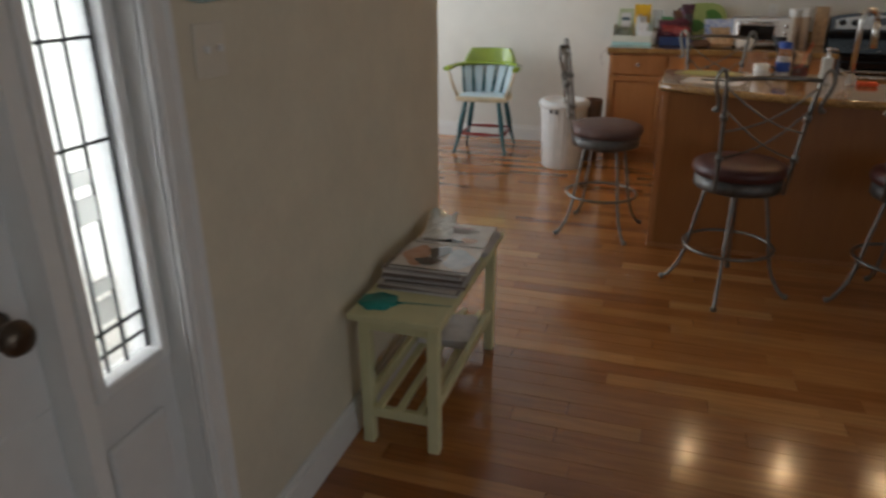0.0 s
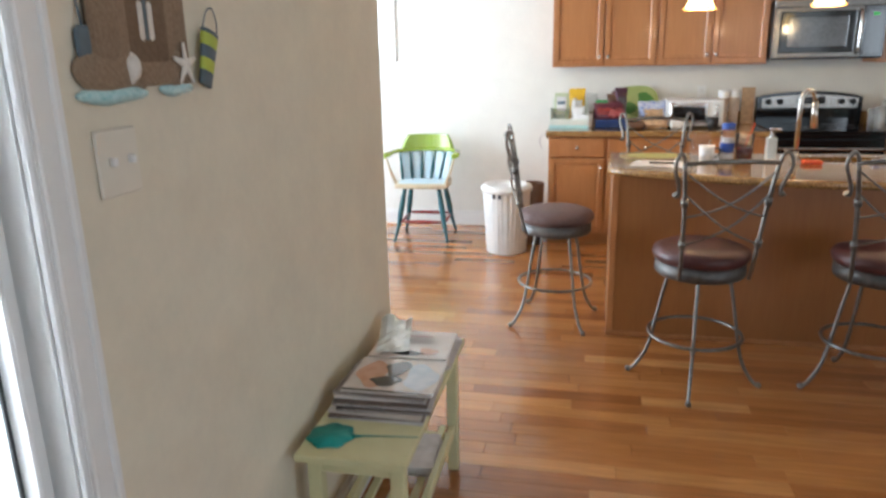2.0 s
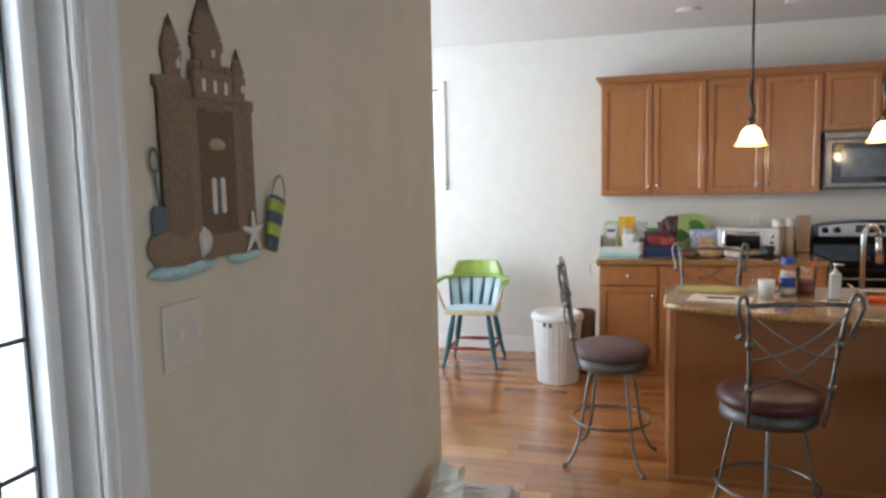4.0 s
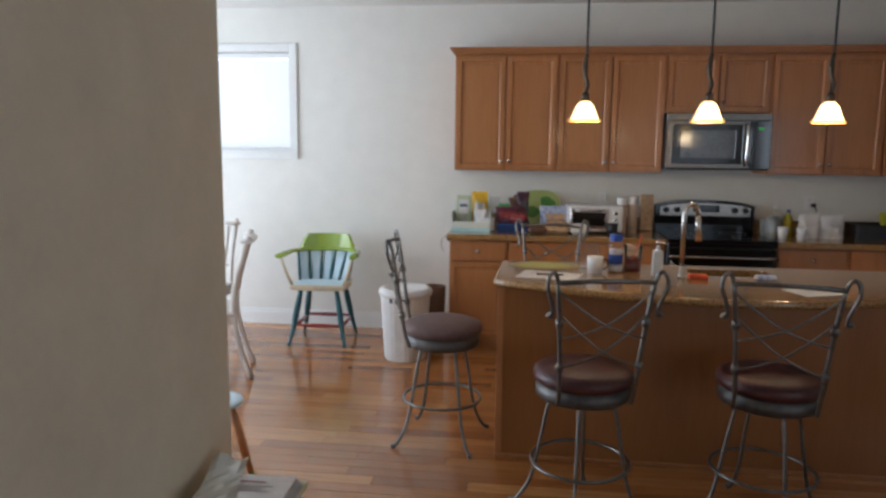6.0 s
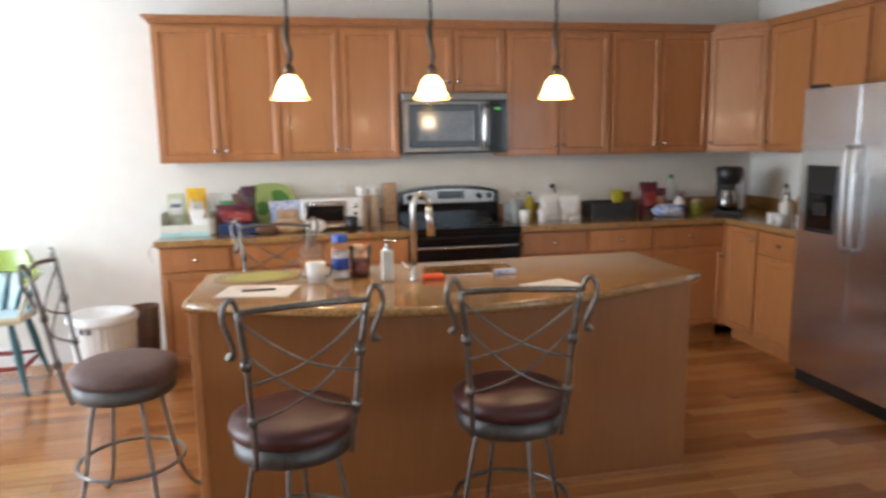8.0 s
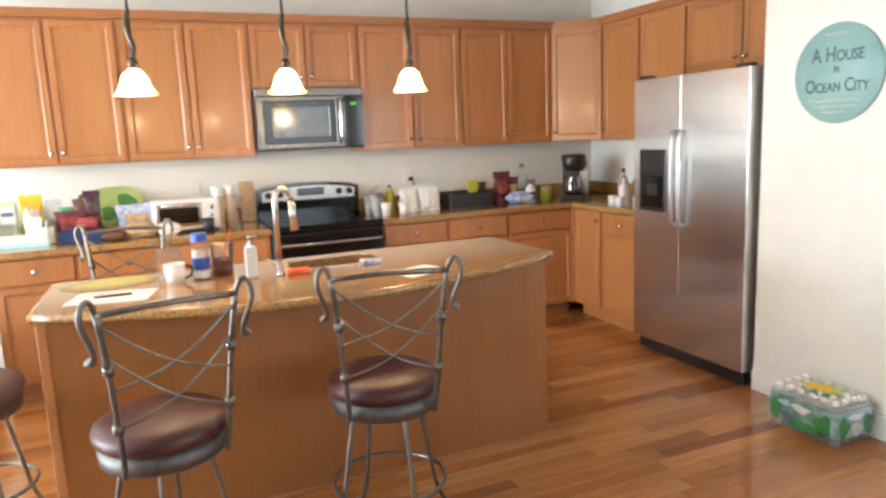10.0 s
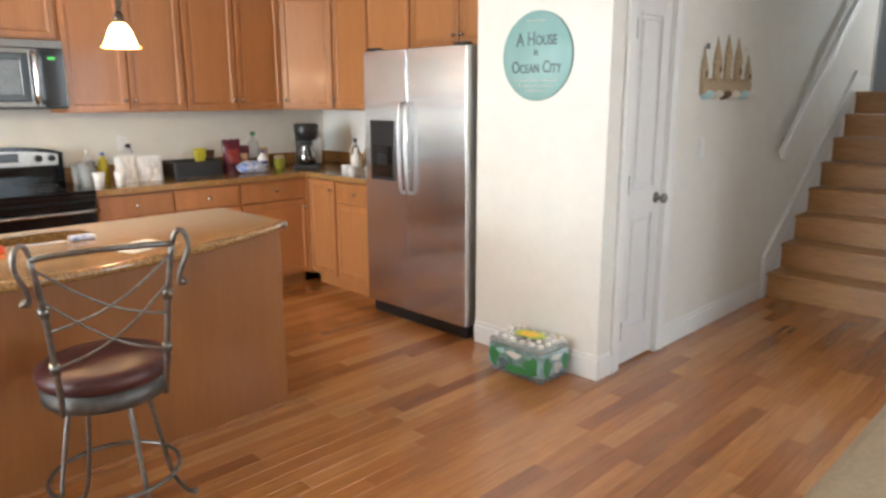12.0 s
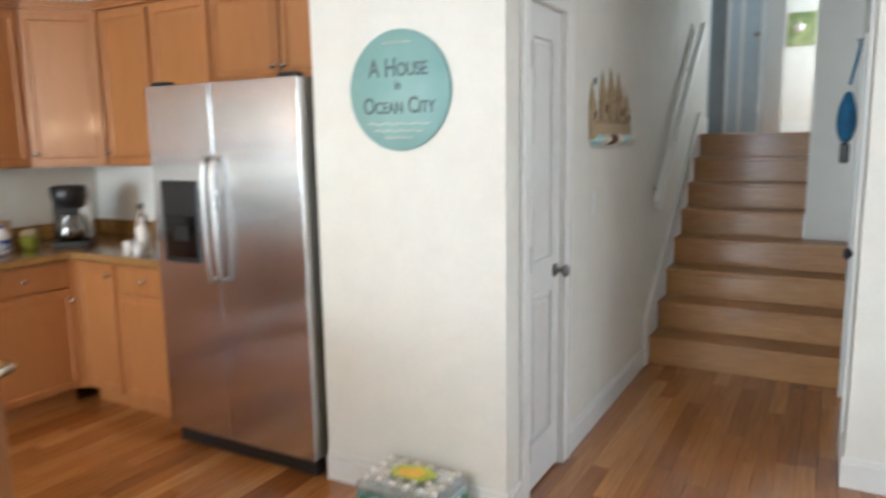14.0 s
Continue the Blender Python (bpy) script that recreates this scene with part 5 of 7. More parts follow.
# ---- dining table corner beyond the entry wall ----


def dining_chair(x, y, rz):
    dc = thing("dining_chair", x, y, 0, "white painted slat-back dining chair with curved back posts", "chair", "dining chairs", rz=rz)
    part("seat", boxed(-0.21, -0.20, 0.435, 0.21, 0.21, 0.465, 0.012, 2), WHITE_PAINT_WOOD, dc)
    part("seat_rail", boxed(-0.19, -0.18, 0.375, 0.19, 0.19, 0.4345, 0.004), WHITE_PAINT_WOOD, dc)
    for s in (-1, 1):
        part("front_leg", rodded([(s * 0.18, 0.175, 0.43), (s * 0.185, 0.18, 0.0)], [0.022, 0.014], 8), WHITE_PAINT_WOOD, dc)
        post = [(s * 0.185, -0.29, 0.0), (s * 0.185, -0.22, 0.22), (s * 0.185, -0.185, 0.44), (s * 0.185, -0.205, 0.65), (s * 0.185, -0.26, 0.84), (s * 0.185, -0.30, 0.97)]
        part("back_post", rodded(curve_through(post, 4), 0.019, 8, flat=0.75), WHITE_PAINT_WOOD, dc)
    part("top_rail", rodded([(-0.20, -0.285, 0.93), (-0.1, -0.30, 0.935), (0.1, -0.30, 0.935), (0.20, -0.285, 0.93)], 0.045, 8, flat=0.28), WHITE_PAINT_WOOD, dc)
    part("lower_rail", rodded([(-0.185, -0.205, 0.60), (0.185, -0.205, 0.60)], 0.022, 8, flat=0.5), WHITE_PAINT_WOOD, dc)
    for k in range(4):
        xx = -0.12 + 0.08 * k
        part("back_slat", rodded([(xx, -0.205, 0.61), (xx, -0.245, 0.76), (xx, -0.290, 0.91)], 0.018, 6, flat=0.35), WHITE_PAINT_WOOD, dc)
    part("stretcher", rodded([(-0.185, 0.17, 0.17), (0.185, 0.17, 0.17)], 0.010, 6), WHITE_PAINT_WOOD, dc)
    return dc


dining_chair(-1.57, -1.40, 110)
dining_chair(-1.98, -0.70, 172)
tbl = thing("dining_table", -2.62, -1.75, 0, "white painted dining table with a worn top", "dining table")
part("tabletop", slab(bmesh.new(), [(-0.72, -0.52), (0.72, -0.52), (0.78, -0.45), (0.78, 0.45), (0.72, 0.52), (-0.72, 0.52), (-0.78, 0.45), (-0.78, -0.45)], 0.72, 0.75, 0.006), WHITE_PAINT_WOOD, tbl)
part("apron", boxed(-0.66, -0.42, 0.63, 0.66, 0.42, 0.7195), WHITE_PAINT_WOOD, tbl)
for sx in (-1, 1):
    for sy in (-1, 1):
        part("leg", turned([(0.022, 0), (0.03, 0.05), (0.022, 0.09), (0.04, 0.45), (0.028, 0.52), (0.045, 0.56), (0.045, 0.72)], sx * 0.64, sy * 0.40, steps=14), WHITE_PAINT_WOOD, tbl)
# simple stool added in place of the edge of a painted chair
stool = thing("stool_stand_in", -0.788, -2.945, 0, "low wooden stool with a glossy pale blue seat, standing in for a painted chair", "stool")
part("seat", turned([(0, 0.39), (0.09, 0.392), (0.112, 0.402), (0.118, 0.412), (0.112, 0.420), (0.08, 0.423), (0, 0.424)], steps=32), SKY_PAINT, stool, "glossy pale blue round seat")
for k in range(4):
    a = math.radians(40 + 90 * k)
    c, d = math.cos(a), math.sin(a)
    lg = part("leg", rodded([(0.06 * c, 0.06 * d, 0.398), (0.105 * c, 0.105 * d, 0.2), (0.15 * c, 0.15 * d, 0.0)], [0.014, 0.019, 0.013], 10), MAPLE, stool, "reddish wooden leg")
    part("foot_band", rodded([(0.142 * c, 0.142 * d, 0.035), (0.1495 * c, 0.1495 * d, 0.001)], [0.0175, 0.0155], 10), LIME, lg, "lime green painted foot")
bowl = thing("fruit_bowl", -2.3, -1.6, 0.7505, "dark bowl on the dining table", "bowl")
part("bowl", turned([(0, 0), (0.06, 0), (0.13, 0.06), (0.125, 0.06), (0.05, 0.01), (0, 0.01)], steps=24), GREY_CLOTH, bowl)

# ---- hall, closet door, stairs ----
cl = thing("door_2", CD0, -3.345, 0, "narrow white two-panel closet door, closed, with nickel knob", "closet door", kind="structure")
dwid = CD1 - CD0
lf = part("door_leaf", bmesh.new(), DOOR_PAINT, cl)
bm = bmesh.new()
box(bm, 0.005, 0.012, 0.012, 0.085, 0.047, CDH - 0.004, 0.002)
box(bm, dwid - 0.085, 0.012, 0.012, dwid - 0.005, 0.047, CDH - 0.004, 0.002)
for z0, z1 in ((0.012, 0.21), (0.86, 0.99), (CDH - 0.12, CDH - 0.004)):
    box(bm, 0.085, 0.0125, z0, dwid - 0.085, 0.047, z1, 0.002)
for z0, z1 in ((0.21, 0.86), (0.99, CDH - 0.12)):
    box(bm, 0.085, 0.024, z0, dwid - 0.085, 0.04, z1)
    box(bm, 0.118, 0.015, z0 + 0.033, dwid - 0.118, 0.028, z1 - 0.033, 0.012)
    for a, b in ((0.085, 0.097), (dwid - 0.097, dwid - 0.085)):
        box(bm, a, 0.008, z0, b, 0.026, z1, 0.005, 2)
    for a in (z0, z1 - 0.012):
        box(bm, 0.097, 0.0083, a, dwid - 0.097, 0.026, a + 0.012, 0.005, 2)
bm.to_mesh(lf.data)
bm.free()
bm = bmesh.new()
box(bm, -0.075, -0.018, 0, 0.0, -0.001, CDH + 0.075, 0.004)
box(bm, dwid, -0.018, 0, dwid + 0.075, -0.001, CDH + 0.075, 0.004)
box(bm, 0.0, -0.018, CDH, dwid, -0.001, CDH + 0.075, 0.004)
box(bm, -0.075, -0.024, 0, -0.055, -0.0175, CDH + 0.078, 0.003)
box(bm, dwid + 0.055, -0.024, 0, dwid + 0.075, -0.0175, CDH + 0.078, 0.003)
part("casing", bm, TRIM, cl)
bm = bmesh.new()
box(bm, 0.0005, 0.0, 0, 0.0045, 0.11, CDH)
box(bm, dwid - 0.0045, 0.0, 0, dwid - 0.0005, 0.11, CDH)
part("jamb", bm, TRIM, cl)
for z in (0.22, 1.03, 1.82):
    part("hinge", rodded([(0.008, -0.004, z - 0.05), (0.008, -0.004, z + 0.05)], 0.012, 8), PEWTER, cl, "dark pewter hinge")
kn = turned([(0, 0), (0.030, 0), (0.030, 0.006), (0.012, 0.012), (0.012, 0.034), (0.026, 0.042), (0.028, 0.055), (0.018, 0.066), (0, 0.068)], steps=18)
bmesh.ops.rotate(kn, verts=kn.verts, cent=(0, 0, 0), matrix=Matrix.Rotation(radians(90), 3, "X"))
bmesh.ops.translate(kn, verts=kn.verts, vec=(dwid - 0.06, 0.012, 0.93))
part("knob", kn, PEWTER, cl, "dark pewter knob")

# stairs: eight risers, the lower four wider
RISE, RUN, ST0 = 0.19, 0.24, 6.17
stairs = thing("staircase", ST0, 0, 0, "oak staircase with eight steps up from the hall", "staircase", kind="structure")
for k in range(8):
    y0 = -4.495 if k < 4 else -4.215
    x = k * RUN
    part("riser", boxed(x, y0, k * RISE + (0.0 if k == 0 else 0.001), x + 0.02, -3.372, (k + 1) * RISE - 0.029, 0.001), OAK_TREAD, stairs)
    depth = RUN if k < 7 else 2.9
    part("tread", boxed(x - 0.03, y0, (k + 1) * RISE - 0.028, x + (depth + 0.019 if k < 7 else 0.42), -3.372, (k + 1) * RISE, 0.006, 2), OAK_TREAD, stairs)
structure("floor_upstairs", boxed(8.27, -5.28, 1.40, 11.0, -2.6, 1.519), OAK_TREAD, "oak upstairs hall floor", "floor")
bm = bmesh.new()
upright(bm, [(6.09, 0.0), (6.16, 0.0), (6.16, 0.19), (7.84, 1.52), (7.84, 1.70), (6.09, 0.315)], -3.37, -3.331)
structure("skirt_board", bm, TRIM, "white stair skirt board along the wall", "trim")
structure("baseboard_landing", boxed(7.84, -3.362, 1.522, 8.29, -3.346, 1.66, 0.003), TRIM, "white baseboard at the stair head", "baseboard")
hr = thing("handrail", 0, -3.345, 0, "white painted stair handrail on brackets along the wall", "handrail")
bar = boxed(-0.02, -0.085, -0.045, 1.95, -0.045, 0.045, 0.010, 2)
part("rail", bar, TRIM, hr).matrix_local = Matrix.Translation((6.12, 0, 1.08)) @ pose(0, 0, 0, 0, -math.degrees(math.atan(0.87)), 0)
for x in (6.28, 7.25):
    part("bracket", rodded(curve_through([(x, -0.001, 1.13 + (x - 6.12) * 0.87 - 0.10), (x, -0.04, 1.13 + (x - 6.12) * 0.87 - 0.12), (x, -0.065, 1.13 + (x - 6.12) * 0.87 - 0.065)]), 0.007, 8), NICKEL, hr)
outlet = thing("hall_switch", 4.94, -3.345, 1.18, "white light switch plate on the hall wall", "light switch")
part("plate", boxed(-0.036, -0.006, -0.058, 0.036, -0.001, 0.058, 0.003), TRIM, outlet)
part("rocker", boxed(-0.016, -0.010, -0.032, 0.016, -0.0055, 0.032, 0.002), TRIM, outlet)

# white hall door in the opposite wall
hd = thing("door_3", 5.22, -4.50, 0, "white panelled hall door with black knob, closed", "door", kind="structure")
part("door_leaf", boxed(0.004, -0.05, 0.01, 0.796, -0.012, 2.025, 0.003), DOOR_PAINT, hd)
bm = bmesh.new()
box(bm, -0.07, 0.001, 0, 0.0, 0.018, 2.10, 0.004)
box(bm, 0.8, 0.001, 0, 0.87, 0.018, 2.10, 0.004)
box(bm, 0.0, 0.001, 2.03, 0.8, 0.018, 2.10, 0.004)
part("casing", bm, TRIM, hd)
kn = turned([(0, 0), (0.030, 0), (0.030, 0.006), (0.012, 0.012), (0.012, 0.034), (0.026, 0.042), (0.028, 0.055), (0.018, 0.066), (0, 0.068)], steps=18)
bmesh.ops.rotate(kn, verts=kn.verts, cent=(0, 0, 0), matrix=Matrix.Rotation(radians(-90), 3, "X"))
bmesh.ops.translate(kn, verts=kn.verts, vec=(0.06, -0.012, 0.95))
part("knob", kn, BLACK, hd, "black round knob")
bag = thing("hanging_bag", 6.40, -4.495, 1.45, "blue fabric bag hanging from a wall hook by the stairs", "bag")
bg = bmesh.new()
bmesh.ops.create_uvsphere(bg, u_segments=18, v_segments=12, radius=1.0)
for v in bg.verts:
    t = (v.co.z + 1) / 2
    v.co = (math.copysign(abs(v.co.x) ** 0.7, v.co.x) * (0.14 - 0.09 * t) + 0.01 * math.sin(9 * v.co.z), 0.065 + v.co.y * (0.06 - 0.02 * t) + 0.006 * math.sin(14 * v.co.x), 0.15 + v.co.z * 0.15)
part("pouch", bg, NAVY, bag)
part("strap", rodded(curve_through([(-0.05, 0.06, 0.34), (-0.02, 0.03, 0.50), (0.0, 0.02, 0.58), (0.02, 0.03, 0.50), (0.05, 0.06, 0.34)]), 0.008, 6), NAVY, bag)
part("fob", boxed(-0.05, 0.04, -0.12, 0.05, 0.09, 0.0, 0.015, 2), BLACK, bag)
part("hook", rodded([(0, 0.0, 0.60), (0, 0.035, 0.585), (0, 0.04, 0.60)], 0.005, 6), NICKEL, bag)

# the shade on the stair-head casing is put into this grey
SHADED_CASING = shade("shaded_grey_paint", (0.22, 0.25, 0.26), 0.5, grain=0.03, scale=20)
# upstairs: grey-blue door frames and a small picture
ud = thing("door_4", 10.0, -3.35, 1.52, "pale grey-blue upstairs doors standing ajar", "door", kind="structure")
part("casing", boxed(-1.5, -0.11, 0, -1.46, 0.02, 2.2, 0.004), SHADED_CASING, ud)
part("door_leaf", boxed(-0.75, -0.36, 0.01, -0.71, 0.20, 2.05, 0.003), SLATE_DOOR, ud)
part("door_leaf", boxed(-0.40, -0.52, 0.01, -0.36, -0.335, 2.05, 0.003), DOOR_PAINT, ud)
for y in (-0.345, 0.16):
    part("hinge", boxed(-0.756, y, 0.2, -0.751, y + 0.03, 0.29), NICKEL, ud)
    part("hinge", boxed(-0.756, y, 1.75, -0.751, y + 0.03, 1.84), NICKEL, ud)
for y0, y1 in ((-0.29, -0.12), (-0.05, 0.13)):
    for z0, z1 in ((0.25, 0.85), (1.05, 1.9)):
        part("door_panel", boxed(-0.757, y0, z0, -0.7505, y1, z1, 0.003), SLATE_DOOR, ud)
part("casing", boxed(-0.80, 0.205, 0, -0.70, 0.29, 2.15, 0.004), TRIM, ud)
part("casing", boxed(-0.42, -0.345, 0, -0.35, -0.325, 2.1, 0.004), SLATE_DOOR, ud)
part("casing", boxed(0.90, 0.1, 0, 0.995, 0.2, 2.1, 0.004), TRIM, ud)
# bright reflections on the doors, painted as thin white strips
for y0, y1 in ((-0.045, -0.005), (-0.175, -0.14), (-0.36, -0.325)):
    part("reflection_strip", boxed(-0.7645, y0, 0.01, -0.7575, y1, 2.05, 0.002), DOOR_PAINT, ud)
part("knob", rodded([(-0.76, -0.30, 0.95), (-0.82, -0.30, 0.95)], [0.018, 0.026], 10), NICKEL, ud)
pic = thing("wall_picture", 10.995, -3.95, 2.72, "small green square picture on the upstairs wall", "picture")
part("canvas", boxed(-0.025, -0.15, -0.19, -0.001, 0.15, 0.19, 0.003), shade("green_picture", (0.10, 0.17, 0.05), 0.6, second=(0.42, 0.45, 0.22), scale=9, blotch=0.5), pic)
part("flower", turned([(0, 0), (0.06, 0.003), (0.03, 0.012), (0, 0.014)], steps=12, wave=lambda a, r: 1 + 0.3 * math.cos(5 * a)), SHELL, pic).matrix_local = Matrix.Translation((-0.026, 0.03, 0.02)) @ pose(0, 0, 0, 0, -90, 0)

# ---- round sign ----
sg = thing("round_sign", 3.888, -2.90, 1.695, "round sea-green painted wooden sign with dark lettering", "sign", rz=-90)
bm = turned([(0, 0), (0.228, 0), (0.231, 0.006), (0.226, 0.014), (0.0, 0.014)], steps=56)
bmesh.ops.rotate(bm, verts=bm.verts, cent=(0, 0, 0), matrix=Matrix.Rotation(radians(90), 3, "X"))
part("board", bm, SIGN, sg)


def words(parent, text, x, z, size, name="lettering"):
    data = bpy.data.curves.new("text", "FONT")
    data.body, data.size, data.align_x, data.extrude = text, size, "CENTER", 0.0008
    data.offset, data.small_caps_scale = 0.0012, 0.72
    for letter in data.body_format:
        letter.use_small_caps = len(text) > 2
    ob = bpy.data.objects.new("text", data)
    mesh = bpy.data.meshes.new_from_object(ob)
    bpy.data.objects.remove(ob)
    mesh.materials.append(SIGN_INK)
    made = new(name, mesh)
    made.parent = parent
    made.matrix_local = Matrix.Translation((x, -0.0152, z)) @ pose(0, 0, 0, 90, 0, 0) @ Matrix.Diagonal((0.88, 1.12, 1, 1))
    return made


for text, z, size in (("A House", 0.055, 0.088), ("in", 0.005, 0.045), ("Ocean City", -0.085, 0.078)):
    words(sg, text, 0, z, size)
for z, w in ((-0.125, 0.14), (-0.152, 0.11), (-0.178, 0.06), (0.18, 0.06)):
    part("wave_stripe", rodded([(-w + 2 * w * k / 16, -0.0155, z + 0.003 * math.sin(k * 1.6)) for k in range(17)], 0.0075, 6, flat=0.3), SHELL, sg)

# ---- sand castle on the hall wall ----
c2 = thing("castle_wall_decoration", 5.20, -3.347, 1.475, "tan sand castle wall decoration with four spires and white shells", "wall decoration")
bm = bmesh.new()
box(bm, -0.30, -0.03, 0.02, 0.30, 0, 0.10, 0.006)
part("castle_body", bm, SAND_LIGHT, c2)
for n in range(10):
    part("merlon", boxed(-0.29 + n * 0.06, -0.032, 0.0995, -0.265 + n * 0.06, -0.004, 0.115, 0.003), SAND_LIGHT, c2)
for x, z1, r, c in ((-0.28, 0.17, 0.029, 0.13), (-0.13, 0.215, 0.036, 0.15), (0.0, 0.26, 0.032, 0.13), (0.13, 0.225, 0.036, 0.15), (0.28, 0.16, 0.029, 0.12)):
    bm = bmesh.new()
    turret(bm, x, 0.02, z1, r, c, 0.8)
    part("tower", bm, SAND_LIGHT, c2)
for x in (-0.29, 0.0, 0.2):
    part("flag", boxed(x - 0.002, -0.02, 0.28, x + 0.03, -0.016, 0.31), GREY_PAINT if x < -0.2 else SHELL, c2)
for x, m_ in ((-0.25, FOAM), (-0.14, SHELL), (-0.03, BROWN), (0.08, SHELL), (0.2, FOAM), (0.29, SHELL)):
    part("shell", mound(bmesh.new(), x, 0.02, 0.05, 0.03, 0.06), m_, c2)
for x, z, y in ((-0.13, 0.17, -0.029), (0.13, 0.16, -0.029), (-0.28, 0.14, -0.024), (0.28, 0.13, -0.024)):
    part("window_slit", boxed(x - 0.010, y - 0.004, z - 0.022, x + 0.010, y + 0.006, z + 0.022, 0.003), BROWN, c2)

c2.scale = (1.12, 1, 1)

# ---- water pack ----
wp = thing("water_bottle_pack", 3.738, -3.005, 0, "shrink-wrapped pack of water bottles with green and blue print", "bottle pack")
for i in range(4):
    for j in range(6):
        x, y = -0.093 + i * 0.062, -0.155 + j * 0.062
        bt = part("bottle", turned([(0, 0.002), (0.028, 0.002), (0.030, 0.02), (0.030, 0.13), (0.024, 0.165), (0.012, 0.185), (0.012, 0.195)], x, y, steps=10), PET, wp)
        part("cap", turned([(0.014, 0.193), (0.014, 0.207), (0, 0.208)], x, y, steps=10), WHITE_PLASTIC, bt)
wrap = part("wrap_band", boxed(-0.127, -0.188, 0.03, 0.127, 0.188, 0.165, 0.022, 3), shade("printed_wrap", (0.02, 0.12, 0.06), 0.3, second=(0.42, 0.56, 0.62), scale=24, blotch=0.6, coat=0.3), wp, "printed green and pale blue plastic wrap")


def blotch(name, u, v, ru, rv, depth, mat, turn, k):
    """An uneven printed patch on one side of the wrap."""
    bm = bmesh.new()
    upright(bm, [(u + ru * math.cos(a) * (1 + 0.25 * math.sin(3 * a + k)), v + rv * math.sin(a) * (1 + 0.2 * math.sin(4 * a + 2 * k))) for a in [2 * math.pi * n / 18 for n in range(18)]], -depth - 0.0015, -depth + 0.001)
    part(name, bm, mat, wrap).matrix_local = pose(0, 0, 0, 0, 0, turn)


for u, v, ru, rv, m_ in ((0.122, 0.085, 0.046, 0.052, GREEN), (-0.138, 0.088, 0.034, 0.050, GREEN), (0.02, 0.048, 0.09, 0.022, GREEN), (-0.07, 0.065, 0.035, 0.025, GREY_PAINT), (0.0, 0.125, 0.05, 0.018, PAPER), (-0.09, 0.13, 0.03, 0.015, AQUA)):
    blotch("print", u, v, ru, rv, 0.128, m_, -90, u * 90)
for u, v, ru, rv, m_ in ((-0.078, 0.088, 0.034, 0.050, GREEN), (0.085, 0.085, 0.028, 0.048, GREEN), (0.01, 0.07, 0.035, 0.03, PAPER_GREY), (0.0, 0.13, 0.045, 0.015, PAPER)):
    blotch("print", u, v, ru, rv, 0.189, m_, 0, u * 70)
film = part("film", boxed(-0.128, -0.189, 0.15, 0.128, 0.189, 0.196, 0.03, 3), PET, wp, "clear shrink film")
part("print", slab(bmesh.new(), [(-0.04, -0.07), (0.02, -0.11), (0.07, -0.04), (0.06, 0.06), (0.0, 0.10), (-0.05, 0.05)], 0.209, 0.2105), YELLOW_GREEN, wrap, "yellow-green print on top")
part("print", slab(bmesh.new(), [(-0.03, -0.04), (0.03, -0.06), (0.05, 0.0), (0.02, 0.06), (-0.03, 0.05)], 0.2108, 0.2116), YELLOW, wrap)

# ---- sofa corner and towel ----
so = thing("sofa", 2.95, -5.19, 0, "tan upholstered sofa with rounded arms facing the living room", "sofa")
part("back", boxed(-0.95, 0.15, 0.10, 0.80, 0.40, 0.60, 0.07, 4), SOFA, so)
part("base", boxed(-0.93, -0.45, 0.08, 0.78, 0.16, 0.30, 0.03, 2), SOFA, so)
for k in range(2):
    part("seat_cushion", boxed(-0.78 + k * 0.74, -0.47, 0.29, -0.05 + k * 0.74, 0.17, 0.45, 0.05, 3), SOFA, so)
for s, x in ((-1, -0.93), (1, 0.62)):
    part("arm", boxed(x - 0.02, -0.47, 0.10, x + 0.18, 0.30, 0.56, 0.07, 4), SOFA, so)
for x in (-0.85, 0.7):
    for y in (-0.38, 0.3):
        part("foot", turned([(0.025, 0), (0.032, 0.1)], x, y, steps=12), BROWN, so)
tw = thing("towel", 3.68, -4.96, 0.0, "aqua towel draped over the end of the sofa", "towel")
bm = bmesh.new()
grid = []
for i in range(9):
    row = []
    for j in range(13):
        u, v = i / 8, j / 12
        drop = max(0.0, v - 0.35)
        row.append(bm.verts.new((0.0 + 0.075 * min(v / 0.35, 1) + 0.02 * math.sin(8 * u) * drop, -0.1 + 0.36 * u + 0.02 * math.sin(5 * v), 0.612 - drop * 0.42 + 0.006 * math.sin(11 * u) - 0.10 * max(0, u - 0.7) * (1 - v))))
    grid.append(row)
for a, b in zip(grid, grid[1:]):
    for k in range(12):
        bm.faces.new((a[k], a[k + 1], b[k + 1], b[k]))
t_ = part("cloth", bm, TOWEL, tw)
th = t_.modifiers.new("thick", "SOLIDIFY")
th.thickness, th.offset = 0.012, 1

# ---- things on the wall counter ----
CZ = 0.9155


def bottle(x, y, h, r, mat, cap, label, z=CZ, stripe=None, name="bottle"):
    b = thing(name, x, y, z, label, "bottle", "bottles on the counter")
    part("body", turned([(0, 0), (r, 0), (r, h * 0.62), (r * 0.85, h * 0.72), (r * 0.36, h * 0.84), (r * 0.36, h * 0.92), (0, h * 0.92)], steps=16), mat, b)
    part("cap", turned([(r * 0.42, h * 0.905), (r * 0.42, h), (0, h)], steps=14), cap, b)
    if stripe:
        part("label_band", turned([(r * 1.02, h * 0.18), (r * 1.02, h * 0.52)], steps=16), stripe, b)
    return b


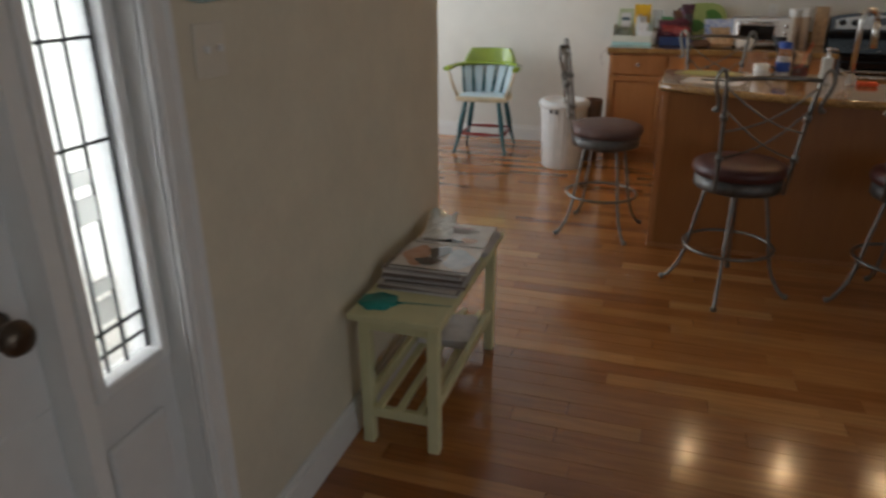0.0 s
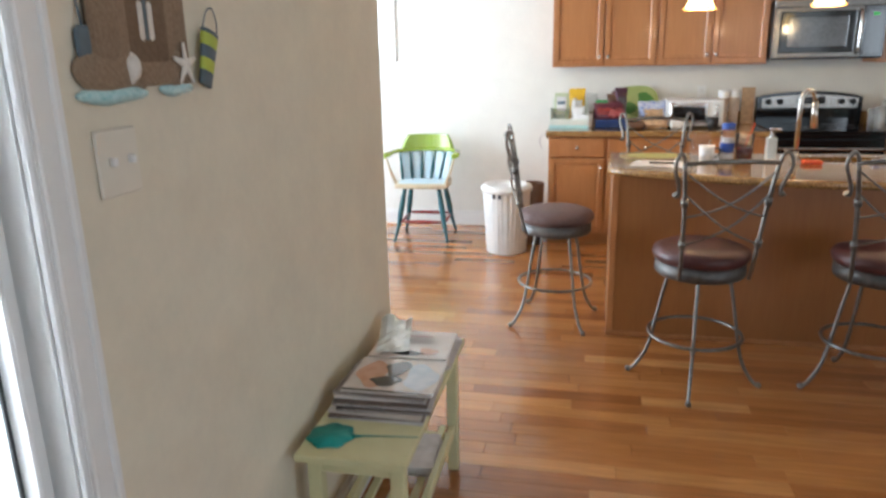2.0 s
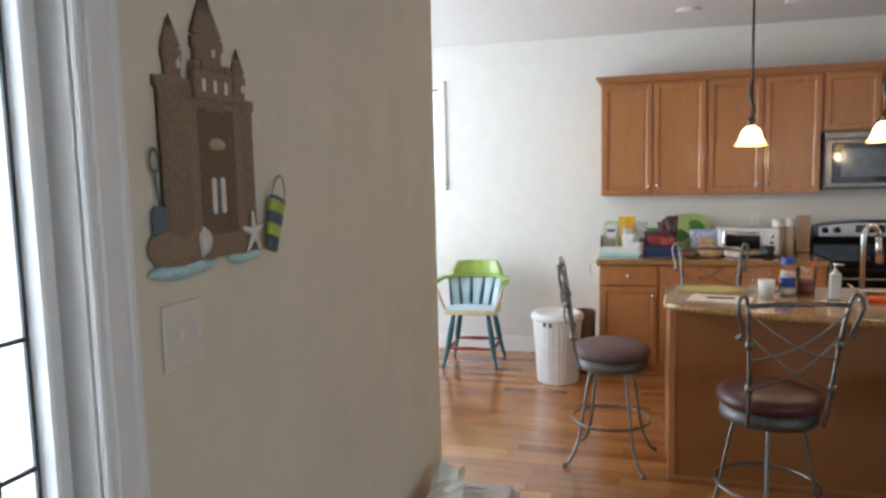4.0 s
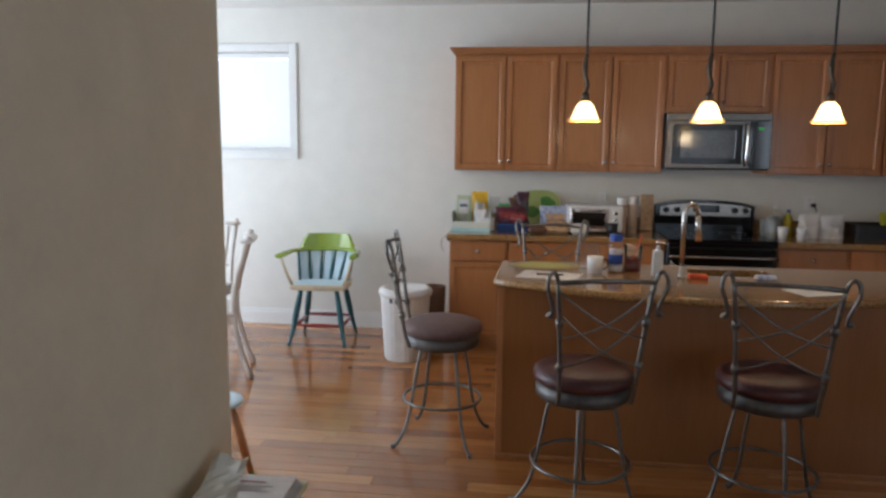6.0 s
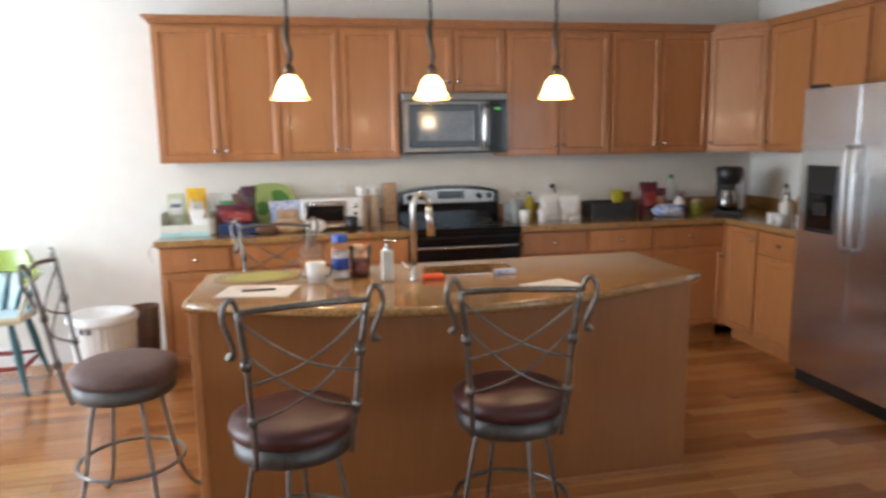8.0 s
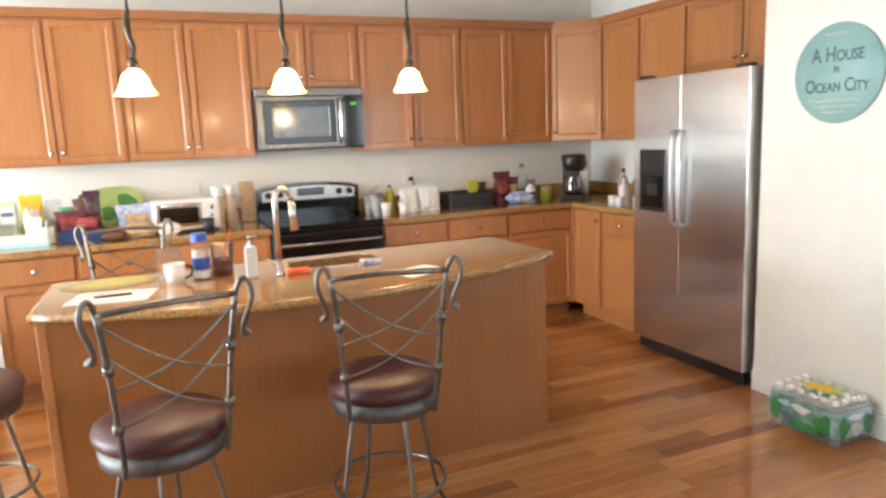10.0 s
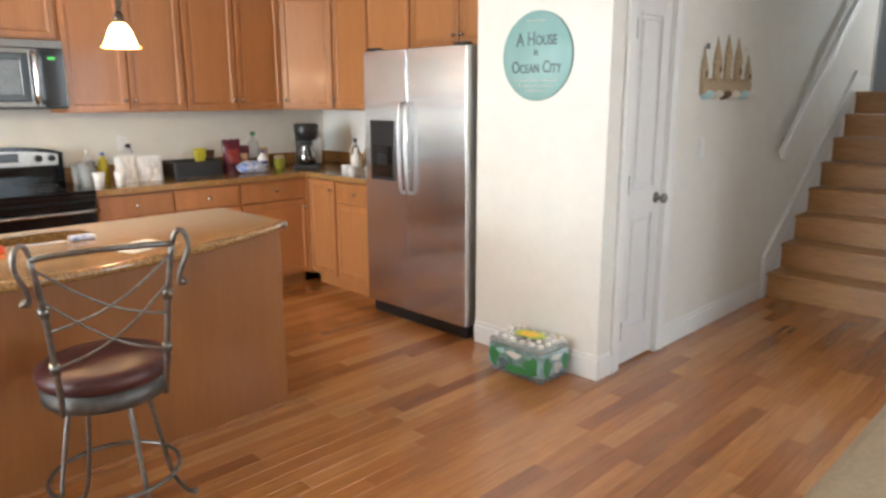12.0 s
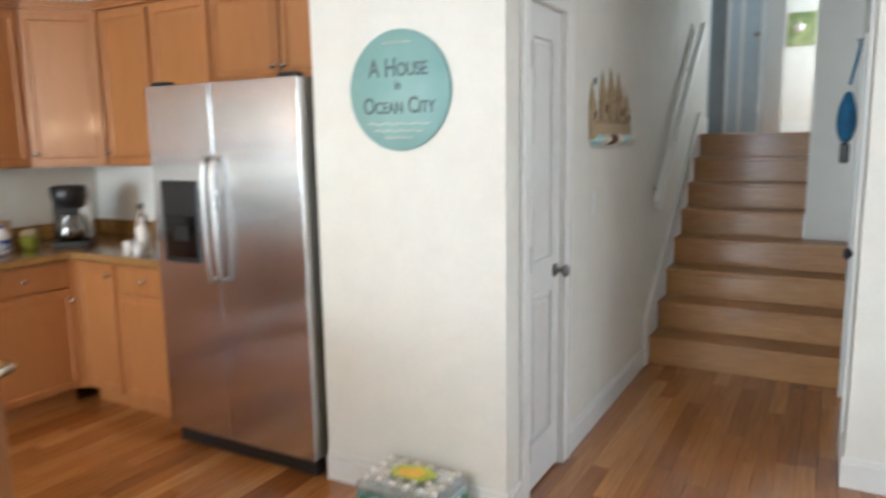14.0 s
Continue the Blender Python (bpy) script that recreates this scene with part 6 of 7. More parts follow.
def bag_of(name, x, y, w, d, h, mat, label, category, rz=0.0, z=CZ, seed=1, print_mat=None):
    """A soft pack. Low ones are lumpy loaves; tall ones a wrinkled pouch with a crimped top and a printed front."""
    b = thing(name, x, y, z, label, category, rz=rz)
    bm = bmesh.new()
    if h < d:
        bmesh.ops.create_uvsphere(bm, u_segments=20, v_segments=12, radius=1.0)
        for v in bm.verts:
            p = v.co.copy()
            k = 1 + 0.2 * noise.noise(p * 2.6 + Vector((seed, seed * 2.0, 0)))
            sx, sy = math.copysign(abs(p.x) ** 0.5, p.x), math.copysign(abs(p.y) ** 0.6, p.y)
            v.co = (sx * w / 2 * k, sy * d / 2 * k, max(0.0, h / 2 + p.z * h / 2 * k))
        part("pack", bm, mat, b)
        return b

    def skin(u, v, side):
        belly = (1 - abs(u) ** 3) ** 0.5 * min(1.0, (0.93 - v) / 0.45 if v < 0.93 else 0.0) * (0.75 + 0.25 * math.cos(2 * (v - 0.25)))
        crease = 0.10 * noise.noise(Vector((u * 2.6 + seed, v * 4.5, side * 3.0))) + 0.05 * noise.noise(Vector((u * 7 + seed, v * 9, side)))
        depth = max(0.0, belly * (1 + 2.2 * crease)) * d / 2 + 0.0015
        wide = w / 2 * (1 - 0.07 * math.sin(math.pi * min(v / 0.9, 1))) * (1 + 0.06 * noise.noise(Vector((seed * 1.7, v * 3, 0))))
        lean = 0.10 * h * v * v * noise.noise(Vector((seed * 3.1, 0.5, 0.2)))
        return (u * wide, side * depth + lean, v * h * (1 - 0.03 * u * noise.noise(Vector((seed, 2, 1)))) + 0.012 * h * v * math.sin(9 * u + seed))

    nu, nv = 14, 14
    sides = []
    for side in (-1, 1):
        g = [[bm.verts.new(skin(-1 + 2 * i / nu, j / nv, side)) for j in range(nv + 1)] for i in range(nu + 1)]
        sides.append(g)
        for p, q in zip(g, g[1:]):
            for j in range(nv):
                f = (p[j], q[j], q[j + 1], p[j + 1])
                bm.faces.new(f if side < 0 else f[::-1])
    a, c = sides
    for j in range(nv):
        bm.faces.new((a[0][j], a[0][j + 1], c[0][j + 1], c[0][j]))
        bm.faces.new((a[nu][j + 1], a[nu][j], c[nu][j], c[nu][j + 1]))
    for i in range(nu):
        bm.faces.new((a[i + 1][0], a[i][0], c[i][0], c[i + 1][0]))
        bm.faces.new((a[i][nv], a[i + 1][nv], c[i + 1][nv], c[i][nv]))
    part("pack", bm, mat, b)
    if print_mat:
        bm = bmesh.new()
        g = []
        for i in range(9):
            col = []
            for j in range(7):
                px, py, pz = skin(-0.68 + 1.36 * i / 8, 0.28 + 0.42 * j / 6, -1)
                col.append(bm.verts.new((px, py - 0.0025, pz)))
            g.append(col)
        for p, q in zip(g, g[1:]):
            for j in range(6):
                bm.faces.new((p[j], q[j], q[j + 1], p[j + 1]))
        part("print", bm, print_mat, b)
    return b


def cup(name, x, y, h, r0, r1, mat, label, category="cup", z=CZ, handle=False):
    c = thing(name, x, y, z, label, category)
    part("body", turned([(0, 0), (r0, 0), (r1, h), (r1 * 0.93, h), (r0 * 0.9, 0.006), (0, 0.006)], steps=20), mat, c)
    if handle:
        part("handle", rodded(curve_through([(r1 * 0.95, 0, h * 0.85), (r1 * 1.55, 0, h * 0.75), (r1 * 1.5, 0, h * 0.35), (r0 * 1.0, 0, h * 0.2)]), 0.005, 8), BLACK, c, "dark handle")
    return c


# white caddy with papers and bags at the counter's end
cad = thing("countertop_caddy", 0.145, -0.33, CZ, "white divided countertop caddy holding cards and packets", "caddy")
bm = bmesh.new()
box(bm, -0.15, -0.11, 0.0, 0.15, 0.11, 0.008)
for s in (-1, 1):
    box(bm, s * 0.147 - 0.004, -0.11, 0.008, s * 0.147 + 0.004, 0.11, 0.15, 0.002)
box(bm, -0.142, 0.10, 0.008, 0.142, 0.108, 0.22, 0.002)
box(bm, -0.142, -0.108, 0.008, 0.142, -0.10, 0.075, 0.002)
part("tray", bm, shade("cloudy_caddy_plastic", (0.62, 0.66, 0.58), 0.3, second=(0.74, 0.75, 0.68), scale=12, coat=0.3), cad)
part("foot_band", boxed(-0.152, -0.114, 0.0, 0.152, -0.1105, 0.025, 0.001), AQUA, cad)
part("card", boxed(-0.12, 0.02, 0.02, -0.01, 0.026, 0.27, 0.001), shade("pale_green_card", (0.50, 0.56, 0.34), 0.5), cad, "pale green printed card")
part("card", boxed(-0.105, 0.010, 0.13, -0.025, 0.019, 0.24, 0.001), PAPER, cad)
part("card_text", boxed(-0.098, 0.008, 0.18, -0.035, 0.010, 0.205), GREY_PAINT, cad)
bag_of("sugar_packet", 0.215, -0.36, 0.10, 0.08, 0.16, WHITE_PLASTIC, "white plastic packet in the caddy", "packet", z=CZ + 0.009, seed=3)
bag_of("snack_packet", 0.07, -0.37, 0.09, 0.06, 0.12, PET, "clear plastic packet in the caddy", "packet", z=CZ + 0.009, seed=5)
bag_of("yellow_packet", 0.20, -0.24, 0.13, 0.08, 0.30, YELLOW, "bright yellow packet standing at the back", "packet", seed=7, print_mat=PAPER)
bag_of("clear_packet", 0.32, -0.20, 0.09, 0.07, 0.26, PET, "clear plastic packet beside the caddy", "packet", seed=8)
bag_of("tissue_packet", 0.265, -0.395, 0.13, 0.07, 0.10, PAPER, "crumpled white packet in the caddy", "packet", z=CZ + 0.009, seed=61)
bottle(0.185, -0.29, 0.22, 0.03, WHITE_PLASTIC, CREAM_PAINT, "small white bottle in the caddy", z=CZ + 0.009)
PLUM = shade("plum_foil", (0.10, 0.018, 0.06), 0.3, second=(0.03, 0.015, 0.03), scale=30, coat=0.3)
# basket of packs, green platter
bsk = thing("snack_tray", 0.47, -0.32, CZ, "blue tray heaped with snack packs", "tray")
part("tray", slab(bmesh.new(), [(-0.12, -0.12), (0.12, -0.12), (0.13, 0.12), (-0.13, 0.12)], 0, 0.07, 0.008), shade("navy_tray", (0.012, 0.035, 0.12), 0.4), bsk)
for k, (dx, dy, w, h, m_) in enumerate(((-0.05, -0.03, 0.18, 0.12, MAROON), (0.04, 0.03, 0.15, 0.19, BROWN), (-0.06, 0.05, 0.12, 0.14, GREEN), (0.05, 0.06, 0.10, 0.21, MAROON), (0.04, -0.05, 0.14, 0.08, RED_PAINT), (0.07, 0.05, 0.10, 0.235, PLUM))):
    bag_of("snack_pack", 0.47 + dx, -0.32 + dy, w, 0.10, h, m_, "crumpled snack pack in the blue tray", "packet", rz=25 * math.sin(3 * k), z=CZ + 0.0705, seed=11 + k, print_mat=(RED_PAINT, MAROON, YELLOW_GREEN, BROWN, BROWN, GREY_CLOTH)[k])
pl = thing("green_platter", 0.675, -0.085, CZ, "lime green oval platter leaning on the wall", "platter")
bm = bmesh.new()
ov = [(0.175 * math.copysign(abs(math.cos(a)) ** 0.7, math.cos(a)), 0.155 + 0.155 * math.copysign(abs(math.sin(a)) ** 0.7, math.sin(a))) for a in [2 * math.pi * k / 32 for k in range(32)]]
upright(bm, ov, -0.008, 0.004)
part("plate", bm, shade("platter_green", (0.30, 0.40, 0.10), 0.3, second=(0.40, 0.48, 0.18), scale=20), pl).matrix_local = pose(0, -0.02, 0.004, -12, 0, 0)
bm = bmesh.new()
for cx, cz, r in ((0.06, 0.2, 0.06), (-0.05, 0.13, 0.05), (0.09, 0.1, 0.045)):
    upright(bm, [(cx + r * math.cos(a) * (1 + 0.3 * math.cos(3 * a)), cz + r * math.sin(a)) for a in [2 * math.pi * k / 14 for k in range(14)]], -0.0105, -0.0082)
part("leaf_pattern", bm, shade("leaf_green", (0.06, 0.22, 0.03), 0.4), pl).matrix_local = pose(0, -0.02, 0.004, -12, 0, 0)
bag_of("chip_bag", 0.79, -0.28, 0.24, 0.10, 0.20, PACK_BLUE, "blue and white printed snack bag", "packet", rz=14, seed=21, print_mat=KRAFT)
bag_of("bread_bag", 0.80, -0.42, 0.20, 0.11, 0.09, KRAFT, "loaf of bread in a bag", "bread", seed=22)
bag_of("bread_bag", 0.98, -0.45, 0.14, 0.10, 0.08, SHELL, "pale bread rolls in a clear bag", "bread", seed=23)
bag_of("bread_bag", 0.66, -0.46, 0.14, 0.09, 0.06, BROWN, "dark wrapped loaf on the counter", "bread", seed=24)
# toaster oven
to = thing("toaster_oven", 1.095, -0.27, CZ, "white and steel toaster oven with glass door", "toaster oven")
part("body", boxed(-0.21, -0.13, 0.015, 0.21, 0.14, 0.215, 0.012, 2), WHITE_PLASTIC, to)
td = part("door", boxed(-0.185, -0.141, 0.04, 0.095, -0.1305, 0.195, 0.004), CHROME, to)
part("window", boxed(-0.165, -0.1435, 0.06, 0.075, -0.1405, 0.165, 0.003), BLACK_GLASS, td)
part("handle", rodded([(-0.15, -0.15, 0.182), (0.06, -0.15, 0.182)], 0.006, 8), CHROME, td)
for z in (0.06, 0.11, 0.16):
    kb = turned([(0, 0), (0.016, 0), (0.014, 0.016), (0, 0.017)], steps=14)
    bmesh.ops.rotate(kb, verts=kb.verts, cent=(0, 0, 0), matrix=Matrix.Rotation(radians(90), 3, "X"))
    bmesh.ops.translate(kb, verts=kb.verts, vec=(0.155, -0.1305, z))
    part("dial", kb, CHROME, to)
for x in (-0.18, 0.18):
    part("foot", boxed(x - 0.015, -0.11, 0, x + 0.015, 0.11, 0.0145), BLACK, to)
CUP_SLEEVE = shade("pale_tan_sleeve", (0.52, 0.41, 0.32), 0.5, grain=0.06, scale=30)
mugb = cup("dark_mug", 1.22, -0.47, 0.09, 0.035, 0.042, BLACK, "dark mug in front of the toaster oven")
for x, y, h, m_ in ((1.31, -0.30, 0.22, CUP_SLEEVE), (1.39, -0.29, 0.225, CUP_SLEEVE)):
    c = thing("cup_stack", x, y, CZ, "tall stack of paper cups in a tan sleeve", "cup stack", "cup stacks")
    part("sleeve", turned([(0, 0), (0.033, 0), (0.040, h), (0, h)], steps=18), m_, c)
    part("cups", turned([(0.040, h), (0.042, h + 0.035), (0.045, h + 0.06), (0.041, h + 0.06), (0, h + 0.05)], steps=18), WHITE_PLASTIC, c)
blk = thing("cutting_board", 1.53, -0.07, CZ, "small wooden cutting board leaning beside the range", "cutting board")
part("board", boxed(-0.05, -0.02, 0.003, 0.05, 0.0, 0.29, 0.006, 2), KRAFT, blk)
for x in (1.187, 2.79):
    o = thing("wall_outlet", x, -0.001, 1.16, "white double outlet plate above the counter", "outlet", "outlets")
    part("plate", boxed(-0.035, -0.007, -0.058, 0.035, -0.001, 0.058, 0.003), TRIM, o)
    for z in (-0.02, 0.02):
        part("socket", boxed(-0.014, -0.009, z - 0.013, 0.014, -0.0065, z + 0.013, 0.002), WHITE_PLASTIC, o)
# right of the range
for k, (x, y) in enumerate(((2.40, -0.20), (2.41, -0.31), (2.395, -0.40), (2.475, -0.24))):
    cup("glass", x, y, 0.13 + 0.02 * (k % 2), 0.028, 0.035, TUMBLER, "clear drinking glass on the counter", "glass")
for x, y in ((2.455, -0.44), (2.58, -0.47)):
    cup("white_cup", x, y, 0.09, 0.028, 0.038, WHITE_PLASTIC, "small white paper cup")
bottle(2.57, -0.20, 0.20, 0.035, shade("oil_yellow", (0.45, 0.38, 0.03), 0.25), BLUE, "yellow bottle with blue cap")
bottle(2.50, -0.13, 0.22, 0.032, PET, WHITE_PLASTIC, "clear bottle near the range")
bag_of("white_box_bag", 2.685, -0.30, 0.16, 0.10, 0.19, WHITE_PLASTIC, "white stiff paper bag standing on the counter", "bag", rz=4, seed=51)
bag_of("white_bag", 2.845, -0.31, 0.18, 0.13, 0.175, PAPER, "crumpled white paper bag on the counter", "bag", rz=-6, seed=53)
plug = thing("power_plug", 2.815, -0.009, 1.14, "black plug and cord in the wall outlet", "plug")
part("plug_body", boxed(-0.016, -0.035, -0.014, 0.016, -0.001, 0.016, 0.005, 2), BLACK, plug)
part("cord", rodded(curve_through([(0.0, -0.03, -0.005), (0.012, -0.05, -0.04), (0.02, -0.045, -0.12), (0.05, -0.05, -0.215)]), 0.004, 6), BLACK, plug)
blt = thing("black_tray", 3.16, -0.28, CZ, "black dish rack tray on the counter", "tray")
bm = bmesh.new()
box(bm, -0.18, -0.13, 0, 0.18, 0.13, 0.012)
for s in (-1, 1):
    box(bm, s * 0.176 - 0.005, -0.13, 0.012, s * 0.176 + 0.005, 0.13, 0.115, 0.002)
    box(bm, -0.17, s * 0.126 - 0.005, 0.012, 0.17, s * 0.126 + 0.005, 0.115, 0.002)
part("tray", bm, BLACK, blt)
bag_of("yellow_sponge", 3.30, -0.15, 0.10, 0.06, 0.19, shade("yellow_green_pack", (0.55, 0.52, 0.03), 0.5), "yellow-green pack behind the tray", "packet", seed=31)
bag_of("onion_pack", 3.385, -0.13, 0.08, 0.06, 0.17, BROWN, "dark brown pack on the counter", "packet", seed=32)
bag_of("coffee_bag", 3.505, -0.26, 0.15, 0.10, 0.25, MAROON, "maroon foil coffee bag", "coffee bag", seed=33, print_mat=RED_PAINT)
bag_of("coffee_bag", 3.61, -0.23, 0.11, 0.09, 0.20, MAROON, "smaller maroon foil bag", "coffee bag", rz=-20, seed=36, print_mat=KRAFT)
bottle(3.715, -0.22, 0.30, 0.045, PET, GREEN, "clear bottle with green cap")
bottle(3.70, -0.38, 0.16, 0.04, WHITE_PLASTIC, BLUE, "white jar with blue lid", stripe=BLUE)
bag_of("chip_bag", 3.58, -0.42, 0.22, 0.12, 0.09, PACK_BLUE, "crumpled blue and white bag", "packet", seed=34)
bag_of("brown_pack", 3.80, -0.22, 0.09, 0.07, 0.17, KRAFT, "tan pack beside the bottle", "packet", seed=35)
for x, y in ((3.87, -0.33), (3.93, -0.26)):
    j = thing("jar", x, y, CZ, "small yellow-green jar with cream lid", "jar", "jars")
    part("glass", turned([(0, 0), (0.038, 0), (0.040, 0.07), (0.03, 0.085), (0, 0.085)], steps=16), YELLOW_GREEN, j)
    part("lid", turned([(0.036, 0.083), (0.036, 0.105), (0, 0.106)], steps=16), CREAM_PAINT, j)
# coffee maker
SILVER_PLASTIC = shade("silver_plastic", (0.60, 0.60, 0.60), 0.35, 0.4, grain=0.03, scale=30)
cm = thing("coffee_maker", 4.09, -0.42, CZ, "black drip coffee maker with steel sides", "coffee maker", rz=-40)
part("base", boxed(-0.10, -0.13, 0, 0.10, 0.12, 0.035, 0.008, 2), BLACK, cm)
part("column", boxed(-0.10, 0.03, 0.0355, 0.10, 0.12, 0.30, 0.008, 2), BLACK, cm)
part("side_panel", boxed(0.1005, -0.03, 0.04, 0.106, 0.12, 0.33, 0.002), SILVER_PLASTIC, cm)
part("front_panel", boxed(0.045, 0.021, 0.04, 0.100, 0.0295, 0.29, 0.002), SILVER_PLASTIC, cm)
part("brew_head", turned([(0, 0.23), (0.075, 0.23), (0.095, 0.29), (0.10, 0.345), (0.085, 0.36), (0, 0.362)], 0, -0.03, steps=24), BLACK, cm)
cf = part("carafe", turned([(0, 0.037), (0.065, 0.037), (0.078, 0.08), (0.07, 0.13), (0.05, 0.175), (0.055, 0.19), (0, 0.19)], 0, -0.045, steps=24), STEEL_SIDE, cm, "steel carafe")
part("handle", rodded(curve_through([(0, -0.10, 0.18), (0, -0.15, 0.16), (0, -0.15, 0.09), (0, -0.115, 0.07)]), 0.009, 8), BLACK, cf)
# bottles beside the fridge
for x, y, h, m_, cap in ((4.07, -1.08, 0.27, PET, BLACK), (4.15, -1.13, 0.24, KRAFT, BLACK), (4.03, -1.14, 0.20, SHELL, WHITE_PLASTIC), (4.12, -1.20, 0.22, WHITE_PLASTIC, BLACK)):
    bottle(x, y, h, 0.036, m_, cap, "condiment bottle on the corner counter", stripe=PAPER if m_ is PET else None)
for x, y in ((3.99, -1.06), (3.985, -1.15), (4.06, -1.25)):
    cup("salt_shaker", x, y, 0.075, 0.03, 0.03, WHITE_PLASTIC, "small white shaker on the corner counter", "shaker")

# ---- things on the island ----
ppr = thing("paper_stack", 0.685, -2.285, CZ, "sheets of white paper with a pen", "paper", rz=-14)
for k in range(3):
    part("sheet", boxed(-0.14 + 0.01 * k, -0.105, 0.0012 * k, 0.14 + 0.01 * k, 0.105, 0.0012 * k + 0.001), PAPER, ppr)
part("pen", rodded([(-0.05, -0.02, 0.008), (0.08, 0.01, 0.008)], 0.0045, 8), BLACK, ppr)
part("text_block", boxed(-0.10, 0.02, 0.0034, 0.04, 0.08, 0.0036), PAPER_GREY, ppr)
pp2 = thing("paper_sheet", 1.89, -2.50, CZ, "single sheet of white paper", "paper", rz=20)
part("sheet", boxed(-0.11, -0.085, 0, 0.11, 0.085, 0.0015), PAPER, pp2)
plm = thing("placemat", 0.68, -1.98, CZ, "yellow-green patterned place mat", "place mat", rz=5)
ring = [(math.cos(a), math.sin(a)) for a in [2 * math.pi * k / 36 for k in range(36)]]
part("mat", slab(bmesh.new(), [(0.19 * x, 0.125 * y) for x, y in ring], 0, 0.003), shade("mat_weave", (0.28, 0.22, 0.10), 0.55, second=(0.36, 0.29, 0.15), scale=60), plm)
part("mat_centre", slab(bmesh.new(), [(0.145 * x, 0.088 * y) for x, y in ring], 0.003, 0.0042), shade("mat_green", (0.32, 0.33, 0.10), 0.5, second=(0.42, 0.42, 0.16), scale=70), plm, "yellow-green centre of the mat")
cup("mug", 0.934, -2.15, 0.085, 0.036, 0.042, WHITE_PLASTIC, "white mug with dark handle on the island", "mug", handle=True)
bag_of("clear_wrapper", 0.92, -2.03, 0.11, 0.10, 0.14, THIN_CLEAR, "clear crumpled plastic bag on the island", "packet", seed=41)
jr = thing("plastic_jar", 1.043, -2.11, CZ, "clear plastic jar with wide blue lid and blue label", "jar")
part("body", turned([(0, 0), (0.036, 0), (0.038, 0.02), (0.036, 0.10), (0.038, 0.15), (0.030, 0.168), (0, 0.168)], steps=22), THIN_CLEAR, jr)
part("contents", turned([(0, 0.004), (0.032, 0.004), (0.032, 0.12), (0, 0.12)], steps=18), shade("pale_powder", (0.55, 0.50, 0.50), 0.6, grain=0.2, scale=60), jr)
part("label_band", turned([(0.0372, 0.045), (0.0372, 0.095)], steps=22), BLUE, jr)
part("label_band", turned([(0.0378, 0.012), (0.0378, 0.038)], steps=22), PAPER, jr, "white lower label")
part("lid", turned([(0.034, 0.165), (0.034, 0.195), (0.031, 0.198), (0, 0.198)], steps=22), BLUE, jr)
dr = cup("drink_cup", 1.133, -2.10, 0.145, 0.040, 0.049, THIN_CLEAR, "clear plastic cup with dark red drink", "cup")
part("drink", turned([(0, 0.007), (0.0362, 0.007), (0.0415, 0.068), (0, 0.068)], steps=18), TEA, dr)
part("straw", rodded([(0.0, 0.0, 0.062), (0.04, -0.01, 0.20)], 0.003, 6), ORANGE_RED, dr)
sd_ = thing("soap_dispenser", 1.238, -2.215, CZ, "white pump soap dispenser beside the faucet", "soap dispenser")
part("bottle", boxed(-0.026, -0.020, 0, 0.026, 0.020, 0.136, 0.009, 3), shade("milky_soap_plastic", (0.66, 0.66, 0.60), 0.25, grain=0.03, scale=12, coat=0.4), sd_)
part("pump", turned([(0.015, 0.133), (0.015, 0.148), (0.006, 0.151), (0.006, 0.170), (0.013, 0.172), (0.013, 0.182), (0, 0.184)], steps=14), CHROME, sd_)
part("nozzle", rodded([(0, 0, 0.177), (0.042, 0.0, 0.172)], 0.006, 8), CHROME, sd_)
spg = thing("sponge", 1.435, -2.235, CZ, "orange-red sponge beside the sink", "sponge")
part("block", boxed(-0.047, -0.030, 0, 0.047, 0.030, 0.022, 0.007, 2), ORANGE_RED, spg)
dc_ = thing("dish_cloth", 1.78, -2.205, CZ, "folded blue and white dish cloth by the sink", "cloth")
part("fold", boxed(-0.06, -0.025, 0, 0.04, 0.025, 0.022, 0.009, 2), PACK_BLUE, dc_)
bag_of("pastry_box", 1.11, -1.96, 0.16, 0.12, 0.10, KRAFT, "tan paper bag on the island", "packet", seed=44)

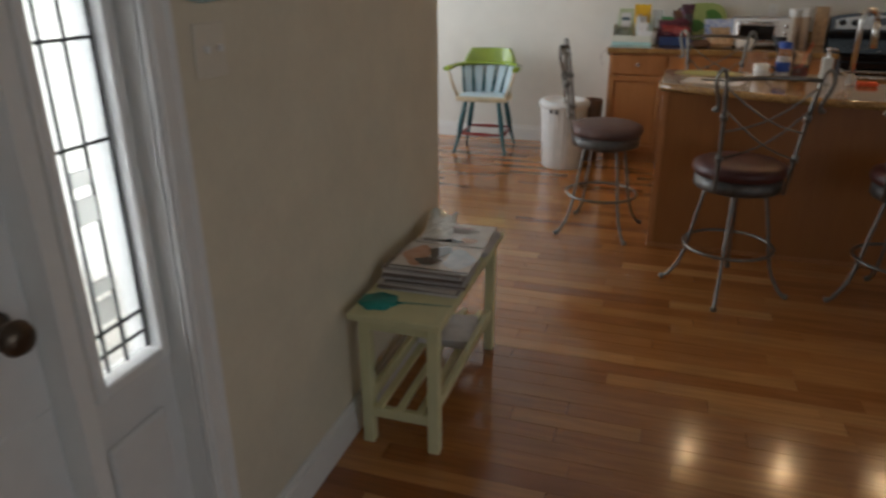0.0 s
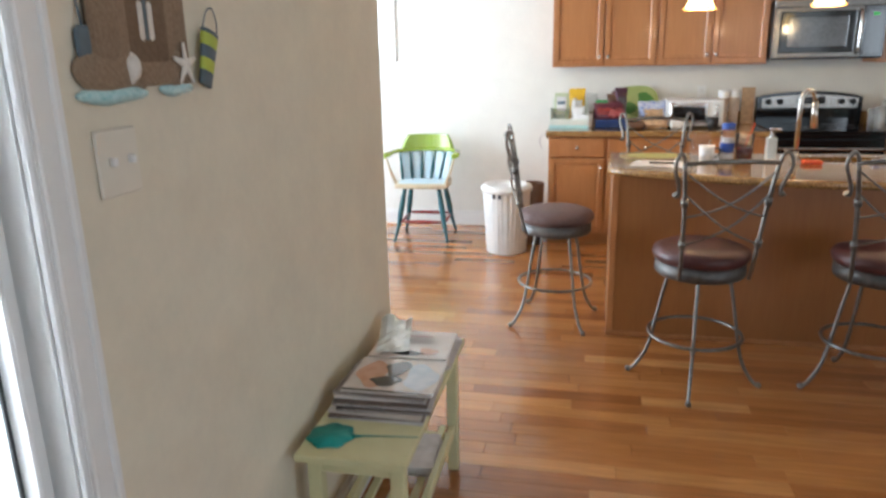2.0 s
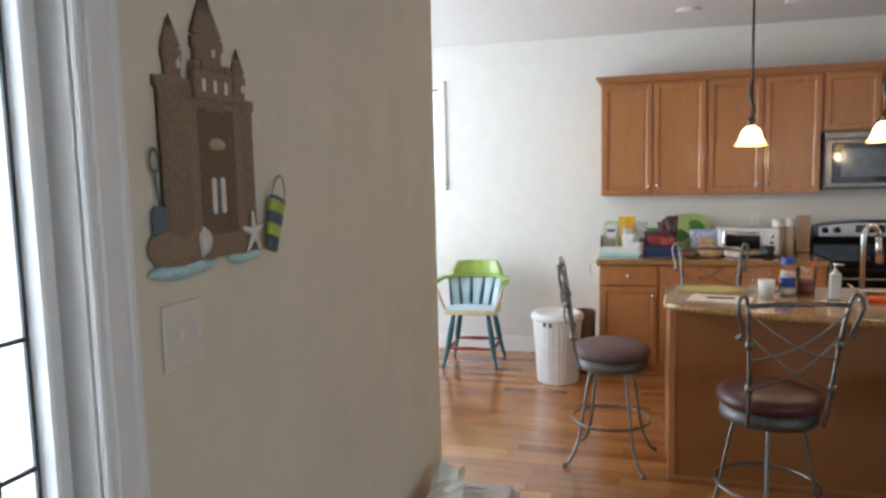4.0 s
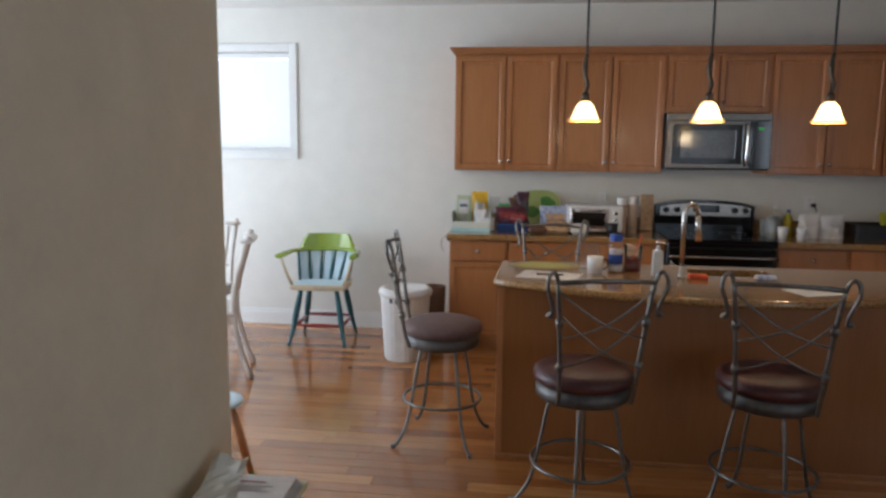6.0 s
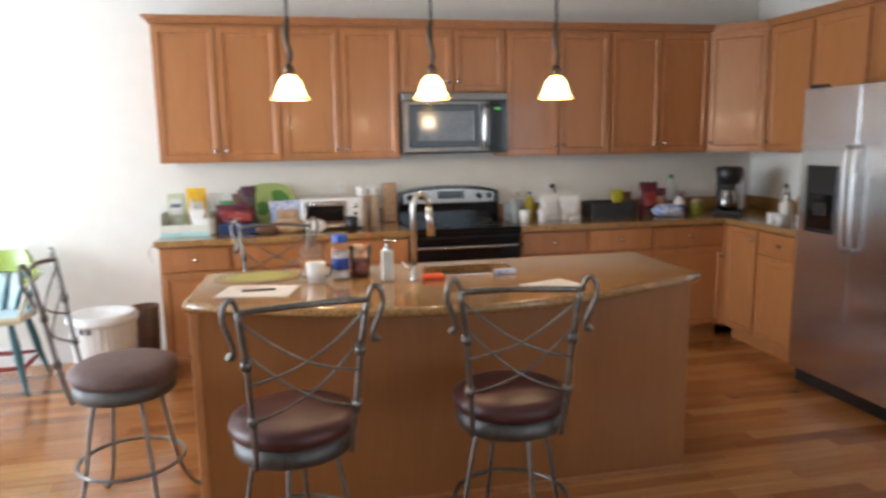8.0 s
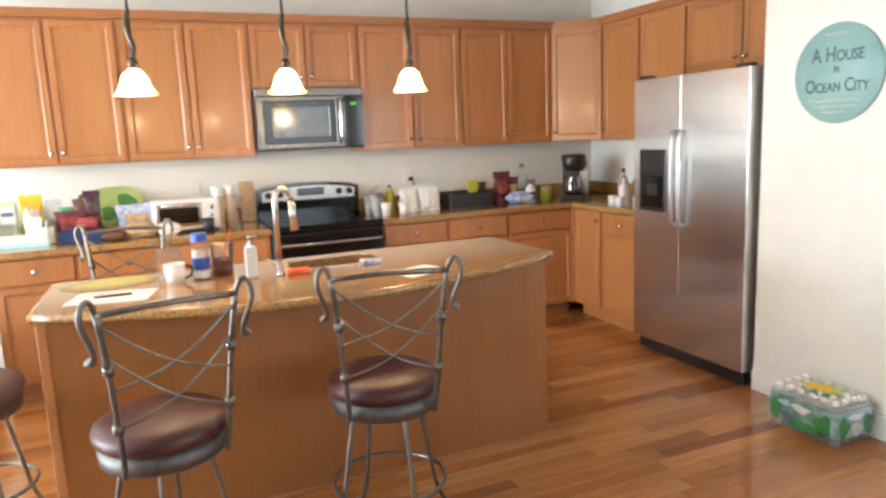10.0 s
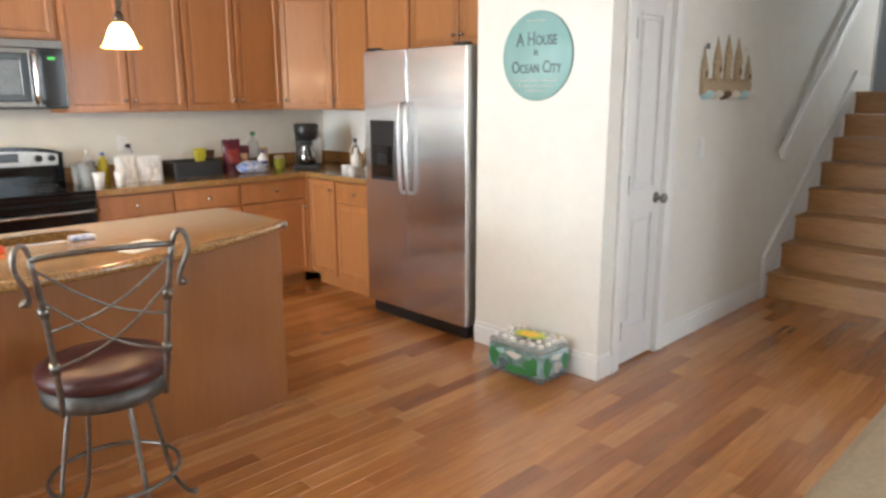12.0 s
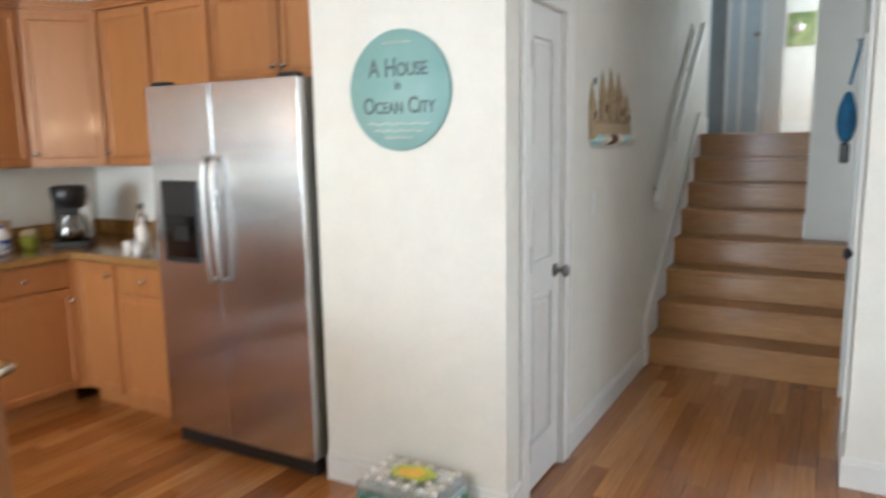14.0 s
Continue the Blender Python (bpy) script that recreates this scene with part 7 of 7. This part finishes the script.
# ---- oak floor boards, laid along the kitchen wall ----
BW = 0.083
rng = random.Random(9)
floor = tagged(new("floor", finish(boxed(-4.19, -9.1, -0.0118, -4.185, -9.09, -0.011), "floor", BROWN)), "glossy honey oak strip floor", "floor", kind="structure")
near, far = [], []
row = 0
y = 0.0
while y > -9.0:
    x_start = EX if y - BW < EY else -4.05
    x = x_start - rng.uniform(0, 1.2)
    x_end = 6.19 if -4.57 < y - BW and y < -3.225 else 4.84
    while x < x_end:
        length = rng.choice((0.45, 0.6, 0.75, 0.9, 1.1, 1.3))
        x0, x1 = max(x, x_start), min(x + length, x_end)
        if x1 - x0 > 0.05:
            middle = (x0 + x1) / 2
            (near if (-0.5 < middle < 4.0 and -4.9 < y < -2.9) else far).append((x0, y - BW, x1, y))
        x += length
    y -= BW
near.sort(key=lambda b: -abs(b[1] + 3.9))
while len(near) > 298:
    far.append(near.pop(0))


def board(verts, faces, x0, y0, x1, y1, drop=0.0):
    n = len(verts)
    g, c = 0.0002, 0.0008
    for z, e in ((-0.012, g), (-0.0014 + drop, g), (0.0 + drop, g + c)):
        verts += [(x0 + e, y0 + e, z), (x1 - e, y0 + e, z), (x1 - e, y1 - e, z), (x0 + e, y1 - e, z)]
    faces.append((n + 8, n + 9, n + 10, n + 11))
    for lo, hi in ((0, 4), (4, 8)):
        for k in range(4):
            m = (k + 1) % 4
            faces.append((n + lo + k, n + lo + m, n + hi + m, n + hi + k))


shared = {}
for x0, y0, x1, y1 in near:
    key = round(x1 - x0, 2)
    if key not in shared:
        vs, fs = [], []
        board(vs, fs, -key / 2, -BW / 2, key / 2, BW / 2)
        me = bpy.data.meshes.new("board")
        me.from_pydata(vs, [], fs)
        me.materials.append(BOARD)
        shared[key] = me
    ob = new("board", shared[key])
    ob.parent = floor
    ob.location = ((x0 + x1) / 2, (y0 + y1) / 2, rng.uniform(-0.0003, 0.0003))
vs, fs = [], []
for b in far:
    board(vs, fs, *b, drop=rng.uniform(-0.0003, 0.0003))
me = bpy.data.meshes.new("boards")
me.from_pydata(vs, [], fs)
me.materials.append(BOARD)
rest = new("boards", me)
rest.parent = floor
tagged(rest, kind="stuff")
